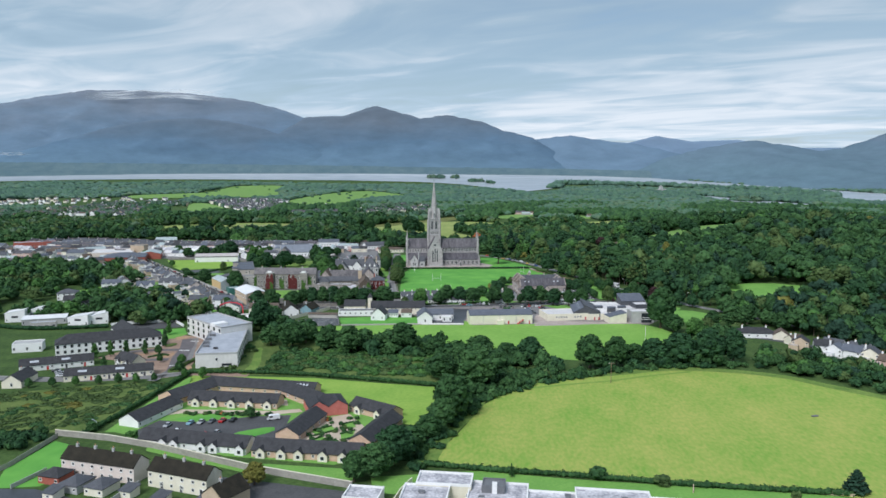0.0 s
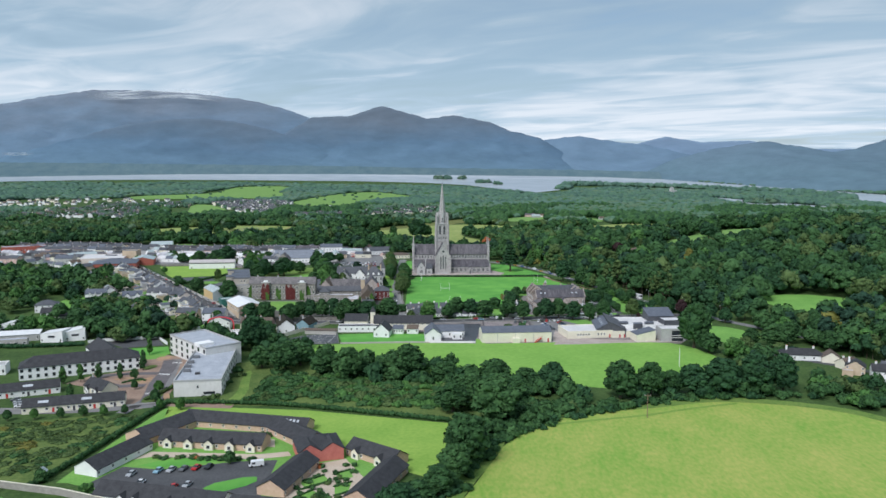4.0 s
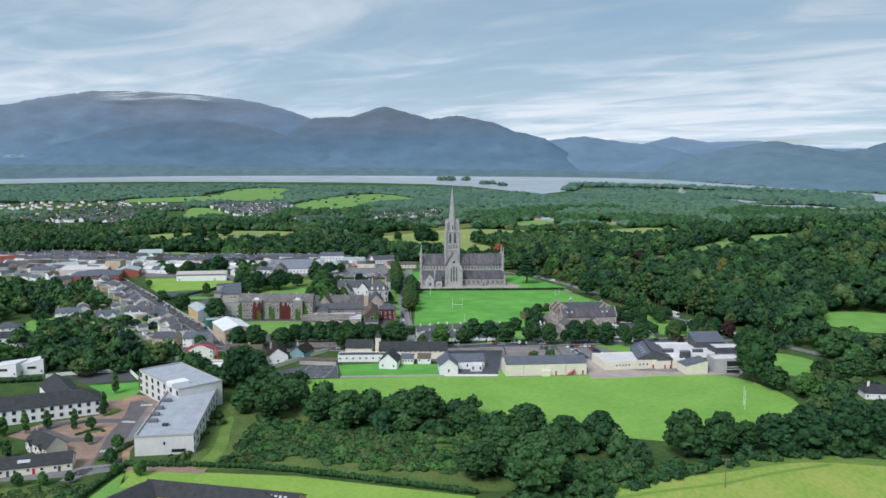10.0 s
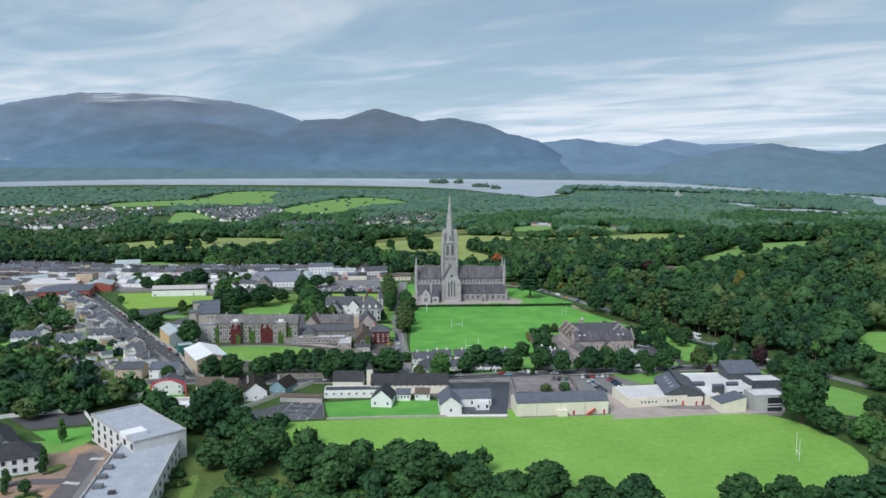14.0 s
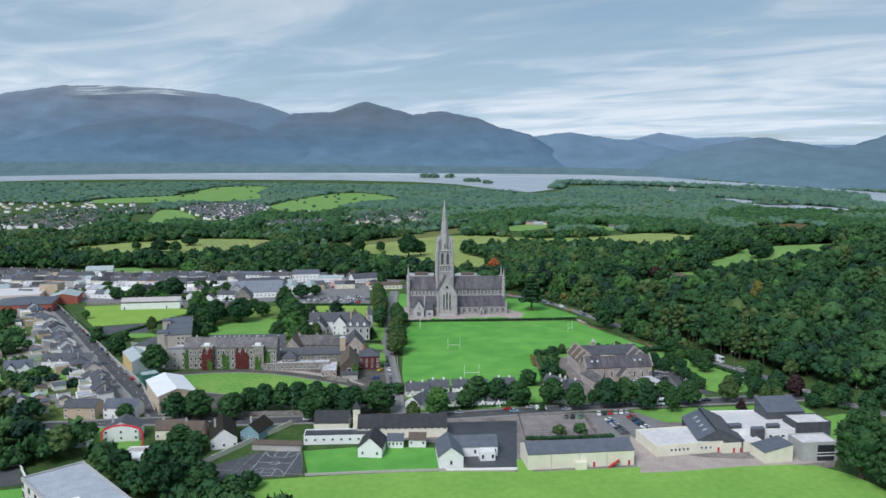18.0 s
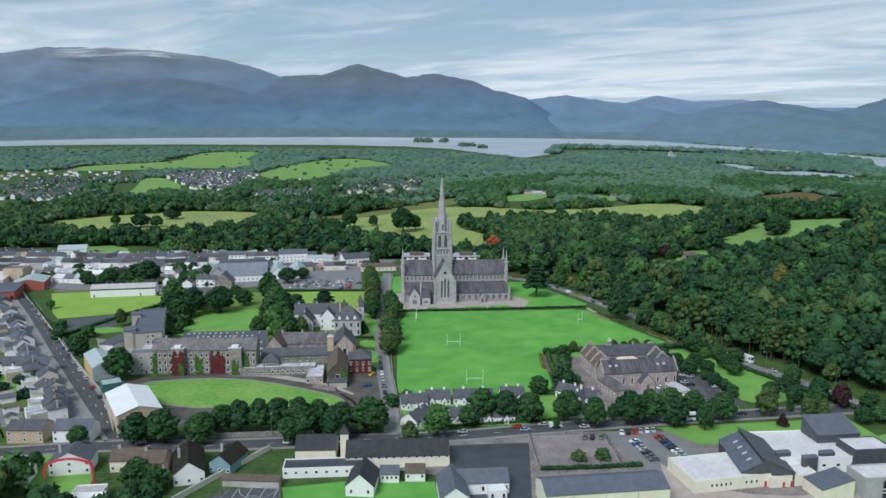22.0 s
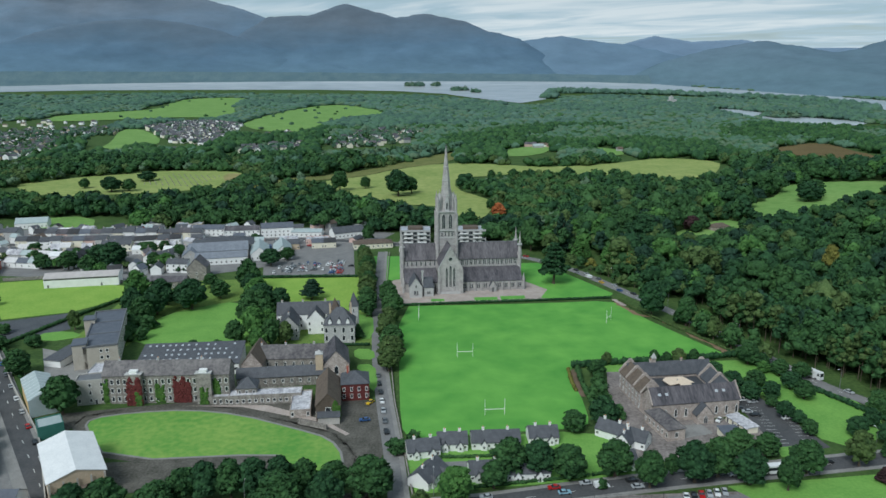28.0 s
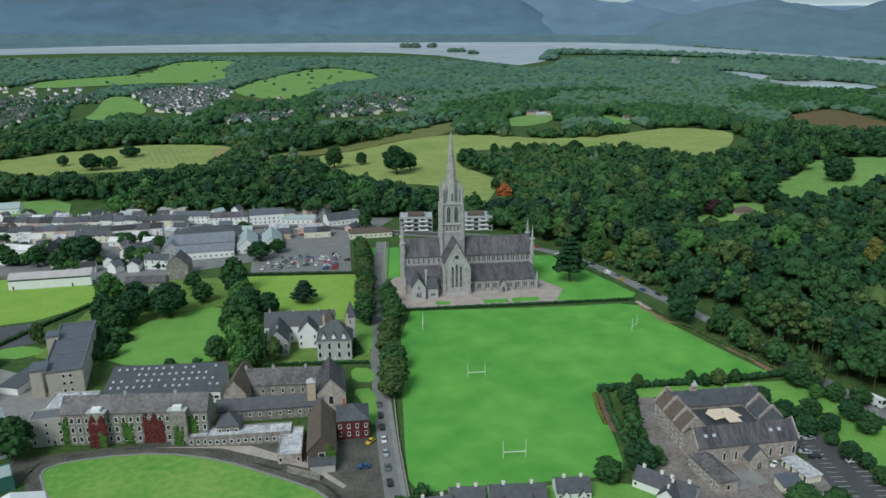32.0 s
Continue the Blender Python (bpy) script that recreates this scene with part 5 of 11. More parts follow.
sheet("lawn", "lawn in front of the walled yard", [(-172, -341), (-150, -334), (-143, -350), (-156, -355)], "pitch_grass", 0.1, 0, 0, "lawn")
sheet("pavement", "dark walled yard behind the offices", [(-192, -324), (-164, -315), (-153, -331), (-174, -339)], "asphalt", 0.1, 0, 0, "yard")
wall_run("wall", "white rendered wall round the dark yard", [(-200, -328), (-192, -323), (-164, -314), (-152, -330)], 1.8, 0.3, "white_render")
wall_run("wall", "tan rendered garden wall at the edge of the pasture", [(98, -572), (100, -566), (111, -567), (137, -571), (148, -574)], 1.1, 0.3, "tan_render")
sheet("field", "worn sandy corner of the park meadow", [(-282, 517), (-251, 515), (-234, 448), (-251, 419)], "worn_grass", 0.8, 1, 2, "field")
sheet("field", "clearing round a farm in the woods", [(100, 747), (123, 795), (166, 836), (204, 843), (182, 742), (140, 690), (108, 690)], "golf_grass", 0.8, 1, 2, "field")
sheet("field", "small far clearing in the woods", [(270, 829), (299, 783), (309, 742), (287, 690), (256, 704)], "golf_grass", 0.8, 1, 2, "field")

# thin cap of cloud drifting over the top of the long mountain
cap = Shape()


def cap_point(u, v):
    t, w = u / 40, v / 6
    x = -2290 + 900 * t
    top = float(np.interp(x, (-2276, -1923, -1641, -1290), (571, 568, 552, 510)))
    rise = min(1.0, max(0.0, (t - 0.25) / 0.4))
    return x, 3898 - 12 * w, top - 66 + 34 * rise + (46 + 10 * rise) * w + 5 * math.sin(t * 7)


for i in range(40):
    for k in range(6):
        cap.poly([cap_point(u, v) for u, v in ((i, k), (i + 1, k), (i + 1, k + 1), (i, k + 1))])
# banks of mist low on the slopes
for x, z, wide, high in ((-2560, 160, 200, 16),):
    mist = Shape()
    for i in range(16):
        for k in range(4):
            mist.poly([(x + (u / 16 - 0.5) * wide, 3600 - 2 * v, z + high * v / 4 + 2 * math.sin(u * 0.8)) for u, v in ((i, k), (i + 1, k), (i + 1, k + 1), (i, k + 1))])
    tagged(new("mist", mist.mesh("mist", "cloud_wisp")), "patch of low white mist on the slopes", "mist", kind="structure")
tagged(new("cloud", cap.mesh("cloud", "cloud_wisp")), "wisp of white cloud on the mountain top", "cloud", kind="structure")

sheet("field", "rough grass behind the apartments", [(-90, -442), (-60, -438), (-70, -388), (-92, -364), (-100, -372), (-92, -400)], "scrub_floor", 0.09, 1, 1, "field")
sheet("path", "worn earth track through the rough grass", [(-85, -440), (-80, -440), (-79, -420), (-84, -400), (-87, -384), (-90, -384), (-88, -402), (-84, -420)], "margin_grass", 0.13, 1, 1, "path")
sheet("pavement", "sandy strip below the school wall", [(-2, -319), (27, -318.5), (27, -316.5), (-2, -316)], "gravel", 0.14, 0, 0, "path")

sheet("pavement", "swept concrete court below the convent porch", [(83, -204), (95, -202), (97, -210), (84, -214)], "footpath", 0.12, 0, 0, "yard")
sheet("lawn", "grass verge below the convent car park", [(114, -221.5), (131, -220), (131, -227), (115, -228.5)], "lawn_grass", 0.13, 0, 0, "lawn")
sheet("lawn", "lawn with round trees beside the convent", [(112, -142), (140, -138), (156, -158), (170, -192), (162, -214), (140, -224), (136, -184), (120, -164)], "lawn_grass", 0.075, 1, 0, "lawn")
edge = random.Random(8)
rim_line = smooth_line([(100, -46), (101, -57), (106, -70), (115, -78), (122, -95), (128, -112), (135, -131)], 2.2)
rough_side = [(x - edge.uniform(0.2, 1.0) * (1.4 + 1.5 * math.sin(i * 0.7)), y) for i, (x, y) in enumerate(rim_line)]
sheet("pavement", "unmown tawny grass and dead bracken along the pitch edge", rough_side + [(x + 1.0 + edge.uniform(0, 2.0), y + 0.8) for x, y in rim_line[::-1]], "bare_earth", 0.14, 0, 0, "soil")
sheet("path", "patch of bare earth at the corner of the pitch", [(97.5, -41), (101, -41), (104, -47), (104.5, -54), (101.5, -54), (100, -48)], "pink_gravel", 0.19, 1, 0, "path")

sheet("pavement", "front gardens and parking along the straight street", [(-332, 18), (-322, 24), (-140, -236), (-150, -243)], "footpath", 0.085, 0, 0, "yard")

sheet("lawn", "open lawn beside the school", [(160, -262), (176, -256), (190, -250), (186, -262), (176, -272), (170, -300), (161, -300)], "lawn_grass", 0.1, 2, 0, "lawn")

for pl in ([(-49, -117), (-39, -118), (-37, -132), (-47, -131)], [(-47, -138), (-37, -137), (-34, -161), (-36, -170), (-40, -152)], [(-54, -66), (-43, -63), (-40, -102), (-48, -106)], [(-219, -91), (-204, -86), (-191, -95), (-208, -104)]):
    sheet("lawn", "small mown garden lawn of the college", pl, "lawn_grass", 0.12, 1, 0, "lawn")
sheet("pavement", "worn yard beside the college tower block", [(-205, -112), (-172, -127), (-158, -176), (-178, -164)], "footpath", 0.1, 0, 0, "yard")
sheet("path", "pale stone path round the oval lawn", [(-115, -180.5), (-89, -182), (-56, -196), (-43, -208), (-42, -206.5), (-54, -194), (-79, -180.5)], "pink_gravel", 0.16, 0, 0, "path")
sheet("lawn", "patchy back gardens of the corner houses", [(-184, -272), (-172, -262), (-140, -266), (-122, -296), (-130, -308), (-154, -294)], "lawn_grass", 0.07, 1, 0, "garden")
# ---- the cathedral ----
def lancet(root, x, y, z, w, h, turn=0.0, name="window", surround="pale_stone"):
    """A pointed window: stone surround standing proud, dark leaded glass set back."""
    key = ("lancet", round(w, 2), round(h, 2), surround)
    if key not in FRAMES:
        def arch(ww, hh):
            k = ww * 0.9
            return [(-ww / 2, 0), (ww / 2, 0), (ww / 2, hh - k), (ww * 0.32, hh - k * 0.42), (0, hh), (-ww * 0.32, hh - k * 0.42), (-ww / 2, hh - k)]
        o, i = arch(w + 0.35, h + 0.25), arch(w, h)
        s = Shape()
        n = len(o)
        ring = lambda pts, y: [(px, y, pz) for px, pz in pts]
        s.v += ring(o, -0.16) + ring(i, -0.16) + ring(o, 0.02) + ring(i, -0.02)
        for j in range(n):
            k = (j + 1) % n
            s.f += [(j, k, n + k, n + j), (k, j, 2 * n + j, 2 * n + k), (n + j, n + k, 3 * n + k, 3 * n + j)]
        g = Shape().along_y(i, -0.04, 0.015)
        if w > 0.8:
            s.box(-0.07, -0.12, 0, 0.07, -0.03, h * 0.86)
        FRAMES[key] = (s.mesh("window", surround), g.mesh("pane", "leaded_glass"))
    fm, gm_ = FRAMES[key]
    o = part(name, fm, "", root, at=pose(x, y, z, 0, 0, turn))
    part("pane", gm_, "", o)


def pinnacle(root, x, y, z0, z1, r, mat="limestone", n=8, name="pinnacle"):
    s = Shape().frustum(x, y, z0, z0 + (z1 - z0) * 0.55, r, r * 0.95, n).frustum(x, y, z0 + (z1 - z0) * 0.55, z0 + (z1 - z0) * 0.6, r * 1.25, r * 1.2, n)
    s.frustum(x, y, z0 + (z1 - z0) * 0.6, z1, r * 1.05, 0.05, n)
    part(name, s, mat, root)


def cathedral():
    root = thing("cathedral", "grey limestone Gothic cathedral with a tall slender spire", "cathedral", 0, 0, 4.5, 0)
    L = "limestone"
    # nave and chancel: the high vessel
    part("nave_wall", Shape().along_x([(-6.5, 0), (6.5, 0), (6.5, 17.5), (0, 26), (-6.5, 17.5)], -28, 46), L, root)
    for x0, x1 in ((-28.3, -7.2), (7.2, 46.3)):
        sl = 8.5 / 6.5
        part("nave_roof", Shape().along_x([(-7.0, 17.5 - 0.5 * sl), (0, 26), (7.0, 17.5 - 0.5 * sl), (7.0, 17.9 - 0.5 * sl), (0, 26.45), (-7.0, 17.9 - 0.5 * sl)], x0, x1), "purple_slate", root)
        part("ridge_crest", Shape().box(x0, -0.12, 26.4, x1, 0.12, 26.75), "lead", root)
    # aisles
    for x0, x1, nm in ((7.6, 46, "aisle_wall"), (-28, -7.6, "chapel_wall")):
        for s in (-1, 1):
            part(nm, Shape().along_x([(s * 6.3, 0), (s * 21, 0), (s * 21, 6.2), (s * 6.3, 11.6)], x0, x1), L, root)
            part("aisle_roof", Shape().along_x([(s * 6.55, 11.62), (s * 21.5, 6.05), (s * 21.5, 6.4), (s * 6.55, 11.95)], x0 - 0.2, x1 + 0.3), "purple_slate", root)
            part("string_course", Shape().box(x0, s * 21 - 0.14, 5.6, x1, s * 21 + 0.14, 5.95), "pale_stone", root)
    # clerestory and aisle windows, buttresses
    for i in range(13):
        x = 9.6 + i * 2.85
        for s, turn in ((-1, 0), (1, 180)):
            for dx in (-0.5, 0.5):
                lancet(root, x + dx, s * 6.5, 13.3, 0.62, 3.3, turn)
    for i in range(7):
        lancet(root, -25.5 + i * 2.9, -6.5, 13.3, 0.7, 3.0)
    for i in range(9):
        x = 9.4 + i * 4.35
        if abs(x - 26.8) > 2:
            for dx in (-0.55, 0.55):
                lancet(root, x + dx, -21, 1.9, 0.66, 3.0)
        part("buttress", Shape().along_y([(-0.45, 0), (0.45, 0), (0.45, 5.6), (-0.45, 5.6)], -22.0, -20.9), L, root, at=pose(x + 2.1, 0, 0))
    # side porch
    porch = part("porch", Shape().along_y([(-2.1, 0), (2.1, 0), (2.1, 3.6), (0, 7.0), (-2.1, 3.6)], -24.4, -20.6), L, root, at=pose(26.8, 0, 0))
    part("porch_roof", Shape().along_y([(-2.4, 3.3), (0, 7.1), (2.4, 3.3), (2.4, 3.6), (0, 7.45), (-2.4, 3.6)][::-1], -24.2, -20.4), "slate", porch)
    lancet(porch, 0, -24.4, 0.2, 1.5, 3.4)
    # transepts
    for s, turn in ((-1, 0), (1, 180)):
        t = part("transept", Shape().along_y([(-6.6, 0), (6.6, 0), (6.6, 17.2), (0, 29.0), (-6.6, 17.2)], *sorted((s * 25.5, s * 6.2))), L, root)
        part("transept_roof", Shape().along_y([(-6.9, 16.7), (0, 29.0), (6.9, 16.7), (6.9, 17.1), (0, 29.5), (-6.9, 17.1)][::-1], *sorted((s * 24.9, s * 6.2))), "purple_slate", t)
        part("gable_coping", Shape().along_y([(-7.1, 16.4), (0, 29.2), (7.1, 16.4), (7.1, 17.1), (0, 30.1), (-7.1, 17.1)][::-1], *sorted((s * 25.75, s * 25.1))), "pale_stone", t)
        for k in (-1, 0, 1):
            lancet(t, k * 2.3 * (1 if s < 0 else -1), s * 25.5, 4.6, 1.25, 13.5 if k == 0 else 12.2, turn)
        ring = Shape()
        n = 16
        rr = lambda r, y: [(r * math.cos(2 * math.pi * j / n), y, 22.0 + r * math.sin(2 * math.pi * j / n)) for j in range(n)]
        ring.loft([rr(1.5, s * 25.5 - s * 0.02), rr(1.5, s * 25.72), rr(1.15, s * 25.72), rr(1.15, s * 25.52)], False)
        part("rose_surround", ring, "pale_stone", t)
        part("rose_glass", Shape().loft([rr(1.15, s * 25.45), rr(1.15, s * 25.56)]), "leaded_glass", t)
        for k in (-1, 1):
            part("buttress", Shape().box(k * 7.0 - 0.8, min(s * 24.2, s * 26.3), 0, k * 7.0 + 0.8, max(s * 24.2, s * 26.3), 15.0).along_y([(k * 7.0 - 0.8, 15.0), (k * 7.0 + 0.8, 15.0), (k * 7.0, 18.2)], min(s * 24.2, s * 26.3), max(s * 24.2, s * 26.3)), L, root)
        part("plinth", Shape().box(-8.2, min(s * 25.4, s * 26.0), 0, 8.2, max(s * 25.4, s * 26.0), 1.4), "pale_stone", t)
    # sacristy: small gables at the east end
    for x, y0, w, h, rh in ((-21.6, -31.5, 7.6, 6.3, 5.4), (-13.8, -29.5, 6.0, 5.6, 0)):
        s = part("sacristy", Shape().along_y([(-w / 2, 0), (w / 2, 0), (w / 2, h), (0, h + rh), (-w / 2, h)] if rh else [(-w / 2, 0), (w / 2, 0), (w / 2, h), (-w / 2, h)], y0, -20.5), "pale_stone", root, at=pose(x, 0, 0))
        if rh:
            part("sacristy_roof", Shape().along_y([(-w / 2 - 0.3, h - 0.4), (0, h + rh), (w / 2 + 0.3, h - 0.4), (w / 2 + 0.3, h), (0, h + rh + 0.4), (-w / 2 - 0.3, h)][::-1], y0 + 0.5, -16), "slate", s)
            part("gable_coping", Shape().along_y([(-w / 2 - 0.4, h - 0.5), (0, h + rh + 0.1), (w / 2 + 0.4, h - 0.5), (w / 2 + 0.4, h), (0, h + rh + 0.7), (-w / 2 - 0.4, h)][::-1], y0 - 0.1, y0 + 0.5), "limestone", s)
            for dx in (-0.75, 0.75):
                lancet(s, dx, y0, 1.6, 1.0, 3.0)
            lancet(s, 0, y0, 6.4, 0.8, 1.7)
        else:
            part("sacristy_roof", Shape().along_x([(y0 - 0.3, h - 0.1), (-20.6, h + 4.2), (-20.6, h + 4.5), (y0 - 0.3, h + 0.2)], -w / 2 - 0.2, w / 2 + 0.2), "slate", s)
            for dx in (-0.6, 0.6):
                lancet(s, dx, y0, 1.6, 0.9, 1.9)
    part("chimney", Shape().box(-17.6, -24, 5, -16.6, -23, 14.2).box(-17.8, -24.2, 14.2, -16.4, -22.8, 14.7), "pale_stone", root)
    for dx in (-10.3, -8.9):
        lancet(root, dx, -21.0, 2.6, 0.8, 2.6)
    # corner turrets
    for x, y, top in ((-28.6, -6.8, 35.0), (-28.6, 6.8, 36.0), (46.6, -6.8, 34.5), (46.6, 6.8, 35.0)):
        pinnacle(root, x, y, 0, top, 1.25, name="turret")
        part("turret_cap", Shape().frustum(x, y, 25.5, 26.2, 1.65, 1.65, 8), "pale_stone", root)
    for x in (-28.6, 46.6):
        pinnacle(root, x, -21.0, 0, 11.0, 0.9, name="corner_buttress")
    # tower
    T = 6.2
    part("tower_base", Shape().box(-T, -T, 0, T, T, 31.0), L, root)
    part("tower_shaft", Shape().box(-T + 0.5, -T + 0.5, 31.0, T - 0.5, T - 0.5, 48.0), L, root)
    for z in (26.6, 31.0, 35.6, 47.4):
        part("string_course", Shape().box(-T - 0.2, -T - 0.2, z, T + 0.2, T + 0.2, z + 0.55), "pale_stone", root)
    for sx, sy in ((-1, -1), (1, -1), (1, 1), (-1, 1)):
        part("tower_buttress", Shape().frustum(sx * T * 0.97, sy * T * 0.97, 0, 46.5, 1.35, 0.95, 8, math.pi / 8), L, root)
        pinnacle(root, sx * T * 0.9, sy * T * 0.9, 46.5, 59.5, 0.85)
        pinnacle(root, sx * T * 0.62, sy * T * 0.62, 47.5, 60.5, 0.62)
    for side, turn in ((0, 0), (1, 90), (2, 180), (3, 270)):
        a = radians(turn)
        for dx in (-2.15, 2.15):
            x, y = dx, -T + 0.5
            lancet(root, x * math.cos(a) - y * math.sin(a), x * math.sin(a) + y * math.cos(a), 37.0, 2.0, 9.2, turn)
        for dx in (-3.2, -1.1, 1.1, 3.2):
            x, y = dx, -T + 0.5
            lancet(root, x * math.cos(a) - y * math.sin(a), x * math.sin(a) + y * math.cos(a), 32.0, 0.9, 2.8, turn)
        # lucarnes on the spire
        x, y = 0, -3.6
        lu = part("lucarne", Shape().along_y([(-1.2, 48), (1.2, 48), (1.2, 54), (0, 58.5), (-1.2, 54)], -5.2, -1.6), "pale_stone", root, at=pose(0, 0, 0, 0, 0, turn))
        lancet(lu, 0, -5.2, 49.2, 1.1, 4.6)
    spire = Shape()
    rings = []
    for z, r in ((48.0, 5.0), (52.0, 4.2), (56.0, 3.6), (66.0, 2.6), (76.0, 1.55), (85.2, 0.6), (87.0, 0.38)):
        rings.append([(r * math.cos(2 * math.pi * (i + 0.5) / 8), r * math.sin(2 * math.pi * (i + 0.5) / 8), z) for i in range(8)])
    spire.loft(rings)
    part("spire", spire, "limestone", root)
    for z, r in ((57.5, 3.46), (67.0, 2.5), (75.5, 1.62)):
        part("spire_band", Shape().frustum(0, 0, z, z + 0.5, r + 0.12, r + 0.06, 8, math.pi / 8), "pale_stone", root)
    part("finial_cross", Shape().box(-0.2, -0.2, 86.8, 0.2, 0.2, 89.2).box(-0.7, -0.16, 88.0, 0.7, 0.16, 88.4), "lead", root)
    return root


cathedral()
# ---- college ----
def win_block(n, rows, side="f", ww=1.1, wh=1.8, z0=2.2, dz=3.6, frame="frame_white", arch=False, span=None, shift=0.0):
    return (side, n, rows, ww, wh, z0, dz, frame, arch, span, shift)


col = building("college_block", "long three-storey grey stone college with ivy and red creeper", "school", -121, -172, 1.0, 52, 10, 12.6, "gable", 4.6, "grey_stone", "weathered_slate", wins=[win_block(20, 3, ww=1.35, wh=2.2, z0=2.2, dz=3.75), win_block(14, 3, "b")], chimneys=[(-20, 0), (-4, 0), (14, 0)])
for x, w in ((-12.5, 6.2), (16, 6.2)):
    t = part("stair_bay", Shape().box(x - w / 2, -7.2, 0, x + w / 2, -4.8, 13.6), "grey_stone", col)
    part("bay_cap", Shape().box(x - w / 2 - 0.3, -7.4, 13.6, x + w / 2 + 0.3, -4.6, 14.0), "pale_stone", t)
    part("bay_hut", Shape().box(x - 1.6, -7.0, 14.0, x + 1.6, -4.7, 15.2), "white_render", t)


def creeper(root, x0, x1, z1, y, mat, seed, label):
    """Climbing leaves against a wall, ragged at the edges."""
    rng = np.random.default_rng(seed)
    n = int((x1 - x0) * z1 * 4.6)
    x, t = rng.uniform(x0, x1, n), rng.uniform(0, 1, n)
    reach = z1 * (0.86 + 0.14 * np.sin(x * 1.9 + seed))
    C = np.stack([x, np.full(n, y), t * reach], -1)
    V, F, _ = clumps(C, rng.uniform(0.4, 0.7, n), rng, 1, 1.0, 0.35)
    V[:, 1] = y + (V[:, 1] - y) * 0.3 - 0.05
    part("creeper", tri_mesh("creeper", V, F, [mat]), "", root, label)


creeper(col, -15.5, -9.4, 12.8, -7.25, "red_creeper", 3, "rust-red creeper")
creeper(col, -12.0, -9.8, 6.0, -7.4, "ivy", 5, "green ivy")
creeper(col, 3.0, 10.0, 12.0, -5.1, "red_creeper", 7, "rust-red creeper")
creeper(col, -4.5, -1.0, 9.0, -5.1, "ivy", 9, "green ivy")
creeper(col, 14.5, 17.5, 8.0, -7.3, "ivy", 11, "green ivy")
creeper(col, 19.0, 22.0, 11.0, -5.1, "ivy", 13, "green ivy")
creeper(col, -25.8, -24.0, 12.0, -5.1, "ivy", 15, "green ivy")
building("college_wing", "grey three-storey end block with a flat roof", "school", -153, -174, 12, 11, 8, 10.6, "flat", 0, "concrete", "lead", wins=[win_block(3, 3, z0=2.0, dz=3.3), win_block(2, 3, "l", z0=2.0, dz=3.3)], doors=[("f", 2, "door_dark")])
building("college_annex", "low annex under a stained white flat roof", "school", -152, -159, 4, 17, 17, 7.5, "flat", 0, "concrete", "stained_roof", wins=[win_block(4, 2, "l")])
tall = building("college_tower_block", "beige four-storey block under a dark flat roof", "school", -172.5, -111.5, 17, 15.0, 55, 10.6, "flat", 0, "beige_render", "blue_slate", wins=[win_block(2, 3, ww=1.4, wh=1.6, z0=2.0, dz=3.2, span=2.6, shift=1.5), win_block(12, 3, "r", ww=1.7, wh=1.7, z0=2.0, dz=3.2), win_block(12, 3, "l", ww=1.7, wh=1.7, z0=2.0, dz=3.2)])
rim = Shape()
for x0, y0, x1, y1 in ((-7.7, -27.7, 7.7, -27.2), (-7.7, 27.2, 7.7, 27.7), (-7.7, -27.2, -7.2, 27.2), (7.2, -27.2, 7.7, 27.2)):
    rim.box(x0, y0, 10.4, x1, y1, 11.3)
part("roof_edge", rim, "lead", tall)
for y in (-9, 9):
    part("roof_joint", Shape().box(-7.2, y - 0.2, 10.6, 7.2, y + 0.2, 10.95), "lead", tall)
stair = part("stair_tower", Shape().box(-12.0, -27.5, 0, -6.0, -18.5, 12.0), "beige_render", tall)
part("stair_cap", Shape().box(-12.3, -27.8, 12.0, -5.7, -18.2, 12.5), "blue_slate", stair)
stair = part("stair_tower", Shape().box(-11.0, 8, 0, -6.0, 15, 12.6), "beige_render", tall)
part("stair_cap", Shape().box(-11.3, 7.7, 12.6, -5.7, 15.3, 13.1), "blue_slate", stair)
building("college_shed", "low dark-roofed annex with skylights", "shed", -186, -128, -14, 9, 18, 3.4, "mono", 0.7, "white_render", "slate")
wing = building("college_hall_wing", "low wing under a wide slate roof dotted with skylights", "school", -122, -139, 4, 46, 19, 5.2, "mono", 3.6, "white_render", "slate", wins=[win_block(10, 1, ww=2.0, wh=1.6, z0=2.6, dz=3)])
rr = random.Random(4)
skylights(wing, [(-20.5 + i * 3.0 + rr.uniform(-0.25, 0.25), -5.0 + j * 4.0 + rr.uniform(-0.2, 0.2), 5.42 + 0.195 * (4.7 + j * 4.0), 0) for i in range(15) for j in range(4) if rr.random() < 0.82], 0.95, 1.3, 11)
building("college_chapel", "stone college wing with a steep slate roof and dormers", "school", -72, -139, 2, 38, 10, 6.2, "gable", 4.8, "grey_stone", "weathered_slate", wins=[win_block(10, 1, ww=1.1, wh=2.0, z0=3.4, dz=3)], chimneys=[(-17, 0), (-6, 0), (7, 0), (15, 0)], chimney_mat="pale_stone")
building("college_gable", "stone gabled cross wing of the college", "school", -91, -143, 0, 9, 20, 6.8, "gable", 5.6, "warm_stone", "brown_tile", "y", wins=[win_block(2, 1, wh=2.4, z0=3.2)])
building("college_gable", "tall stone gabled chapel of the college", "school", -54, -147, 8, 11.5, 20, 8.0, "gable", 6.6, "warm_stone", "purple_slate", "y", wins=[win_block(1, 1, ww=2.0, wh=3.0, z0=5, arch=True)])
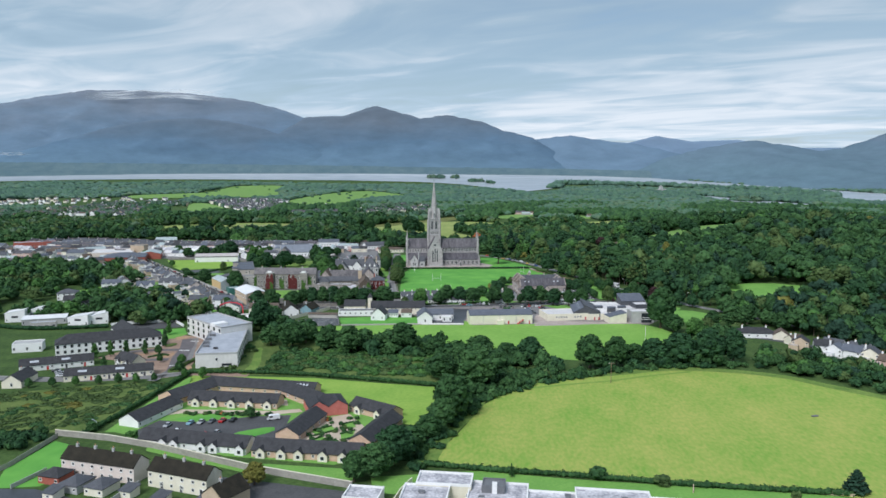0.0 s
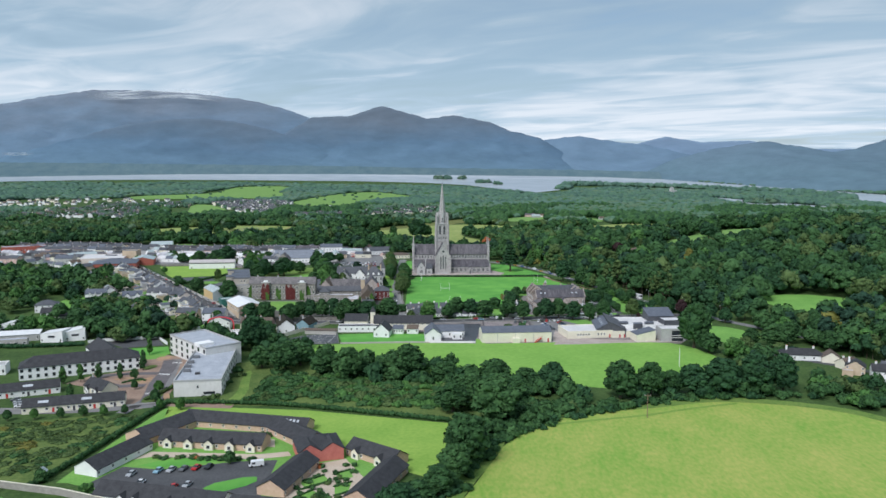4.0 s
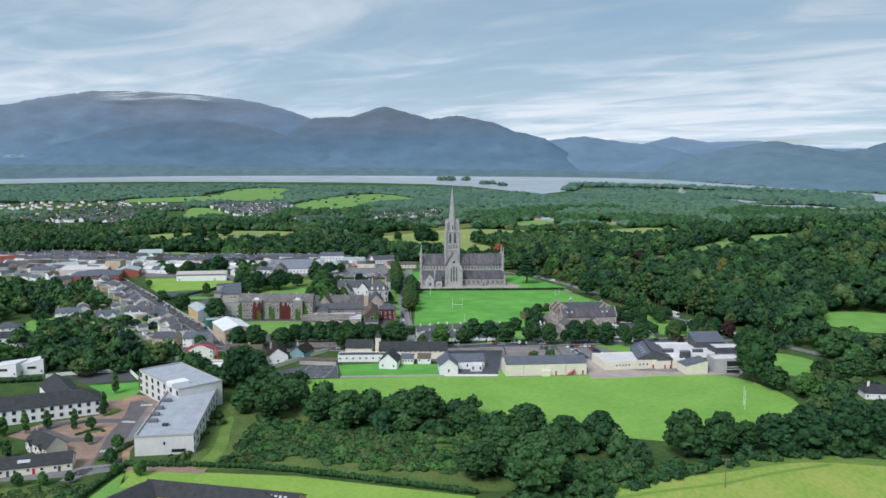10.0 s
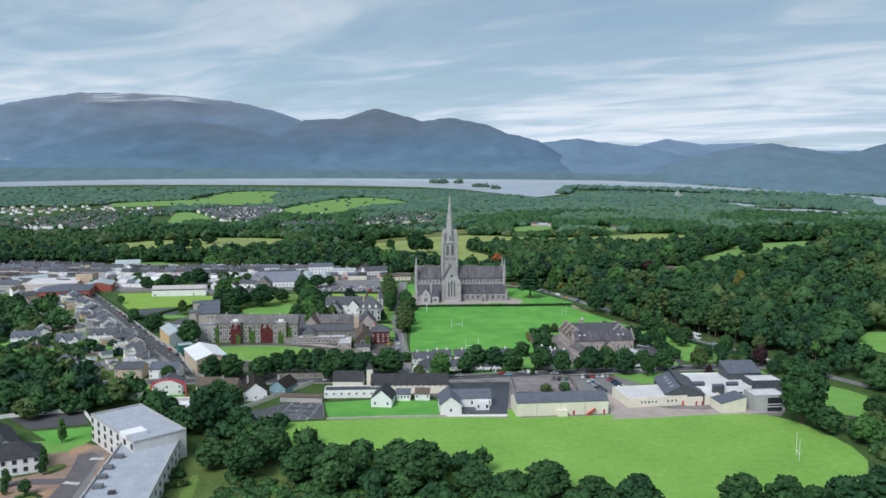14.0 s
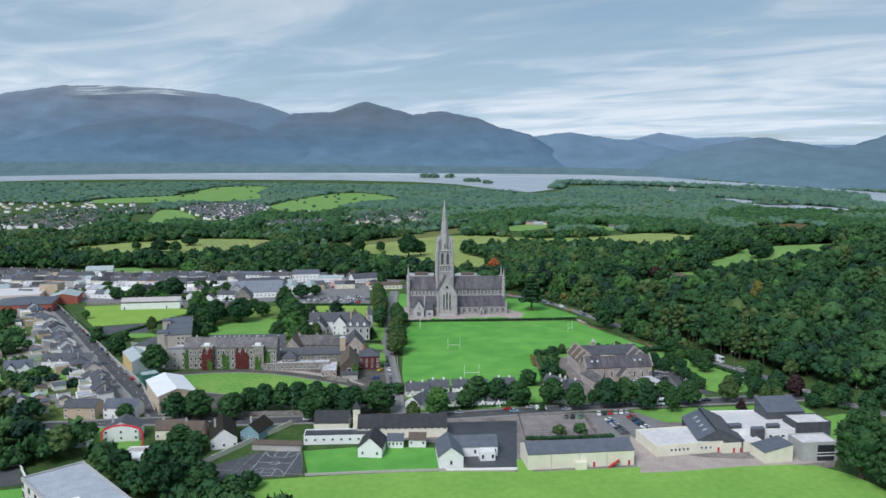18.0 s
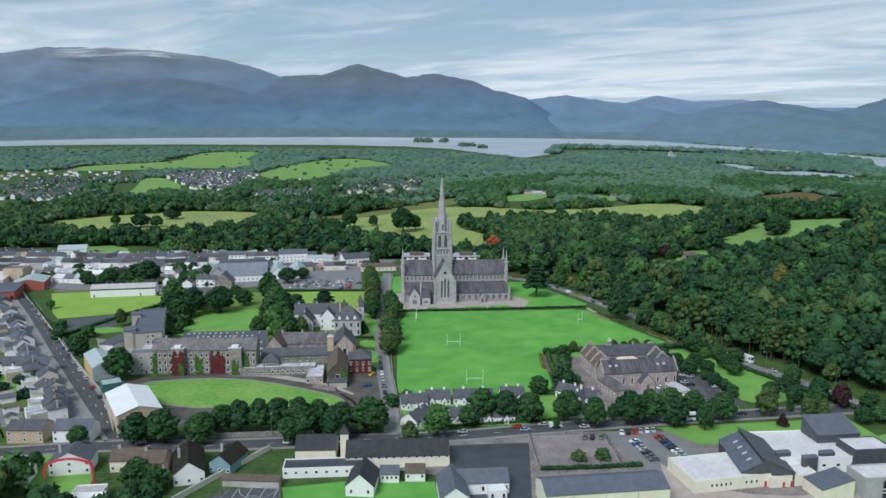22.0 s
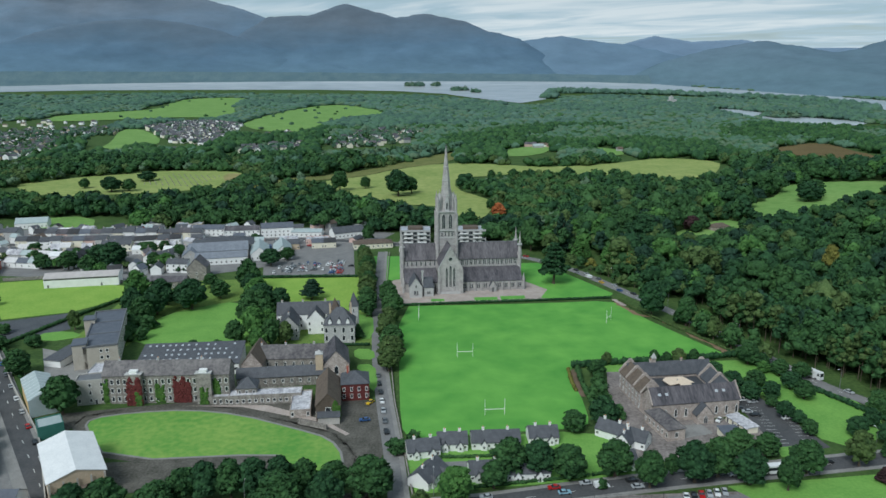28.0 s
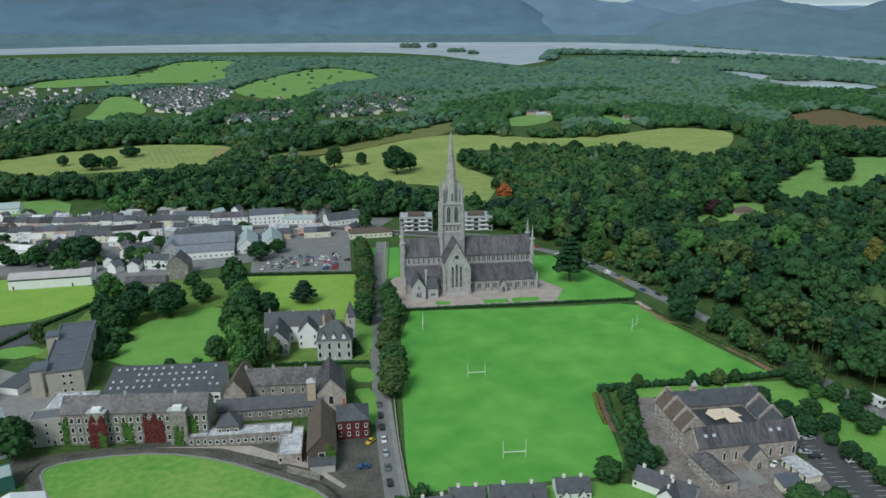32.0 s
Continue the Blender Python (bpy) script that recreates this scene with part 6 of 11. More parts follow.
building("college_cloister", "low stone range with a long slate roof", "school", -76, -158, 6, 40, 7, 4.8, "gable", 3.2, "grey_stone", "slate", wins=[win_block(11, 1, ww=1.2, wh=1.6, z0=2.6)])
building("college_stack", "square cream stone tower among the college roofs", "tower", -60, -157, 6, 3.2, 3.2, 13.5, "hip", 1.6, "tan_render", "pale_stone", over=0.2)
building("college_kitchen", "single-storey college front range with white flat roofs", "school", -80, -176, 5, 30, 7, 4.0, "flat", 0, "grey_stone", "stained_roof", wins=[win_block(12, 1, ww=1.3, wh=1.5, z0=1.9)])
building("college_pavilion", "small stone pavilion with a pyramid slate roof", "school", -88, -173, 4, 8, 8, 6.0, "hip", 3.8, "grey_stone", "slate", wins=[win_block(3, 2, z0=1.9, dz=2.6, wh=1.4)])
building("college_store", "little store with a stained white roof", "shed", -98, -177, 2, 7, 6, 3.4, "flat", 0, "grey_stone", "stained_roof", wins=[win_block(3, 1, z0=1.8)])
bh = building("college_assembly_hall", "brown brick hall with a steep gable and ivy", "school", -53, -182, 7, 9.6, 27, 6.6, "gable", 5.0, "brown_tile", "brown_tile", "y", wins=[win_block(1, 1, ww=2.2, wh=2.6, z0=4.5), win_block(5, 1, "l", z0=3.2)])
creeper(bh, 2.0, 4.6, 8.5, -13.6, "ivy", 21, "green ivy")
building("college_lean_to", "lean-to under a dark sheet roof", "shed", -51, -197, 7, 8.4, 3.5, 3.2, "mono", 1.0, "concrete", "slate")
building("college_red_house", "red creeper-clad end house of the college", "house", -43, -171, 6, 11.5, 12, 7.4, "hip", 3.8, "red_creeper", "slate", wins=[win_block(4, 2, z0=2.2, dz=3.1), win_block(3, 2, "r", z0=2.2, dz=3.1)], chimneys=[(-3, 2)], chimney_mat="red_brick")
building("college_flat_annex", "annex under a mottled white roof", "shed", -64, -183, 6, 8.2, 19, 3.2, "flat", 0, "warm_stone", "stained_roof", wins=[win_block(2, 1, z0=1.7)])
building("college_wash_house", "low grey wash house in the yard", "shed", -57, -200, -24, 13, 1.2, 1.5, "flat", 0, "grey_stone", "concrete")

# priests' house
ph = building("priests_house", "tall pale stone house with a steep slate mansard and dormers", "house", -57, -103, 2, 15.4, 12, 9.6, "hip", 7.8, "pale_stone", "slate", wins=[win_block(4, 2, ww=1.5, wh=2.3, z0=2.5, dz=4.2, arch=True), win_block(3, 2, "r", ww=1.3, wh=2.3, z0=2.5, dz=4.2)], chimneys=[(-5, 2), (5.5, 3)], chimney_mat="tan_render")
for x in (-4.6, -0.1, 4.4):
    gablet(ph, x, -5.4, 1.7, 0.5, 11.6, 1.7, "white_render", "slate", win=(0.9, 1.2))
part("cornice", Shape().box(-8.0, -6.3, 9.2, 8.0, 6.3, 9.7), "pale_stone", ph)
building("priests_house_turret", "square stone turret with a tall pyramid slate roof", "turret", -51, -90, 2, 4.6, 4.6, 14.0, "hip", 7.6, "pale_stone", "slate", over=0.25, wins=[win_block(1, 2, ww=1.0, wh=1.8, z0=6.5, dz=5.0, arch=True)])
building("priests_house_turret", "brown tiled pyramid turret behind the mansard", "turret", -60.5, -93, 2, 4.2, 4.2, 13.0, "hip", 6.4, "tan_render", "brown_tile", over=0.25)
building("priests_house_wing", "long slate-roofed rear range of the house with white walls", "house", -76, -83, 4, 33, 10, 8.8, "gable", 5.2, "white_render", "slate", wins=[win_block(9, 2, z0=2.4, dz=3.6)], chimneys=[(-14, 0), (-3, 0), (9, 0)])
building("priests_house_wing", "gabled side wing with a white gable and slate roof", "house", -84, -96, 6, 9.5, 17, 7.6, "gable", 5.2, "grey_render", "slate", "y", wins=[win_block(2, 2, z0=2.3, dz=3.2), win_block(4, 2, "r", z0=2.3, dz=3.2)], chimneys=[(0, -5)])
building("priests_house_wing", "white gabled link between the house wings", "house", -71, -91, 4, 8.5, 8, 8.2, "gable", 5.0, "white_render", "slate", "y", wins=[win_block(2, 2, z0=2.4, dz=3.4)])

# halls beside the street
hw = building("handball_hall", "tall hall with a bright white sheet roof", "hall", -133.3, -236, 31, 17.2, 31, 8.2, "gable", 2.6, "tan_render", "white_sheet", "y", over=0.5, wins=[win_block(6, 1, "l", ww=1.6, wh=1.4, z0=5.5)])
part("canopy", Shape().along_x([(-18.5, 3.9), (-15.9, 4.9), (-15.9, 5.1), (-18.5, 4.1)], -8.4, 8.4), "brown_tile", hw)
for i in range(5):
    part("pier", Shape().box(-8.2 + i * 4.1 - 0.25, -16.35, 0, -8.2 + i * 4.1 + 0.25, -15.9, 8.0), "concrete", hw)
part("front_wall", Shape().box(-8.4, -18.6, 0, 8.4, -18.3, 2.4), "concrete", hw)
ys = building("gymnasium_shed", "yellow-clad gymnasium with a grey sheet roof", "hall", -174, -176, 33, 11.0, 27, 7.4, "gable", 2.4, "yellow_cladding", "grey_sheet", "y", over=0.2)
part("end_cladding", Shape().along_y([(-5.55, 0.3), (5.55, 0.3), (5.55, 7.35), (0, 9.7), (-5.55, 7.35)], -13.75, -13.5), "grey_sheet", ys)
for i in range(8):
    part("roof_rib", Shape().along_x([(-5.8, 7.45), (0, 9.95), (5.8, 7.45), (5.8, 7.5), (0, 10.06), (-5.8, 7.5)], -0.12, 0.12), "white_sheet", ys, at=pose(0, -12 + i * 3.4, 0, 0, 0, 90))
building("handball_court", "roofless green-walled ball court", "court", -157, -203, 32, 9, 9, 5.0, "flat", 0, "green_sheet", "grey_sheet")
ws = building("long_shed", "long white shed with a pale sheet roof on a field edge", "shed", -235, 3, 10, 45, 11, 6.2, "gable", 2.4, "white_render", "pinkish_sheet", over=0.25, doors=[("f", -20, "door_dark"), ("f", 12, "door_dark")])
part("clerestory", Shape().box(-22.4, -5.62, 5.2, 22.4, -5.5, 5.9), "frame_dark", ws)

# stone convent
cv = building("convent_front_range", "two-storey stone convent range with a slate roof and skylights", "convent", 93.5, -193, 8, 36.5, 10.5, 7.6, "gable", 4.8, "warm_stone", "purple_slate", wins=[win_block(9, 1, ww=1.2, wh=2.8, z0=3.2, arch=True), win_block(3, 1, "r", ww=1.1, wh=2.4, z0=3.2, arch=True)])
skylights(cv, [(-14.5, -2.6, 10.1, 0), (-11.5, -2.6, 10.1, 0), (9.5, -2.6, 10.1, 0), (12.6, -2.6, 10.1, 0)], 1.2, 1.7, 44)
part("gable_coping", Shape().along_x([(-5.5, 7.3), (0, 12.7), (5.5, 7.3), (5.5, 7.9), (0, 13.4), (-5.5, 7.9)], -18.9, -18.4), "warm_stone", cv)
part("gable_coping", Shape().along_x([(-5.5, 7.3), (0, 12.7), (5.5, 7.3), (5.5, 7.9), (0, 13.4), (-5.5, 7.9)], 18.4, 18.9), "warm_stone", cv)
pc = part("porch", Shape().along_y([(-3.4, 0), (3.4, 0), (3.4, 3.4), (0, 7.4), (-3.4, 3.4)], -9.5, -4.9), "warm_stone", cv, at=pose(2, 0, 0))
part("porch_roof", Shape().along_y([(-3.8, 3.1), (0, 7.5), (3.8, 3.1), (3.8, 3.4), (0, 7.9), (-3.8, 3.4)][::-1], -9.3, -2.2), "slate", pc)
lancet(pc, 0, -9.5, 0.4, 1.4, 3.0)
side_l = building("convent_side_range", "long stone convent wing with raised gables", "convent", 77.2, -178.5, 7, 9.0, 23, 8.0, "gable", 4.2, "warm_stone", "brown_tile", "y", wins=[win_block(7, 2, "l", ww=1.0, wh=1.9, z0=2.2, dz=3.4)])
side_r = building("convent_side_range", "far stone convent wing with raised gables", "convent", 109, -176, 5, 8.5, 24, 7.4, "gable", 4.0, "warm_stone", "slate", "y", wins=[win_block(8, 2, "r", ww=1.0, wh=1.8, z0=2.2, dz=3.4)])
building("convent_back_range", "rear stone convent range with a slate roof", "convent", 92.5, -166, 6, 37, 8.5, 7.4, "gable", 4.2, "warm_stone", "slate", wins=[win_block(9, 2, "b", z0=2.2, dz=3.4)], chimneys=[(-8, 0), (6, 0)], chimney_mat="warm_stone")
for rg_, hw, h0, h1, ends in ((side_l, 4.9, 7.6, 12.2, (-11.6, -4.2, 4.0, 11.6)), (side_r, 4.7, 7.0, 11.4, (-5.0, 4.0, 12.0))):
    for y in ends:
        part("raised_gable", Shape().along_y([(-hw, h0 - 0.6), (hw, h0 - 0.6), (hw, h0 + 0.9), (0.5, h1 + 1.3), (-0.5, h1 + 1.3), (-hw, h0 + 0.9)], y - 0.35, y + 0.35), "warm_stone", rg_)
bc = thing("bellcote", "little stone bellcote with a pointed cap on the convent roof", "bellcote", 86, -166.5, 6, 11.4)
part("bell_wall", Shape().box(-0.9, -0.5, -0.5, 0.9, 0.5, 2.2), "warm_stone", bc)
part("bell_cap", Shape().frustum(0, 0, 2.2, 4.4, 1.4, 0.05, 4, math.pi / 4), "pale_stone", bc)
sail = Shape()
arcp = [(-6.2, 2.4), (-4.0, 4.5), (3.6, 4.5), (6.4, -0.8), (4.4, -1.1), (5.0, -4.2), (0.0, -4.2), (-0.4, -1.1), (-4.6, -2.2)]
sail.loft([[(x, y, 7.2 + y * 0.1) for x, y in arcp], [(x, y, 7.4 + y * 0.1) for x, y in arcp]])
cs = thing("courtyard_canopy", "cream tensile canopy over the convent courtyard", "canopy", 93.5, -178.5, 6, 0)
part("sail", sail, "sail_cloth", cs)
part("deck", Shape().box(-11.5, -9.0, 0, 11.5, 9.0, 6.0), "wet_asphalt", cs)
part("mast", Shape().frustum(0, 1.5, 6.6, 8.1, 0.2, 0.2, 6), "metal_grey", cs)
building("convent_chapel_wing", "low stone wing in front of the convent", "convent", 79, -207, 14, 7.2, 17, 4.6, "hip", 2.6, "warm_stone", "weathered_slate", wins=[win_block(1, 1, ww=1.4, wh=2.0, z0=2.4), win_block(6, 1, "l", ww=1.0, wh=1.7, z0=2.4)])
for i in range(4):
    building("garage", "little flat-roofed grey garage in a row", "garage", 108.5 + i * 0.9, -200.5 - i * 2.9, -77, 2.7, 5.2, 2.4, "mono", 0.3, "cream_render", "stained_roof", doors=[("f", 0, "door_dark")], group="garages by the car park")
building("prefab_hut", "small hut with a blue sheet roof", "shed", 102, -213, 5, 7, 6, 2.7, "mono", 0.5, "cream_render", "blue_slate", wins=[win_block(2, 1, z0=1.5)])

# ---- school halls ----
gy_ = building("school_gym", "long white school gym with a grey slate roof and red doors", "school", 52, -308, 7, 42, 13.5, 6.0, "gable", 2.6, "cream_render", "blue_slate", over=0.15, doors=[("f", 5, "door_red"), ("f", 19, "door_red")])
part("porch", Shape().box(-2.8, -9.0, 0, 1.6, -6.6, 2.9), "cream_render", gy_)
stair = Shape()
for i in range(10):
    stair.box(10.5 + i * 0.42, -8.4, i * 0.27, 10.95 + i * 0.42, -7.0, i * 0.27 + 0.25)
stair.along_y([(10.5, 0.9), (14.9, 3.7), (14.9, 3.85), (10.5, 1.05)], -8.45, -8.38)
part("fire_stair", stair, "door_red", gy_, "red steel stair")
for i in range(3):
    part("expansion_joint", Shape().box(-12 + i * 11, -6.82, 0, -11.8 + i * 11, -6.7, 5.9), "grey_render", gy_)
building("school_classrooms", "single-storey white classroom block with a white flat roof", "school", 97, -292, 11, 29, 19, 4.2, "flat", 0, "cream_render", "pale_roof", wins=[win_block(5, 1, ww=1.0, wh=1.3, z0=2.4, span=7, shift=-4.5), win_block(3, 1, ww=1.0, wh=1.3, z0=2.4, span=4, shift=7)], doors=[("f", 12.5, "door_red")])
building("school_link", "low red-doored link block", "school", 120, -292, 9, 18, 14, 3.8, "flat", 0, "cream_render", "pale_roof", doors=[("f", -4, "door_red"), ("f", -1, "door_red"), ("f", 6, "door_red")])
atr = thing("school_hall", "dark slate-clad assembly hall with a split slanting roof", "school", 113, -285, -4)
part("wall", Shape().along_y([(-9, 0), (9, 0), (9, 5.0), (-2, 10.0), (-2, 8.4), (-9, 4.8)], -13.5, 13.5), "slate", atr)
part("roof", Shape().along_y([(-9.4, 4.75), (-2.1, 8.5), (-2.1, 8.75), (-9.4, 5.0)][::-1], -13.8, 13.8), "blue_slate", atr)
part("roof", Shape().along_y([(-2.4, 10.1), (9.4, 4.9), (9.4, 5.15), (-2.4, 10.4)][::-1], -13.8, 13.8), "slate", atr)
skylights(atr, [(-5.0, -8 + i * 5.0, 7.2, 90) for i in range(4)], 1.0, 1.8, -27)
part("clerestory", Shape().box(-2.06, -13.2, 8.8, -1.96, 13.2, 9.9), "pane", atr)
for i in range(9):
    part("mullion", Shape().box(-2.15, -13.3 + i * 3.3, 8.7, -1.95, -13.1 + i * 3.3, 10.0), "frame_dark", atr)
building("school_main_roof", "broad school block under a white felt roof", "school", 133, -277, 4, 40, 24, 5.8, "flat", 0, "white_render", "pale_roof", wins=[win_block(8, 1, ww=1.6, wh=1.2, z0=3)])
building("school_attic", "slate-clad rooftop hall with a sloping grey roof", "school", 148, -270, 6, 17, 11, 9.0, "mono", 3.6, "slate", "blue_slate", over=0.2)
building("school_attic", "flat-topped slate-clad rooftop room", "school", 154, -283, 6, 15, 11, 8.6, "flat", 0, "slate", "pale_roof")
building("school_stage", "white windowless block with a slanting roof", "school", 130, -304.5, 10, 12, 10, 4.3, "mono_x", 2.6, "cream_render", "blue_slate", over=0.1)
gb = building("school_entrance", "pale concrete entrance block with dark glass", "school", 147, -303, 6, 15, 10, 7.4, "flat", 0, "grey_render", "pale_roof")
part("glass_front", Shape().box(-1.0, -5.12, 0.2, 6.0, -4.95, 6.6), "pane", gb)
for z in (2.2, 3.4):
    part("glass_rail", Shape().box(-1.1, -5.2, z, 6.1, -4.96, z + 0.3), "white_render", gb)
for i in range(4):
    building("roof_light", "raised slate-clad roof light", "roof light", 114 + i * 8, -291 + (i % 2) * 4, 8, 5.5, 1.6, 7.2, "mono", 0.4, "slate", "blue_slate", over=0.1, group="roof lights of the school")
building("school_slate_block", "white school block with a blue-grey slate roof", "school", 2, -307, 5, 9.5, 17, 4.6, "gable", 3.6, "white_render", "blue_slate", "y", wins=[win_block(1, 1, z0=2.2)])
building("school_slate_block", "white school cross wing with a blue-grey slate roof", "school", 12, -299, 5, 18, 10, 4.2, "gable", 2.8, "white_render", "blue_slate", wins=[win_block(3, 1, z0=2.1)])
building("school_porch", "white flat-roofed school porch", "school", 17, -306, 5, 6, 5, 3.2, "flat", 0, "white_render", "white_sheet", wins=[win_block(2, 1, z0=1.8)])
building("chapel_hut", "little white chapel with a dark steep roof", "chapel", -29, -299, -4, 9.6, 13, 3.9, "gable", 4.2, "white_render", "black_tile", "y", wins=[win_block(2, 1, ww=1.0, wh=1.4, z0=1.9, span=5.8)])
building("school_hut", "white hut with a grey slate roof", "school", -20, -292, 0, 6.6, 7, 3.3, "gable", 1.7, "white_render", "blue_slate", wins=[win_block(4, 1, ww=0.9, z0=2.0, wh=1.2)])
building("school_hut", "white hut with a brown tile roof", "school", -11, -291, 0, 7, 7, 3.3, "gable", 1.8, "white_render", "brown_tile", wins=[win_block(2, 1, ww=1.0, z0=2.0, wh=1.2)])
building("school_long_block", "low white school corridor block", "school", -43, -287, 4, 31, 8, 3.4, "flat", 0, "white_render", "wet_asphalt", wins=[win_block(9, 1, ww=1.2, wh=1.1, z0=2.1)])
building("school_hall_black", "long school hall with a black roof", "school", -49, -272, 2, 15, 12, 4.6, "gable", 3.4, "cream_render", "black_tile")
building("school_hall_black", "long school hall with a black roof", "school", -18, -277, 3, 38, 13, 4.6, "gable", 3.6, "cream_render", "black_tile", wins=[win_block(14, 1, ww=1.0, wh=0.8, z0=4.0)])
building("school_bell_tower", "slim cream tower with a dark pointed roof", "tower", -38, -276, 3, 3.0, 3.0, 10.5, "hip", 3.4, "cream_render", "black_tile", over=0.25)
building("court_shelter", "open grey shelter beside the courts", "shelter", -68, -297, -4, 20, 3, 2.6, "mono", 0.5, "concrete", "brown_tile")
wall_run("wall", "pale rendered boundary wall", [(-95, -316), (-84, -296), (-68, -268)], 2.0, 0.5, "cream_render", "concrete")
wall_run("wall", "low wall along the school lawn", [(-52, -323), (-26, -320), (-2, -318)], 0.9, 0.4, "concrete")
wall_run("wall", "white wall beside the school drive", [(-3, -296), (1, -318), (28, -317)], 1.0, 0.3, "white_render")
for a, b in (((-75, -300), (-80, -327)), ((-94, -317), (-53, -322)), ((-58, -298), (-53, -322)), ((34, -256), (64, -255)), ((64, -255), (65, -281)), ((34, -256), (34, -283)), ((34, -283), (65, -281))):
    f = wall_run("fence", "grey mesh fence round the courts", [a, b], 0.15, 0.12, "concrete", kind="structure", category="fence")
    n = 8
    for i in range(n + 1):
        x, y = a[0] + (b[0] - a[0]) * i / n, a[1] + (b[1] - a[1]) * i / n
        part("post", Shape().box(x - 0.05, y - 0.05, 0, x + 0.05, y + 0.05, 3.0), "frame_dark" if x > 0 else "metal_grey", f)
    for z in (1.0, 2.0, 2.95):
        part("rail", Shape().loft([[(q[0] + dx, q[1], z + dz) for dx, dz in ((-0.03, -0.03), (0.03, -0.03), (0.03, 0.03), (-0.03, 0.03))] for q in (a, b)]), "frame_dark" if a[0] > 0 else "metal_grey", f)


def court_lines():
    o = thing("court_marking", "white painted ball court marking on dark asphalt", "court marking", -66, -311, -5, 0.1)
    for x0, y0, x1, y1 in ((-7, -12, 7, -11.85), (-7, 11.85, 7, 12), (-7, -12, -6.85, 12), (6.85, -12, 7, 12), (-7, -0.08, 7, 0.08), (-2.4, -12, -2.25, -6.2), (2.25, -12, 2.4, -6.2), (-2.4, -6.3, 2.4, -6.15), (-2.4, 6.2, -2.25, 12), (2.25, 6.2, 2.4, 12), (-2.4, 6.15, 2.4, 6.3)):
        s = Shape()
        s.poly([(x0, y0, 0.01), (x1, y0, 0.01), (x1, y1, 0.01), (x0, y1, 0.01)])
        part("line", s, "line_paint", o)
    c = Shape()
    for cy, a0, a1, r in ((0, 0, 2 * math.pi, 1.8), (-11, 0.1, math.pi - 0.1, 6.2), (11, math.pi + 0.1, 2 * math.pi - 0.1, 6.2)):
        n = 28
        for i in range(n):
            p, q = a0 + (a1 - a0) * i / n, a0 + (a1 - a0) * (i + 1) / n
            c.poly([(math.cos(t) * k, cy + math.sin(t) * k, 0.012) for t, k in ((p, r), (p, r + 0.15), (q, r + 0.15), (q, r))])
    part("arcs", c, "line_paint", o)


court_lines()

# ---- care home ----


def care_wing(label, x, y, turn, w, d, bays, wall="peach_brick", baywall="cream_render", h=2.7, rh=2.7, back=False):
    r = building("care_home_wing", label, "care home", x, y, turn, w, d, h, "gable", rh, wall, "black_tile", over=0.4, group="wings of the care home", wins=[win_block(max(2, int(w / 5)), 1, ww=1.0, wh=1.1, z0=1.5)] + ([win_block(max(2, int(w / 4)), 1, "b", ww=1.2, wh=1.2, z0=1.5)] if back else []))
    for u in bays if isinstance(bays, tuple) else [(i + 0.5) / bays for i in range(bays)]:
        gablet(r, -w / 2 + w * u, -d / 2, 3.4, 1.3, 2.5, 1.5, baywall, "black_tile")
    return r


care_wing("white care home wing with gabled bays and a black roof", -73, -535, -11, 43, 9.5, (0.24, 0.345, 0.60, 0.71, 0.95), "white_render", "white_render")
care_wing("orange brick care home wing with cream gabled bays", -30, -543, -7, 40, 9.5, (0.09, 0.28, 0.44, 0.66, 0.84))
care_wing("orange brick wing across the care home court", -38, -517, 76, 26, 9.5, 0)
rg = building("care_home_hall", "red rendered care home hall with twin gables", "care home", -33, -493, 20, 16, 15, 4.0, "hip", 3.2, "red_render", "black_tile", wins=[win_block(3, 1, ww=1.3, wh=1.5, z0=1.9)])
for x in (-4, 4):
    part("gable_front", Shape().along_y([(-4.0, 0), (4.0, 0), (4.0, 3.9), (0, 6.4), (-4.0, 3.9)], -8.4, -7.2), "red_render", rg, at=pose(x, 0, 0))
    part("gable_roof", Shape().along_y([(-4.2, 3.8), (0, 6.5), (4.2, 3.8), (4.2, 4.05), (0, 6.8), (-4.2, 4.05)][::-1], -8.5, 0), "black_tile", rg, at=pose(x, 0, 0))
care_wing("orange brick wing along the garden court", -11, -497, -36, 22, 9, 2)
care_wing("black-roofed wing beside the garden court", -8, -522, 72, 30, 9.5, 0)
bw = care_wing("long rear care home wing of orange brick", -66, -466, -10, 52, 10, 0, back=True)
skylights(bw, [(14 + i * 1.6, -2.2, 4.6, 0) for i in range(6)], 0.9, 1.3, 28)
care_wing("orange brick wing with gabled bays on the inner court", -73, -486, -6, 40, 9.5, 5)
care_wing("white wing with a gable end at the care home corner", -103, -503, 72, 27, 9.5, 0, "white_render", "white_render", back=True)
care_wing("link wing between the care home courts", -97, -474, 62, 26, 12, 0)
care_wing("link wing beside the red hall", -44, -478, -44, 26, 11, 0)
wall_run("wall", "long pale block wall with piers", [(-131, -526), (-108, -531), (-89, -538), (-66, -549), (-47, -558), (-28, -565), (-11, -571)], 2.3, 0.3, "block_wall", "cream_render")
wall_run("fence", "concrete post and plank fence", [(-138, -570), (-131, -558), (-129, -528)], 1.8, 0.15, "block_wall", category="fence")


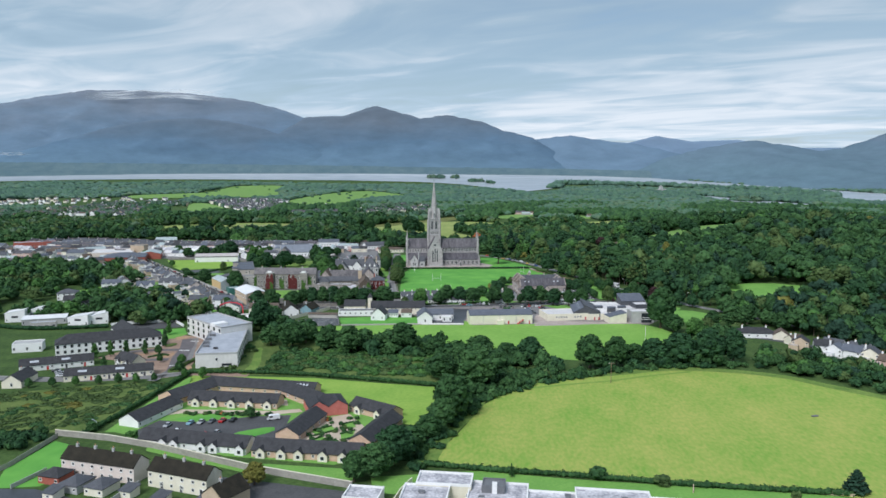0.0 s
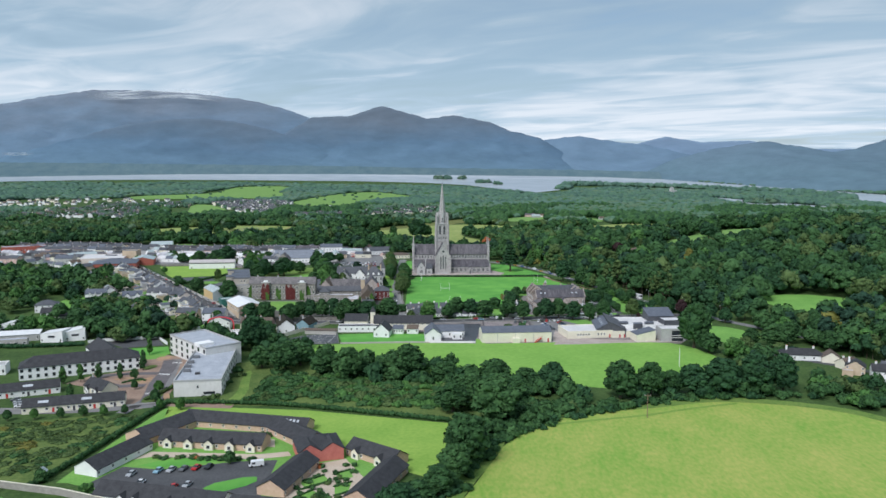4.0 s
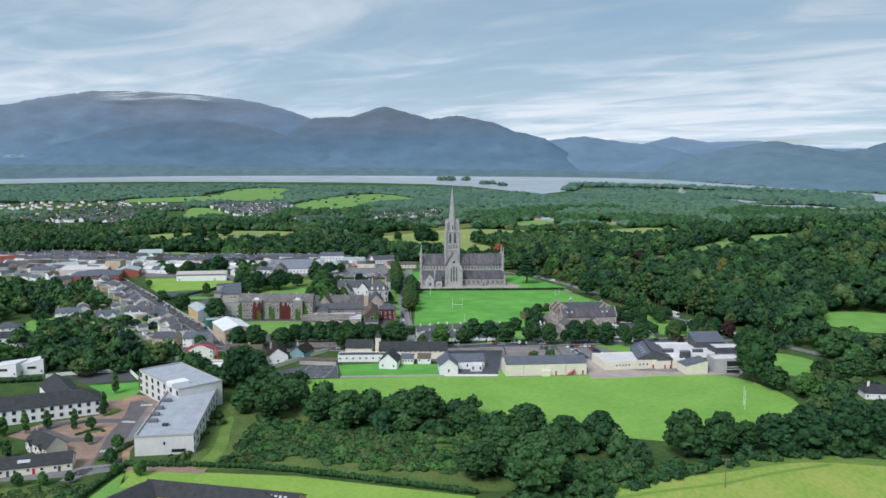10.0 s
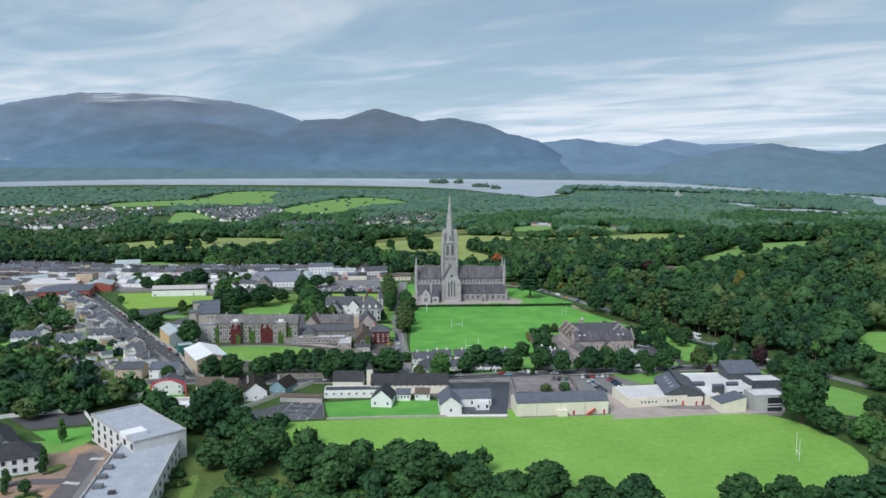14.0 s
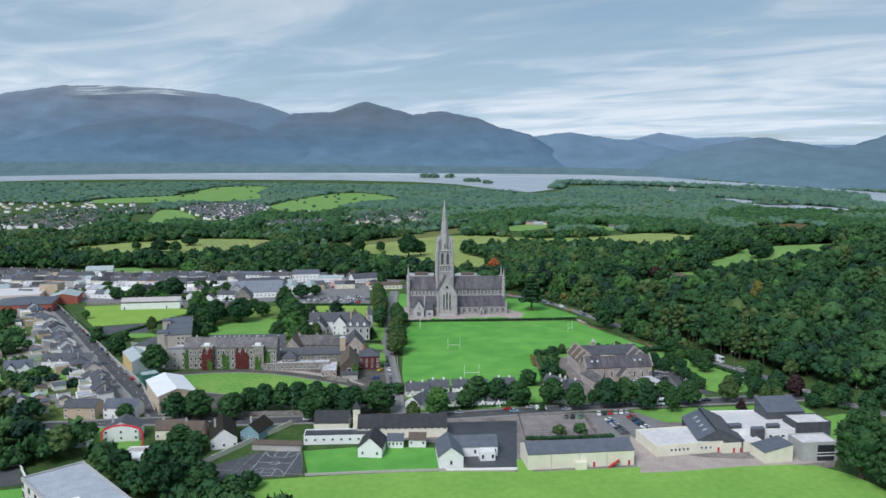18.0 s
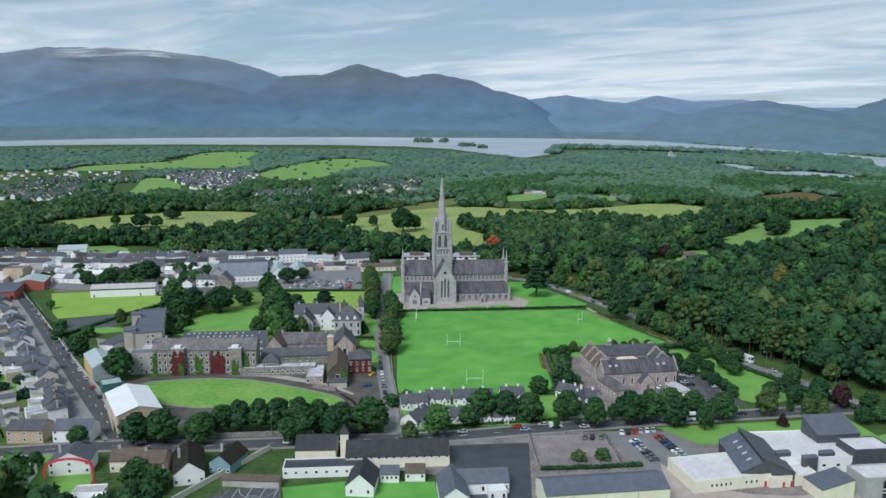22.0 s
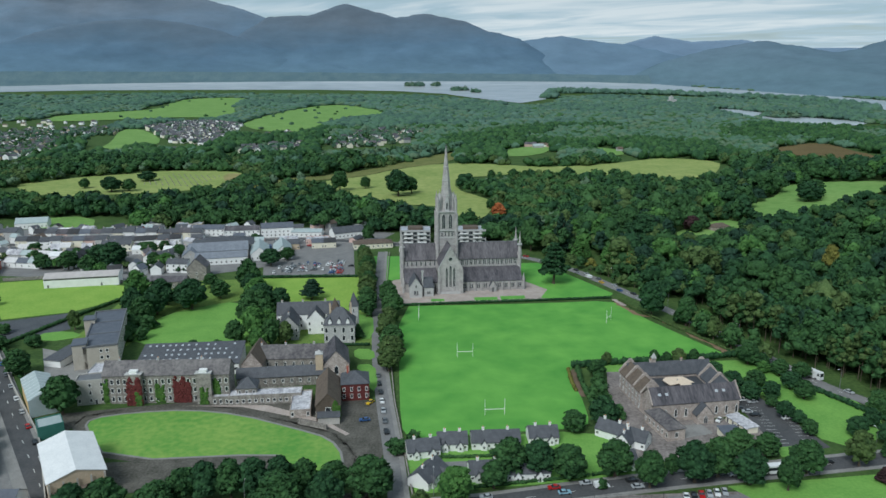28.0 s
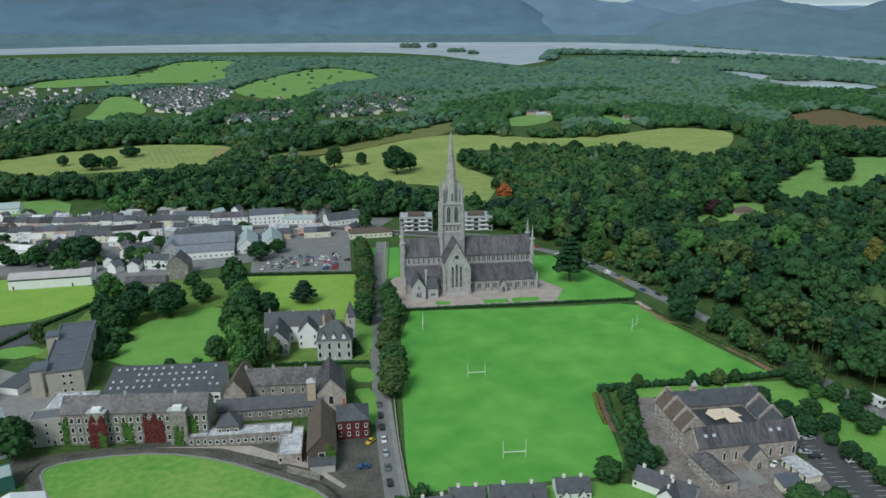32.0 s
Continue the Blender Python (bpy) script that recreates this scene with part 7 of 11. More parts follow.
# ---- terraces at the near edge ----
def terrace(x, y, turn, w, d, homes, wall, label):
    r = building("terraced_house", label, "houses", x, y, turn, w, d, 5.6, "gable", 2.9, wall, "mossy_tile", wins=[win_block(homes * 2, 2, ww=1.1, wh=1.1, z0=1.5, dz=2.6), win_block(homes * 2, 2, "b", ww=1.1, wh=1.1, z0=1.5, dz=2.6)], chimneys=[(-w / 2 + w * (i + 0.5) / homes, 0) for i in range(homes)], doors=[("f", -w / 2 + w * (i + 0.72) / homes, "door_dark") for i in range(homes)])
    return r


terrace(-95, -562, -16, 29, 7.6, 4, "pale_pink_render", "pale pink and cream terrace with a blackened tiled roof")
terrace(-65, -571, -20, 23, 7.6, 3, "cream_render", "cream terrace with a mossy brown tiled roof")
building("house_extension", "red-walled extension with a black tile roof", "house", -109, -567, -14, 8, 7, 2.6, "hip", 1.9, "red_brick", "black_tile", wins=[win_block(2, 1, z0=1.5, wh=1.0)])
building("house_extension", "grey extension with a slate hip roof", "house", -99, -573, -16, 7, 8, 2.6, "hip", 2.0, "grey_render", "slate", wins=[win_block(2, 1, z0=1.5, wh=1.0)])
building("house_extension", "grey extension with a slate hip roof", "house", -90, -575, -16, 7, 8, 2.6, "hip", 2.0, "cream_render", "slate", wins=[win_block(2, 1, z0=1.5, wh=1.0)])
for x, y in ((-103, -580), (-68, -583), (-54, -586), (-80, -578)):
    building("garden_shed", "small cream back garden shed under slate", "shed", x, y, -17, 4.2, 4.5, 2.4, "mono", 0.7, "cream_render", "slate", wins=[win_block(1, 1, z0=1.4, wh=0.9)], group="sheds behind the terraces")
building("corner_house", "cream gabled house with a brown roof", "house", -48, -583, -30, 9, 11, 4.4, "gable", 3.4, "tan_render", "mossy_tile", "y", wins=[win_block(2, 1, z0=1.8)], chimneys=[(0, -2)])
wall_run("wall", "grey garden wall between the terraces", [(-80, -570), (-84, -586)], 1.8, 0.25, "grey_render")
wall_run("wall", "grey garden wall behind the terrace", [(-116, -560), (-120, -574)], 1.5, 0.25, "grey_render")

# white flat-roofed school at the near edge
def flat_block(name, label, x, y, turn, w, d, h, wall, wins):
    """A flat-roofed block with a stained roof sunk behind a pale parapet."""
    r = building(name, label, "school", x, y, turn, w, d, h, "flat", 0, wall, "stained_roof", wins=wins)
    rim = Shape()
    a, b = w / 2 + 0.08, d / 2 + 0.08
    for x0, y0, x1, y1 in ((-a, -b, a, -b + 0.4), (-a, b - 0.4, a, b), (-a, -b + 0.4, -a + 0.4, b - 0.4), (a - 0.4, -b + 0.4, a, b - 0.4)):
        rim.box(x0, y0, h - 0.2, x1, y1, h + 0.62)
    part("parapet", rim, "white_render", r, "pale roof parapet")
    return r


flat_block("classroom_block", "small white block with a grey flat roof", -6, -582, -8, 11, 9, 3.4, "white_render", [win_block(5, 1, z0=1.9, wh=1.0)])
flat_block("primary_school", "cream school block with stained flat roof", 13, -587, -6, 14, 13, 5.4, "cream_render", [win_block(5, 1, z0=2.8, wh=1.7, ww=1.0), win_block(3, 1, "l", z0=2.8, wh=1.6)])
flat_block("primary_school", "raised cream school hall with stained roof", 19, -577, -6, 17, 9, 6.0, "cream_render", [win_block(3, 1, z0=2.8, wh=1.6)])
flat_block("primary_school", "cream school block with a mottled flat roof", 35, -585, -7, 18, 17, 4.6, "cream_render", [win_block(5, 1, z0=2.4, wh=1.5)])
flat_block("primary_school", "low cream link of the school", 51, -589, -7, 15, 14, 4.2, "cream_render", [win_block(4, 1, z0=2.2, wh=1.5)])
flat_block("primary_school", "long cream school block with stained roof", 69, -589, -7, 22, 13, 5.2, "cream_render", [win_block(6, 1, z0=2.6, wh=1.5)])
flat_block("primary_school", "low cream school end block", 85, -593, -7, 11, 13, 4.4, "cream_render", [win_block(3, 1, z0=2.2, wh=1.5)])
ch_ = building("boiler_stack", "white boiler chimney in a dark roof box", "chimney", 34, -581, -7, 7, 6, 6.6, "flat", 0, "lead", "lead")
part("flue", Shape().box(-0.3, -3.3, 4, 1.2, -2.0, 8.0), "white_render", ch_)
for x, y, hh, mt in ((30, -588, 1.0, "white_render"), (56, -586, 0.8, "metal_grey"), (72, -590, 0.9, "white_render"), (12, -586, 0.7, "metal_grey")):
    z = 5.4 if x in (72, 12) else 4.5
    bx = thing("roof_vent", "small pale vent box on a flat roof", "vent", x, y, -7, z=z, group="roof vents of the school")
    part("case", Shape().box(-0.8, -0.6, 0, 0.8, 0.6, hh), mt, bx)
    part("cap", Shape().box(-0.95, -0.75, hh, 0.95, 0.75, hh + 0.15), "lead", bx)
for x, y, m_ in ((8, -595, "car_blue"), (11, -595.5, "car_yellow"), (13.5, -596, "car_yellow")):
    b_ = thing("wheelie_bin", "coloured wheeled bin beside the school wall", "bin", x, y, -6, group="bins beside the school")
    part("body", Shape().loft([[(-0.5, -0.4, 0.1), (0.5, -0.4, 0.1), (0.5, 0.4, 0.1), (-0.5, 0.4, 0.1)], [(-0.65, -0.5, 1.2), (0.65, -0.5, 1.2), (0.65, 0.5, 1.2), (-0.65, 0.5, 1.2)]]), m_, b_)
    part("lid", Shape().box(-0.7, -0.55, 1.2, 0.7, 0.55, 1.32), m_, b_)
wall_run("wall", "cream garden wall beside the school", [(2, -588), (5, -574), (8, -566)], 1.8, 0.3, "cream_render")

# ---- apartments and offices ----
ap = building("apartment_block", "three-storey white concrete apartment block with a felt roof", "apartments", -105.2, -398.5, 10.1, 21, 58, 7.0, "flat", 0, "weathered_white", "flat_felt", wins=[win_block(1, 1, ww=5.0, wh=1.1, z0=1.5, shift=5, frame="frame_dark"), win_block(1, 1, ww=1.0, wh=1.6, z0=4.4), win_block(9, 2, "r", ww=1.8, wh=1.5, z0=1.9, dz=3.2, frame="frame_dark"), win_block(9, 2, "l", ww=1.8, wh=1.5, z0=1.9, dz=3.2, frame="frame_dark")])
parapet = Shape()
for x0, y0, x1, y1 in ((-10.6, -29.1, 10.6, -28.6), (-10.6, 28.6, 10.6, 29.1), (-10.6, -28.6, -10.1, 28.6), (10.1, -28.6, 10.6, 28.6)):
    parapet.box(x0, y0, 6.9, x1, y1, 7.75)
part("parapet", parapet, "grey_render", ap)
for i, (x, y) in enumerate(((-7.5, -12), (-8.5, -4), (-8.5, 4), (-7.5, 14))):
    part("roof_unit", Shape().box(x - 1.6, y - 1.0, 7.1, x + 1.6, y + 1.0, 8.3), "lead", ap)
part("roof_unit", Shape().box(-3, -18, 7.1, -0.8, -16.4, 8.0), "frame_dark", ap)
building("apartment_block", "taller white apartment block with tiers of windows", "apartments", -120, -358.5, -45.4, 43, 20, 10.4, "flat", 0, "weathered_white", "flat_felt", wins=[win_block(7, 3, ww=2.1, wh=2.0, z0=2.2, dz=3.3, frame="frame_dark"), win_block(4, 3, "l", ww=2.1, wh=2.0, z0=2.2, dz=3.3)])
part("stair_head", Shape().box(9, -10.2, 10.2, 15, -2, 11.8), "white_render", bpy.data.objects["apartment_block.001"])
parapet = Shape()
for x0, y0, x1, y1 in ((-21.6, -10.1, 21.6, -9.6), (-21.6, 9.6, 21.6, 10.1), (-21.6, -9.6, -21.1, 9.6), (21.1, -9.6, 21.6, 9.6)):
    parapet.box(x0, y0, 10.3, x1, y1, 11.1)
part("parapet", parapet, "grey_render", bpy.data.objects["apartment_block.001"])
building("office_block", "long white two-storey offices with a black roof", "offices", -172.9, -388.7, 27, 54.5, 12.5, 6.0, "hip", 4.4, "white_render", "black_tile", wins=[win_block(16, 2, ww=1.4, wh=1.5, z0=1.9, dz=3.0, frame="frame_dark"), win_block(2, 2, "l", z0=1.9, dz=3.0)])
building("office_block", "dark-roofed rear wing of the offices", "offices", -172, -364, -50, 30, 13, 5.0, "gable", 4.2, "white_render", "black_tile")
building("office_annex", "low white flat-roofed annex", "offices", -216, -394, 18, 15, 9, 4.6, "flat", 0, "white_render", "grey_render", wins=[win_block(3, 1, z0=2)])
for args in ((-182, -428, 26, 34, 8, "white_render", 4), (-147, -445, 19, 40, 8, "cream_render", 5)):
    x, y, a, w, d, wl, n = args
    r = building("crescent_cottage", "row of cream cottages with black tile roofs", "cottages", x, y, a, w, d, 3.0, "gable", 2.6, wl, "black_tile", wins=[win_block(n * 2, 1, ww=1.2, wh=1.2, z0=1.7), win_block(n, 1, "b", z0=1.7, wh=1.1)], doors=[("f", -w / 2 + w * (i + 0.5) / n, "door_red" if i % 2 else "door_dark") for i in range(n)])
    skylights(r, [(-w * 0.3, -2.4, 4.4, 0), (w * 0.12, -2.4, 4.4, 0)], 4.0, 1.4, 30)
building("crescent_cottage", "cream gabled cottage at the crescent corner", "cottages", -184, -458, 4, 9, 16, 3.2, "gable", 3.0, "cream_render", "black_tile", "y", wins=[win_block(1, 1, z0=1.7)], chimneys=[(0, 2)])
sq = building("crescent_cottage", "dark-roofed cottage with white dormers in the square", "cottages", -146, -424, -34, 15, 8, 3.4, "gable", 3.2, "cream_render", "black_tile", wins=[win_block(3, 1, z0=1.8)], chimneys=[(-6, 0)])
for x in (-3.6, 3.6):
    gablet(sq, x, -4, 2.2, 0.9, 2.6, 1.6, "white_render", "black_tile", win=(0.9, 1.1))
zebra = thing("road_marking", "white crossing bars in the brick square", "road marking", 0, 0, 0, 0)
for x0, y0, x1, y1 in ((-125.6, -424.5, -118.4, -423), (-132.4, -391.6, -126.4, -392.6)):
    for k in range(7):
        x, y = x0 + (x1 - x0) * (k + 0.3) / 7, y0 + (y1 - y0) * k / 7
        part("bar", Shape().box(x, y - 1.1, 0.13, x + 0.5, y + 1.1, 0.145), "line_paint", zebra)

# modern white houses
for x, y, a, w, d, h, rh, wl in ((-269, -314, 15, 12, 11, 6.0, 2.0, "white_render"), (-262, -304, 15, 11, 11, 6.0, 2.0, "white_render"), (-222, -322, 2, 13, 11, 5.0, 1.8, "white_render"), (-212, -317, 18, 11, 11, 5.4, 2.0, "white_render")):
    building("modern_house", "modern white house with a slanting white roof", "house", x, y, a, w, d, h, "mono_x", rh, wl, "white_sheet", over=0.1, wins=[win_block(1, 1, ww=4.0, wh=1.1, z0=3.6, frame="frame_dark"), win_block(2, 1, z0=1.5, wh=1.2)], group="modern white houses")
building("modern_house", "long low white link with a sheet roof", "house", -246, -322, 20, 26, 9, 4.0, "mono", 0.8, "grey_render", "white_sheet", wins=[win_block(4, 1, z0=2)])
building("modern_house", "grey-clad low front block", "house", -240, -335, 22, 15, 6, 3.6, "flat", 0, "concrete", "flat_felt", wins=[win_block(4, 1, z0=1.8, ww=2.0, wh=1.2)])
building("villa", "white villa with a slate roof among trees", "house", -277, -232, 18, 14, 11, 5.2, "hip", 3.0, "white_render", "slate", wins=[win_block(4, 2, z0=1.7, dz=2.7, wh=1.2)])
building("villa", "white villa with dark tile roof", "house", -262, -250, 16, 16, 9, 3.4, "gable", 2.8, "white_render", "black_tile", wins=[win_block(4, 1, z0=1.7)])
building("villa", "white villa with dark tile roof", "house", -250, -262, 10, 12, 9, 3.4, "gable", 2.8, "white_render", "black_tile", wins=[win_block(4, 1, z0=1.7)])

# ---- houses along the front road ----
for x, y, a, w, d, h, rf, rh, wl, cv_, ax, lb in (
    (-166, -257, 0, 14.3, 9, 5.6, "gable", 2.6, "tan_render", "slate", "x", "tan two-storey house with a slate roof"),
    (-148, -256, 0, 15.0, 9, 5.2, "gable", 2.8, "white_render", "blue_slate", "x", "pale blue-white pair of houses with slate roofs"),
    (-136, -284, 9, 14.0, 10, 5.2, "gable", 3.4, "white_render", "slate", "y", "white gabled house with a slate roof"),
    (-116, -282, 4, 12.0, 9, 4.4, "gable", 2.8, "cream_render", "brown_tile", "x", "cream house with a brown roof"),
    (-106, -285, 2, 9.5, 10, 5.0, "gable", 2.6, "pink_render", "brown_tile", "x", "pink house with a brown roof"),
    (-93, -287, 18, 10.5, 20, 4.4, "gable", 4.0, "white_render", "mossy_tile", "y", "white cottage with a long brown roof"),
    (-80, -282, -14, 8.5, 13, 4.0, "gable", 3.2, "blue_render", "mossy_tile", "y", "blue-walled house with a brown roof"),
    (-152, -292, 8, 10.0, 8, 3.4, "gable", 2.4, "white_render", "grey_sheet", "x", "white bungalow behind trees"),
    (-118, -311, 10, 9.0, 7, 2.8, "flat", 0, "white_render", "white_sheet", "x", "white flat-roofed garden building"),
):
    building("house", lb, "house", x, y, a, w, d, h, rf, rh, wl, cv_, ax, wins=[win_block(3, 2 if h > 4.8 else 1, z0=1.6, dz=2.6, wh=1.2)], chimneys=[(-w * 0.3, 0)] if rf == "gable" else (), group="houses by the front road")
# cottages by the playing field
for x, y, a, w in ((-3, -217, 2, 11), (13, -216, 2, 18), (31, -213, 2, 11), (-14, -222, 12, 12), (8, -238, 3, 12), (22, -238, 3, 15), (-12, -240, 60, 13)):
    r = building("cottage", "white cottage with a slate roof and gabled porches", "house", x, y, a, w, 8, 3.0, "gable", 2.9, "white_render", "slate", wins=[win_block(4, 1, ww=1.0, wh=1.1, z0=1.6)], chimneys=[(-w * 0.25, 0), (w * 0.25, 0)], group="cottages by the playing field", chimney_mat="white_render")
    gablet(r, -w * 0.25, -4, 2.2, 0.9, 2.4, 1.5, "white_render", "slate", win=(0.9, 1.1))
    gablet(r, w * 0.25, -4, 2.2, 0.9, 2.4, 1.5, "white_render", "slate", win=(0.9, 1.1))
for x, y, a, w, d in ((58, -211, -40, 11, 7), (65, -217, -34, 10, 7.5), (61, -219, 52, 7, 6), (55, -233, 8, 11, 8)):
    building("cottage", "white cottage with a dark roof and white chimneys", "house", x, y, a, w, d, 3.2, "gable", 3.0, "white_render", "slate", wins=[win_block(2, 1, z0=1.6, wh=1.2), win_block(1, 1, "r", z0=1.6, wh=1.2)], chimneys=[(-w * 0.3, 0), (w * 0.25, 0)], group="cottages by the playing field", chimney_mat="white_render")
building("garden_shed", "little brown-roofed shed in a cottage garden", "shed", 57, -226, 8, 7, 3.5, 2.2, "mono", 0.5, "weathered_white", "brown_tile")
# bungalows beyond the hedgerow
building("bungalow", "white bungalow with a dark hip roof", "house", 207, -346, -6, 22, 10, 2.9, "hip", 3.0, "white_render", "black_tile", wins=[win_block(5, 1, z0=1.6, wh=1.2)], chimneys=[(-8, 0), (6, 0)], chimney_mat="white_render")
building("bungalow", "cream gabled bungalow wing", "house", 220, -352, 70, 9, 9, 2.9, "gable", 3.0, "cream_render", "brown_tile")
for i, (x, y, a, w, h, wl, cv_, ax) in enumerate(((222, -366, 20, 8, 3.0, "cream_render", "brown_tile", "x"), (221, -376, -30, 9, 4.4, "tan_render", "black_tile", "y"), (229, -386, -20, 10, 4.8, "white_render", "black_tile", "x"), (232, -394, -46, 9, 4.6, "white_render", "blue_slate", "y"), (239, -399, -50, 10, 4.8, "white_render", "blue_slate", "x"), (246, -404, -40, 9, 4.8, "cream_render", "slate", "y"), (250, -413, -52, 8, 3.0, "pink_render", "brown_tile", "x"), (257, -417, -50, 9, 4.6, "pink_render", "slate", "y"), (264, -425, -52, 10, 4.6, "white_render", "slate", "x"), (240, -376, -50, 11, 3.0, "white_render", "slate", "x"), (250, -386, -50, 11, 3.0, "cream_render", "slate", "x"))):
    building("house", f"{NAMES[wl]} house with a {NAMES[cv_]} roof on the wooded lane", "house", x, y, a, w, 8, h, "gable", 2.8, wl, cv_, ax, wins=[win_block(2, 2 if h > 4 else 1, z0=1.5, dz=2.4, wh=1.1), win_block(2, 2 if h > 4 else 1, "b", z0=1.5, dz=2.4, wh=1.1)], chimneys=[(-3, 0)], group="houses on the lane", chimney_mat="white_render")
    if i % 2:
        building("house_extension", "small flat-roofed porch of a lane house", "extension", x - 5.5, y - 3.5, a, 5, 4, 2.6, "flat", 0, wl, "stained_roof", group="porches on the lane")
# ---- the town ----
rt = random.Random(12)
COLOURS = ["white_render", "white_render", "cream_render", "white_render", "grey_render", "cream_render", "tan_render", "pink_render"]


def street_house(x, y, a, w, d, h, rh, wall, cover, label, group, chim=True, roof="gable", axis="x", rows=2):
    n = max(2, int(w / 3.6)) if h > 4.2 else 1
    rows = 2 if h > 4.9 else 1
    return building("town_house", label, "house", x, y, a, w, d, h, roof, rh, wall, cover, axis, wins=[("f", n, rows, 1.0, 1.3, 1.6, 2.7, "frame_white", False, None, 0.0, False)] + ([("l", 2, rows, 1.0, 1.3, 1.6, 2.7, "frame_white", False, None, 0.0, False)] if rt.random() < 0.1 else []), chimneys=[(-w * 0.4, 0)] if chim else (), group=group)




def row(p, q, n, off, d, group, hs=(5.2, 6.4), gap=0.0, turn_back=False, yard=False):
    (x0, y0), (x1, y1) = p, q
    L = math.hypot(x1 - x0, y1 - y0)
    a = math.degrees(math.atan2(y1 - y0, x1 - x0))
    for i in range(n):
        t = (i + 0.5) / n
        if rt.random() < gap:
            continue
        x = x0 + (x1 - x0) * t - (y1 - y0) / L * off
        y = y0 + (y1 - y0) * t + (x1 - x0) / L * off
        wl, cv_ = rt.choice(COLOURS[:6] if yard else COLOURS), rt.choice(["stained_roof", "grey_sheet", "blue_slate", "slate", "pale_roof", "white_sheet"] if yard else ["slate", "slate", "slate", "purple_slate", "black_tile", "blue_slate"])
        street_house(x, y, a + (180 if turn_back else 0), L / n - 0.1, d + rt.uniform(-0.8, 0.8), rt.uniform(*hs), rt.uniform(2.2, 3.0), wl, cv_, f"{NAMES[wl]} low back building with a {NAMES[cv_]} roof" if yard else f"{NAMES[wl]} two-storey terraced house with a {NAMES[cv_]} roof", group)


# terraces along the straight street, and their back yards
def mixed_street(p, q, off, seed, group):
    """Houses of all widths and heights behind uneven front gardens, with extensions behind them."""
    rs = random.Random(seed)
    (x0, y0), (x1, y1) = p, q
    L = math.hypot(x1 - x0, y1 - y0)
    ux, uy = (x1 - x0) / L, (y1 - y0) / L
    a = math.degrees(math.atan2(uy, ux))
    u = 0.0
    while u < L - 5:
        w = rs.uniform(5.6, 10.5)
        back, d, h = off + rs.uniform(-1.8, 2.2), rs.uniform(7.0, 9.5), rs.choice((3.2, 4.8, 5.2, 5.6, 5.9, 5.4))
        wl = rs.choice(("white_render", "white_render", "cream_render", "white_render", "tan_render", "white_render", "white_render", "pale_pink_render", "grey_render"))
        cv_ = rs.choice(("slate", "slate", "blue_slate", "black_tile", "slate"))
        gabled = rs.random() < 0.22
        x, y = x0 + ux * (u + w / 2) - uy * back, y0 + uy * (u + w / 2) + ux * back
        building("town_house", f"{NAMES[wl]} {'cottage' if h < 4 else 'two-storey house'} with a {NAMES[cv_]} roof on the street", "house", x, y, a, w - 0.1, d, h, "gable" if rs.random() < 0.8 else "hip", rs.uniform(2.0, 3.0), wl, cv_, "y" if gabled else "x", wins=[(side, max(2, int(w / 3.0)), 2 if h > 4.5 else 1, 1.1, 1.3, 1.6, 2.7, "frame_white", False, None, 0.0, False) for side in "fb"[: 1 + (rs.random() < 0.5)]], chimneys=[(-w * 0.4, 0)] if rs.random() < 0.75 else (), group=group)
        if rs.random() < 0.85:
            eb, ed, eh = back + d / 2 + 3.0 + rs.uniform(-0.4, 1.2), rs.uniform(4.5, 8.5), rs.uniform(2.5, 4.4)
            ew = w * rs.uniform(0.45, 0.9)
            k = rs.uniform(-0.5, 0.5) * (w - ew)
            cx, cy = x0 + ux * (u + w / 2 + k) - uy * eb, y0 + uy * (u + w / 2 + k) + ux * eb
            ec, kind = rs.choice((("stained_roof", "flat"), ("flat_felt", "flat"), ("grey_sheet", "mono"), ("slate", "gable"), ("stained_roof", "mono"), ("white_sheet", "flat")))
            building("house_extension", "low back extension of a house on the straight street", "extension", cx, cy, a, ew, ed, eh, kind, 0.0 if kind == "flat" else 1.6, rs.choice(("white_render", "cream_render", "grey_render", "tan_render")), ec, "y" if kind == "gable" else "x", over=0.1, group="back extensions on the straight street")
        u += w + (rs.uniform(1.0, 4.0) if rs.random() < 0.25 else 0.0)


mixed_street((-146, -226), (-318, 18), 20.0, 8, "terraces on the straight street")
# main street, both sides, and the rows behind it
row((-330, 104), (-262, 108), 8, 0, 9, "main street shops", (6.0, 7.2))
row((-258, 104), (-206, 112), 6, 0, 9, "main street shops", (6.0, 7.6))
row((-330, 132), (-196, 134), 15, 0, 9, "far side of the main street", (6.0, 7.6), gap=0.05)
row((-500, 118), (-345, 108), 15, 0, 10, "upper main street", (5.6, 7.4), gap=0.05)
row((-520, 148), (-345, 136), 16, 0, 10, "upper main street", (5.6, 7.4), gap=0.1)
row((-470, 82), (-360, 78), 9, 0, 9, "side street houses", (4.6, 6.4), gap=0.2)
row((-500, 176), (-380, 170), 9, 0, 9, "back street houses", (4.6, 6.0), gap=0.25)
row((-440, 52), (-352, 42), 7, 0, 9, "side street houses", (4.6, 6.4), gap=0.2)
row((-268, 84), (-262, 40), 4, 0, 7, "mews cottages", (4.0, 4.8))
row((-224, 84), (-206, 52), 4, 0, 7, "mews cottages", (4.0, 4.8))
row((-320, 72), (-276, 66), 4, 0, 8, "yard buildings", (3.0, 4.6), yard=True)
row((-310, 52), (-282, 46), 3, 0, 8, "yard buildings", (3.0, 4.6), yard=True)
row((-332, 94), (-206, 99), 16, 0, 7, "back extensions of the main street", (3.0, 4.4), gap=0.3, yard=True)
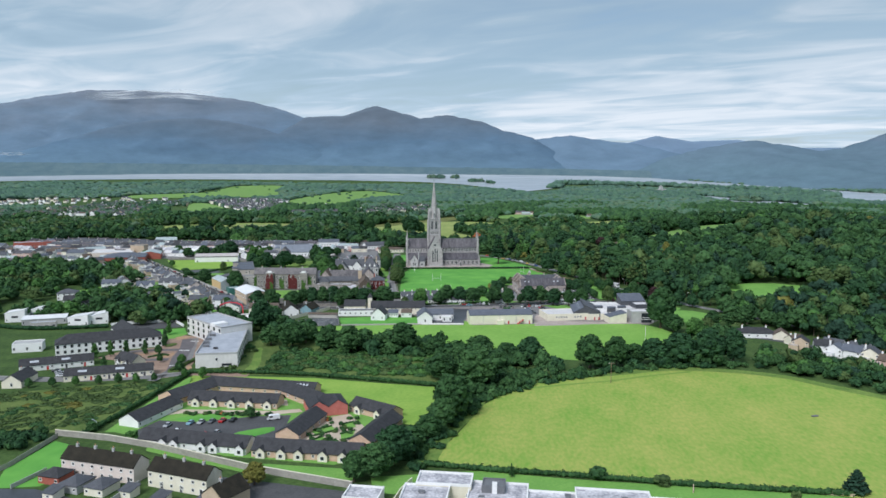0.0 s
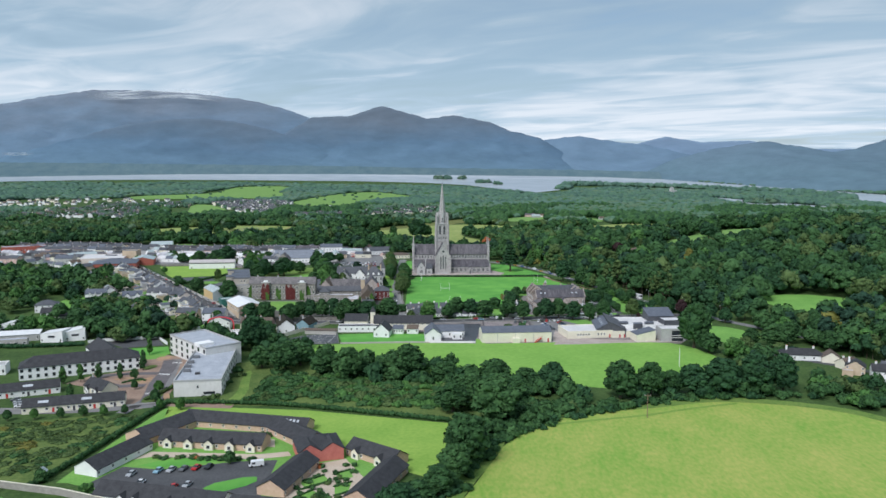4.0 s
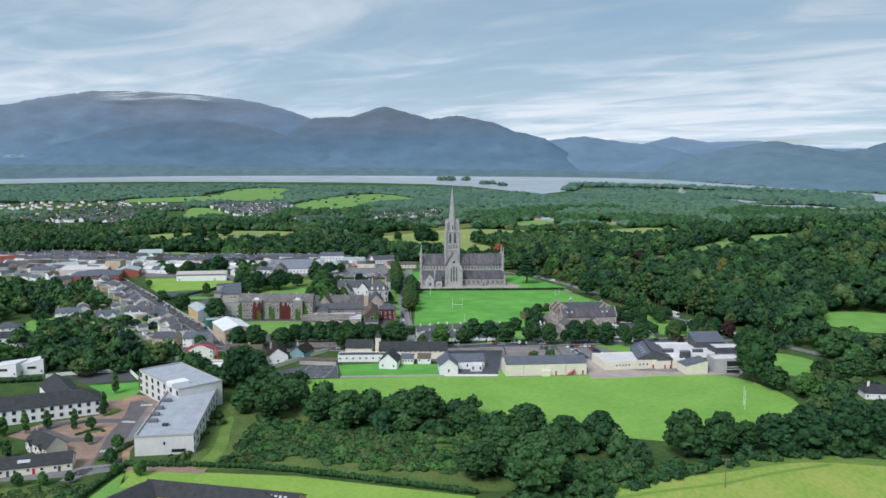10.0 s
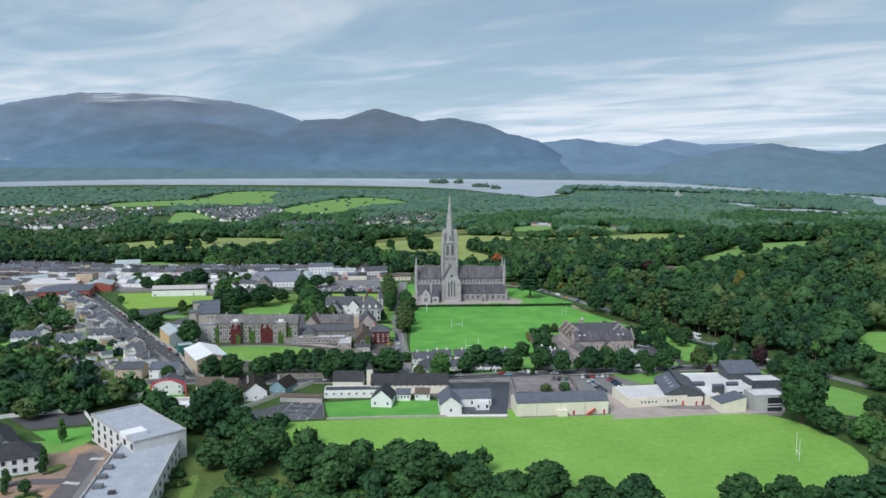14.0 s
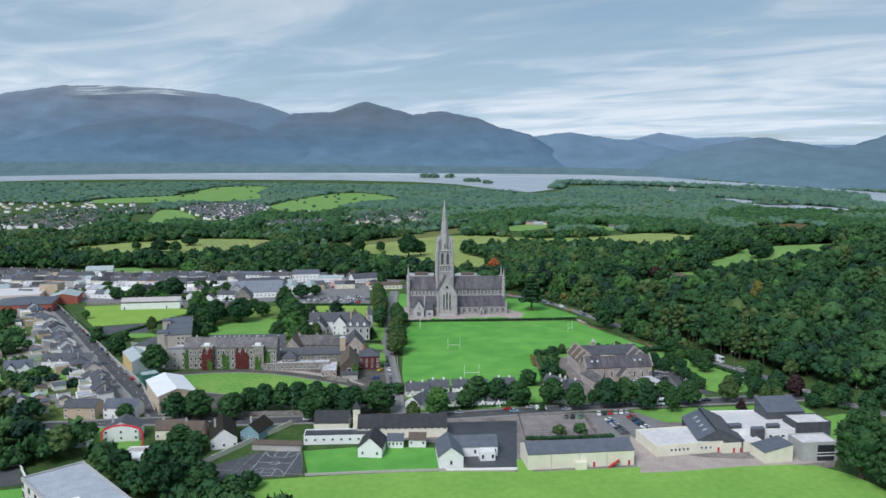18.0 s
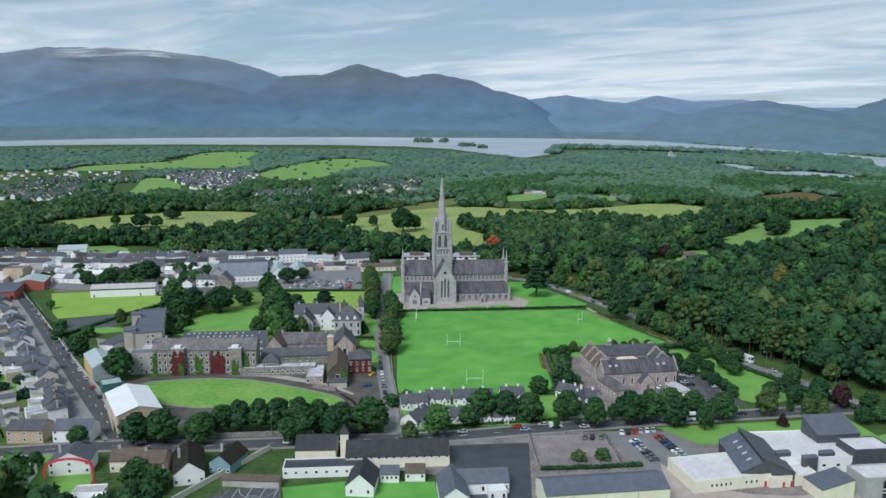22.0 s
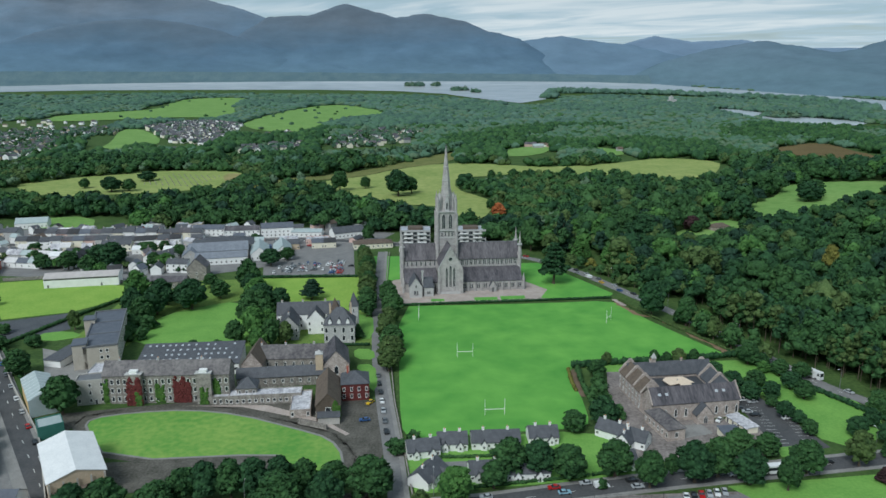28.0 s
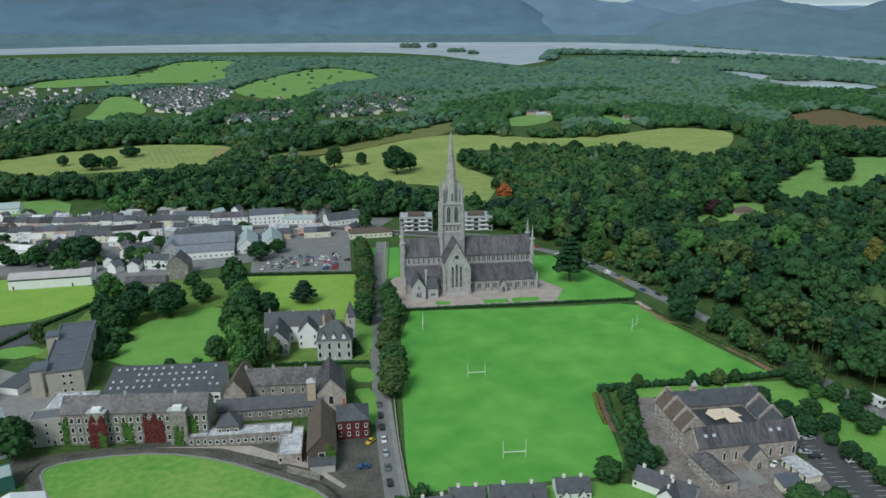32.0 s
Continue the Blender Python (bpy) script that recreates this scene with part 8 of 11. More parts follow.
row((-336, 84), (-272, 84), 8, 0, 7, "back yards of the main street", (2.6, 4.0), gap=0.4, yard=True)
row((-250, 86), (-204, 88), 6, 0, 7, "back yards of the main street", (2.6, 4.0), gap=0.35, yard=True)
row((-420, 96), (-345, 92), 9, 0, 8, "back yards of the upper street", (2.8, 5.0), gap=0.25, yard=True)
row((-420, 68), (-348, 62), 8, 0, 8, "side street houses", (3.4, 5.6), gap=0.25)
row((-520, 96), (-430, 92), 9, 0, 8, "back yards of the upper street", (2.8, 5.0), gap=0.3, yard=True)
row((-330, 152), (-206, 158), 13, 0, 8, "back yards of the far side", (3.0, 5.0), gap=0.4, yard=True)
row((-130, 96), (-84, 104), 5, 0, 9, "shops behind the car park", (3.2, 4.6), gap=0.1)
row((-196, 78), (-182, 100), 3, 0, 8, "yard buildings", (3.0, 5.0), yard=True)
row((-200, 64), (-196, 24), 4, 0, 7, "mews cottages", (4.0, 4.8), gap=0.2)
row((-560, 40), (-450, 28), 10, 0, 9, "houses at the town edge", (4.2, 5.6), gap=0.25)
row((-600, 120), (-530, 110), 6, 0, 9, "houses at the town edge", (4.2, 5.6), gap=0.2)
row((-470, -30), (-400, -52), 6, 0, 9, "houses at the town edge", (4.2, 5.6), gap=0.3)

for x, y, a, w, d, h, rf, rh, wl, cv_, ax, lb in (
    (-195, 147, -2, 28, 9, 6.2, "gable", 2.8, "white_render", "blue_slate", "x", "white shop row with a blue-grey roof"),
    (-165, 141, 4, 28, 9, 6.4, "gable", 2.8, "white_render", "purple_slate", "x", "white hotel row with a purplish roof"),
    (-137, 143, 12, 26, 11, 8.0, "gable", 3.2, "white_render", "blue_slate", "x", "white three-storey hotel with a slate roof"),
    (-160, 56, 12, 36, 12, 5.0, "gable", 3.0, "white_render", "market_roof", "x", "white market front with a blue-grey roof"),
    (-166, 72, 12, 42, 18, 7.0, "gable", 4.4, "grey_render", "market_roof", "x", "broad market hall with a folded grey roof"),
    (-168, 94, 12, 44, 24, 6.4, "hip", 4.6, "grey_render", "slate", "x", "broad rear market hall with a dark hipped roof"),
    (-184, 66, 12, 12, 26, 5.6, "gable", 4.4, "grey_render", "market_roof", "y", "grey cross gable of the market hall"),
    (-137, 76, 12, 13, 30, 4.6, "gable", 5.0, "white_render", "grey_sheet", "y", "white market shed with a pale glazed roof"),
    (-121, 80, 12, 13, 30, 4.6, "gable", 5.0, "white_render", "grey_sheet", "y", "white market shed with a pale glazed roof"),
    (-205, 62, 60, 26, 8, 4.8, "gable", 2.6, "white_render", "slate", "x", "white mews row with dormers"),
    (-250, 96, 5, 22, 9, 5.6, "gable", 2.6, "cream_render", "slate", "x", "cream town houses with a slate roof"),
    (-255, 142, 3, 16, 10, 6.6, "gable", 2.8, "red_render", "slate", "x", "red-fronted shop on the main street"),
    (-164.5, 16, 5, 12.5, 13, 8.6, "gable", 6.0, "grey_stone", "purple_slate", "y", "grey stone friary with a steep gable"),
    (-177, -5, 4, 23, 8, 4.6, "gable", 2.6, "grey_stone", "purple_slate", "x", "low grey stone friary range"),
    (-183, 33, -6, 15, 8, 6.4, "gable", 2.6, "white_render", "slate", "x", "white house beside the friary"),
    (-79, 140, 24, 26, 15, 4.6, "gable", 3.8, "white_render", "slate", "x", "white hall with a slate roof"),
    (-55, 101, 10, 30, 13, 3.8, "hip", 2.4, "cream_render", "brown_tile", "x", "low brown-roofed tourist office"),
    (-112, 143, -2, 25, 13, 4.2, "gable", 1.6, "white_render", "grey_sheet", "x", "long white shop with a flat roof"),
    (-100, 116, 8, 18, 12, 4.0, "flat", 0, "pink_render", "stained_roof", "x", "pink shop with a stained flat roof"),
    (-122, 112, 8, 14, 12, 4.2, "gable", 2.4, "white_render", "stained_roof", "x", "small white shop with a pale roof"),
    (-338, 47, 3, 15, 14, 12.5, "flat", 0, "tan_render", "lead", "x", "tan four-storey block above the roofs"),
    (-495, 112, 30, 46, 16, 9.0, "flat", 0, "red_brick", "flat_felt", "x", "long red brick block with a flat roof"),
    (-395, 17, 3, 18, 12, 7.5, "gable", 3.0, "grey_render", "blue_slate", "x", "grey warehouse with a slate roof"),
    (-250, 182, 6, 16, 9, 4.6, "gable", 2.6, "white_render", "slate", "x", "white house at the wood edge"),
    (-220, 178, 6, 22, 10, 4.0, "flat", 0, "tan_render", "flat_felt", "x", "low tan garage with a flat roof"),
    (-360, 186, 14, 26, 14, 5.0, "gable", 3.6, "white_render", "grey_sheet", "x", "white sheds by the bus yard"),
    (-400, 60, -40, 26, 30, 6.0, "gable", 2.4, "white_render", "grey_sheet", "y", "grey-green sheet-roofed market hall"),
    (-430, 150, 0, 40, 24, 5.0, "flat", 0, "grey_render", "slate", "x", "broad grey depot with a dark roof"),
    (-520, -30, 20, 16, 12, 6.0, "gable", 3.4, "red_brick", "slate", "y", "red brick house with a slate gable"),
    (-480, 10, 20, 20, 12, 5.0, "gable", 3.0, "white_render", "slate", "x", "white house with a slate roof"),
    (-550, 60, 12, 22, 12, 5.0, "gable", 3.0, "white_render", "slate", "x", "white house with a slate roof"),
):
    building("town_building", lb, "building", x, y, a, w, d, h, rf, rh, wl, cv_, ax, wins=[("f", max(2, int(w / 3.2)), 2 if h > 5.4 else 1, 1.2, 1.4, 1.9, 2.9, "frame_white", False, None, 0.0, False)], chimneys=[(-w * 0.35, 0)] if rf == "gable" and h > 5.5 and w < 30 else (), group="town buildings")
building("supermarket", "red brick supermarket with a grey hipped roof", "shop", -332, -4, 17, 42, 34, 6.4, "hip", 4.0, "red_brick", "blue_slate", wins=[("f", 9, 1, 2.4, 2.4, 2.2, 3, "frame_dark", False, None, 0.0, False)])
building("supermarket", "retail hall under a broad pale flat roof", "shop", -362, 34, 17, 44, 40, 7.2, "flat", 0, "pale_pink_render", "pale_roof")
building("supermarket", "retail hall under a pale grey folded roof", "shop", -318, 30, 17, 22, 26, 6.0, "gable", 2.6, "red_brick", "grey_sheet", "y")
for x in (-22, 22):
    m = building("hotel_block", "white modern hotel block with red roof trim and balconies", "hotel", x, 118, 0, 24, 16, 10.4, "flat", 0, "grey_render", "flat_felt", wins=[("f", 5, 3, 3.0, 2.0, 1.9, 3.3, "frame_dark", False, None, 0.0, False)])
    part("roof_room", Shape().box(-6, -5, 10.4, 6, 4, 12.4), "brown_tile", m)
    for k in range(3):
        for i in range(2):
            part("balcony", Shape().box(-9 + i * 11, -9.4, 0.9 + k * 3.3, -2 + i * 11, -8.0, 1.1 + k * 3.3).box(-9 + i * 11, -9.4, 1.1 + k * 3.3, -2 + i * 11, -9.3, 2.0 + k * 3.3), "white_render", m)
building("lodge", "low stone park lodge with a brown roof", "house", 226, 128, 20, 16, 10, 3.0, "hip", 2.8, "warm_stone", "brown_tile")

# small houses, sheds and shops in the yards between the streets
def yard_houses(n, spread, seed, keep_off):
    ry = random.Random(seed)
    made = []
    tries = 0
    while len(made) < n and tries < 4000:
        tries += 1
        x, y = ry.uniform(*spread[0]), ry.uniform(*spread[1])
        if any(inside(x, y, q) for q in keep_off) or any(math.hypot(x - a, y - b) < 12 for a, b in made) or any(math.hypot(x - a, y - b) < r for a, b, r in TAKEN):
            continue
        made.append((x, y))
        w, d, h = ry.uniform(6, 12), ry.uniform(5.5, 8), ry.choice((2.8, 3.2, 4.6, 5.2, 5.6))
        wl, cv_ = ry.choice(("white_render", "white_render", "white_render", "cream_render", "tan_render", "grey_render", "pink_render")), ry.choice(("slate", "slate", "blue_slate", "black_tile", "brown_tile", "stained_roof", "grey_sheet"))
        building("town_house", f"{NAMES[wl]} {'low shop' if h < 4 else 'house'} with a {NAMES[cv_]} roof in the town yards", "house", x, y, ry.choice((5, 95, 12, -30, 60)) + ry.uniform(-6, 6), w, d, h, "gable", ry.uniform(1.8, 2.8), wl, cv_, wins=[("f", 2, 1, 1.1, 1.3, 1.6 if h < 4 else 3.4, 2.7, "frame_white", False, None, 0.0, False)], group="houses in the town yards")


TAKEN = [(o.matrix_basis.translation.x, o.matrix_basis.translation.y, 11 if o.name.startswith("town_house") else 22) for o in scene.objects if o.parent is None and o.name.startswith(("town_house", "town_building", "supermarket", "long_shed", "hotel"))]
GREENS = [[(-300, -70), (-300, 16), (-190, 10), (-190, -120)], [(-132, 12), (-132, 48), (-66, 98), (-36, 98), (-36, 10)], [(-345, 66), (-180, -170), (-110, -170), (-110, 14), (-205, 14), (-310, 66)], [(-60, 96), (-60, 200), (60, 200), (60, 96)]]
yard_houses(46, ((-520, -205), (24, 176)), 19, GREENS)
yard_houses(14, ((-200, -60), (98, 170)), 23, GREENS)
yard_houses(16, ((-520, -350), (-60, 30)), 29, [])

# castle ruin by the lake
ca = thing("castle", "pale ruined tower house by the lake", "castle", 848, 2225, 20)
part("keep", Shape().box(-6, -6, 0, 6, 6, 27).box(-6, -6, 27, -3, -3, 31).box(3, 3, 27, 6, 6, 31), "pale_stone", ca)
part("wing", Shape().box(6, -6, 0, 20, 5, 17), "pale_stone", ca)
part("wall", Shape().box(-15, -5, 0, -6, 4, 15), "pale_stone", ca)

# back gardens, yards and low buildings behind the straight street
STREET_P, STREET_Q = (-142, -232), (-318, 18)
ys = random.Random(41)


def behind_street(t, off):
    return STREET_P[0] + (STREET_Q[0] - STREET_P[0]) * t - 0.818 * off, STREET_P[1] + (STREET_Q[1] - STREET_P[1]) * t - 0.576 * off


for i in range(24):
    for off in (38, 48, 59):
        x, y = behind_street((i + 0.5) / 24, off)
        mt, lb = ys.choice((("lawn_grass", "small back garden lawn behind the street"), ("pale_asphalt", "concrete back yard behind the street"), ("gravel", "gravelled back yard behind the street"), ("scrub_floor", "overgrown back garden behind the street")))
        a = math.radians(125.1)
        c, s_ = math.cos(a), math.sin(a)
        hw, hd = 6.0 + ys.uniform(-0.6, 0.2), 5.6 + ys.uniform(-1.2, 0.2)
        sheet("yard" if "yard" in lb else "garden", lb, [(x + u * c - v * s_, y + u * s_ + v * c) for u, v in ((-hw, -hd), (hw, -hd), (hw, hd), (-hw, hd))], mt, 0.12 + 0.01 * (i % 3), 0, 0, "yard")
        if ys.random() < 0.72 and not inside(x, y, [(-290, -196), (-266, -246), (-230, -250), (-198, -196), (-198, -168), (-240, -165), (-284, -170)]):
            wl, cv_ = ys.choice(("white_render", "cream_render", "white_render", "grey_render", "tan_render", "pink_render")), ys.choice(("stained_roof", "slate", "grey_sheet", "blue_slate", "brown_tile"))
            big = off > 50 and ys.random() < 0.6
            w, d, h = (ys.uniform(8, 11), ys.uniform(7, 9), ys.uniform(4.2, 5.2)) if big else (ys.uniform(3.5, 8), ys.uniform(3, 6), ys.uniform(2.2, 3.2))
            building("villa" if big else "outbuilding", f"{NAMES[wl]} {'villa' if big else 'outbuilding'} with a {NAMES[cv_]} roof in a back garden", "house" if big else "shed", x + ys.uniform(-2, 2), y + ys.uniform(-2, 2), 125 + ys.choice((0, 90, 180)), w, d, h, "gable" if big else ys.choice(("flat", "gable", "mono")), 2.8 if big else 1.0, wl, cv_, wins=[("f", 2, 1, 1.2, 1.2, 1.6, 2.6, "frame_white", False, None, 0.0, False), ("l", 1, 1, 1.2, 1.2, 1.6, 2.6, "frame_white", False, None, 0.0, False)], chimneys=[(-2, 0)] if big else ())
# white villas and their gardens beyond the yards
sheet("lawn", "villa gardens of rough grass", [(-290, -196), (-266, -246), (-230, -250), (-198, -200), (-198, -168), (-240, -165), (-284, -170)], "lawn_grass", 0.07, 1, 0, "garden")
v = building("villa", "white villa with twin gables and a slate roof", "house", -235, -187, 22, 14, 10, 4.6, "gable", 3.0, "white_render", "blue_slate", wins=[("f", 4, 1, 1.1, 1.3, 1.6, 2.6, "frame_white", False, None, 0.0, False)], chimneys=[(-5, 0), (5, 0)])
for x in (-3.6, 3.6):
    gablet(v, x, -5, 4.2, 1.2, 4.4, 2.6, "white_render", "blue_slate")
v = building("villa", "long white pair of houses with dormers", "house", -214, -173, 2, 28, 9, 4.8, "gable", 3.2, "white_render", "slate", wins=[("f", 9, 1, 1.1, 1.3, 1.6, 2.6, "frame_white", False, None, 0.0, False)], chimneys=[(-13, 0), (0, 0), (13, 0)])
for x in (-9.5, -3.2, 3.2, 9.5):
    gablet(v, x, -4.5, 2.6, 0.3, 4.6, 1.6, "white_render", "slate")
building("villa", "red-roofed brick villa in a garden", "house", -245, -210, 20, 9, 9, 4.2, "gable", 3.0, "red_render", "brown_tile", "y", wins=[("f", 2, 1, 1.2, 1.4, 1.7, 2.6, "frame_white", False, None, 0.0, False)], chimneys=[(2, 1)])
v = building("villa", "white row of houses with small dormers", "house", -266, -181, 15, 15, 9, 4.8, "gable", 3.0, "white_render", "blue_slate", wins=[("f", 4, 1, 1.1, 1.3, 1.6, 2.6, "frame_white", False, None, 0.0, False)], chimneys=[(-6, 0), (6, 0)])
for x in (-4, 0, 4):
    gablet(v, x, -4.5, 2.0, 0.3, 4.6, 1.4, "white_render", "blue_slate")
building("villa", "low pale grey bungalow with a sheet roof", "house", -239, -229, 30, 10, 7, 2.8, "gable", 2.0, "grey_render", "grey_sheet", wins=[("f", 2, 1, 1.2, 1.2, 1.5, 2.6, "frame_white", False, None, 0.0, False)])
sheet("yard", "bare pinkish yard behind the street", [(-276, -126), (-258, -118), (-240, -138), (-250, -146)], "gravel", 0.16, 0, 0, "yard")

# ---- far estates ----
FAR_HOUSE = {}


def far_house(x, y, a, s, wall, cover, group):
    key = (wall, cover)
    if key not in FAR_HOUSE:
        w, d, h, rh = 11, 8, 5.2, 3.0
        FAR_HOUSE[key] = (wall_shape(w, d, h, rh, "gable", "x").mesh("wall", wall), roof_shape(w, d, h, rh, "gable", "x", 0.4).mesh("roof", cover))
    r = thing("estate_house", f"{NAMES[wall]} estate house with a {NAMES[cover]} roof", "house", x, y, a, group=group)
    r.scale = (s, s, s)
    for nm, me in zip(("wall", "roof"), FAR_HOUSE[key]):
        part(nm, me, "", r)


ESTATE_1 = [(-923, 1180), (-839, 1215), (-744, 1296), (-655, 1108), (-739, 1065), (-611, 754), (-654, 685), (-800, 760)]
ESTATE_2 = [(-670, 1290), (-652, 1405), (-613, 1456), (-513, 1447), (-451, 1336), (-421, 1090), (-382, 921), (-420, 894), (-485, 938), (-544, 1051)]
ESTATE_3 = [(-207, 949), (-171, 1109), (-83, 1243), (-25, 1098), (-50, 918), (-125, 838), (-182, 832)]
ESTATE_4 = [(-1250, 1100), (-800, 1120), (-720, 1400), (-1000, 1560), (-1300, 1500)]
ESTATE_5 = [(-1000, 640), (-780, 640), (-760, 900), (-920, 960)]
ESTATE_6 = [(-346, 800), (-315, 868), (-274, 913), (-227, 910), (-217, 809), (-266, 771), (-321, 736)]
re_ = random.Random(77)
far_rows = []
nrng = np.random.default_rng(5)
for poly, step, walls, covers, a0, g in (
    (ESTATE_1, 21, ["white_render", "white_render", "tan_render"], ["slate", "slate", "purple_slate"], 8, "far housing estate"),
    (ESTATE_2, 15.5, ["white_render", "white_render", "cream_render"], ["slate", "purple_slate"], -12, "far terraces with white gables"),
    (ESTATE_3, 27, ["white_render", "cream_render", "grey_render"], ["slate", "slate", "purple_slate"], 20, "far bungalows in trees"),
    (ESTATE_4, 60, ["white_render", "cream_render"], ["slate", "brown_tile"], 5, "farthest houses"),
    (ESTATE_5, 42, ["white_render", "cream_render"], ["slate", "brown_tile"], 15, "far houses at the town edge"),
    (ESTATE_6, 24, ["white_render", "cream_render"], ["slate", "purple_slate"], 10, "far white bungalows"),
):
    spots = scatter(poly, step, nrng)
    for x, y in spots[16:]:
        far_rows.append((x + re_.uniform(-3, 3), y + 9, a0 + re_.choice((0, 0, 90)), re_.uniform(0.8, 1.1), re_.choice(walls), re_.choice(covers)))
    for x, y in spots[:16]:
        far_house(x, y, a0 + re_.choice((0, 0, 90)) + re_.uniform(-4, 4), re_.uniform(0.85, 1.15), re_.choice(walls), re_.choice(covers), g)


def joined_houses(spots):
    """The hundreds of roofs beyond, which nobody could count, as one body."""
    wm, rm = sorted({s[4] for s in spots}), sorted({s[5] for s in spots})
    bag = {m: Shape() for m in wm + rm}
    for x, y, a, k, wall, cover in spots:
        w, d, h, rh = 11 * k, 8 * k, 5.2 * k, 3.0 * k
        c, s = math.cos(math.radians(a)), math.sin(math.radians(a))
        z = terrain(x, y)
        at = lambda u, v, t: (x + u * c - v * s, y + u * s + v * c, z + t)
        p = [at(u, v, t) for t in (0, h) for u, v in ((-w / 2, -d / 2), (w / 2, -d / 2), (w / 2, d / 2), (-w / 2, d / 2))]
        e, f = at(-w / 2, 0, h + rh), at(w / 2, 0, h + rh)
        for i in range(4):
            j = (i + 1) % 4
            bag[wall].poly([p[i], p[j], p[j + 4], p[i + 4]])
        bag[wall].poly([p[7], p[4], e])
        bag[wall].poly([p[5], p[6], f])
        bag[cover].poly([p[4], p[5], f, e])
        bag[cover].poly([p[6], p[7], e, f])
    root = None
    for m in wm + rm:
        if root is None:
            root = tagged(new("far_housing", bag[m].mesh("far_housing", m)), "far housing estates of pale walls and dark roofs", "houses", kind="stuff")
        else:
            part("far_roofs" if m in rm else "far_walls", bag[m], m, root, kind="stuff")


for poly, step, walls, covers, a0 in (
    ([(-860, 690), (-720, 720), (-690, 900), (-760, 990), (-900, 960)], 20, ["white_render", "cream_render", "grey_render"], ["slate", "brown_tile"], 12),
    ([(-1150, 640), (-1000, 640), (-920, 960), (-1150, 1000)], 30, ["white_render", "cream_render"], ["slate", "brown_tile"], 15),
    ([(-1500, 900), (-1150, 1000), (-1000, 1300), (-1500, 1350)], 46, ["white_render", "cream_render"], ["slate", "brown_tile"], 5),
    ([(-470, 760), (-360, 775), (-380, 840), (-480, 835)], 24, ["white_render", "cream_render"], ["slate", "brown_tile"], 8),
    ([(-345, 1120), (-300, 1140), (-270, 1000), (-330, 960)], 17, ["white_render", "tan_render"], ["slate", "brown_tile"], -12),
    ([(-150, 860), (-110, 850), (20, 1150), (-50, 1170)], 30, ["white_render", "cream_render"], ["slate", "brown_tile"], 20),
):
    for x, y in scatter(poly, step, nrng):
        far_rows.append((x, y, a0 + re_.choice((0, 0, 90)), re_.uniform(0.8, 1.1), re_.choice(walls), re_.choice(covers)))
joined_houses(far_rows)
for x, y, w, d, h, wl, cv_ in ((165, 838, 22, 12, 5, "pink_render", "purple_slate"), (186, 832, 15, 10, 4, "white_render", "brown_tile"), (200, 826, 16, 9, 4, "pink_render", "brown_tile"), (176, 816, 18, 8, 4, "grey_render", "grey_sheet"), (302, 760, 10, 7, 4, "grey_render", "brown_tile")):
    building("farm_building", f"{NAMES[wl]} farm building in a woodland clearing", "farm", x, y, 8, w, d, h, "gable", 3, wl, cv_)
stones = Shape()
for i in range(9):
    for j in range(7):
        stones.box(-352 + i * 8 + j * 1.5, 430 + j * 13 - i * 2.4, 0.4, -351 + i * 8 + j * 1.5, 430.4 + j * 13 - i * 2.4, 2.2)
tagged(new("gravestones", stones.mesh("gravestones", "grey_stone")), "rows of grey gravestones in the park meadow", "graves", kind="stuff")
# ---- trees ----
for x, y, h, r in ((-58, 56, 13, 6.0), (-56, 44, 14, 6.2), (-55, 32, 13, 6.4), (-53, 20, 14, 6.2), (-52, 8, 13, 6.4), (-51, -4, 14, 6.6), (-49, -16, 13, 6.2), (-49, -28, 14, 6.6), (-48, -41, 13, 6.2), (-47, -54, 14, 6.6), (-46, -67, 13, 6.2), (-36, -38, 13, 5.8), (-34, -52, 14, 6.6), (-32, -66, 14, 7.0), (-33, -86, 12, 6.4), (-33, -106, 13, 6.4), (-30, -120, 14, 6.8), (-29, -138, 15, 7.4), (-30, -146, 12, 6.0)):
    tree(x, y, h, r, "round", ("leaf_mid", "leaf_olive", "leaf_dark", "leaf_olive", "leaf_mid")[int(abs(y * 3 + x)) % 5], "in an avenue beside the drive", "avenue trees")
tree(69, -6, 29, 9.4, "cedar", "leaf_deep", "on the cathedral lawn")
tree(-82, -34, 13, 6.9, "cedar", "leaf_conifer", "behind the house")
FRONT = ((-112, -261, 13, 6.4), (-97, -261, 12, 5.9), (-160, -187, 16, 6.6), (-58, -262, 15, 7.4), (-44, -260, 14, 5.9), (-31, -251, 14, 7.7), (16, -238, 13, 6.0), (26, -238, 12, 5.6), (52, -240, 13, 5.8), (78, -244, 14, 6.0), (96, -246, 12, 5.4), (118, -240, 12, 5.6), (-122, -262, 12, 5.6), (-84, -251, 13, 5.5), (-76, -250, 13, 5.1), (-68, -251, 14, 5.1), (-60, -250, 14, 4.9), (-52, -250, 13, 4.9), (-91, -252, 12, 4.8), (-43, -249, 12, 4.8))
for x, y, h, r in FRONT:
    tree(x, y, h * 1.1, r * 1.2, "round", ("leaf_deep", "leaf_dark", "leaf_deep")[int(abs(x)) % 3], "beside the front road", "lime trees on the front road")
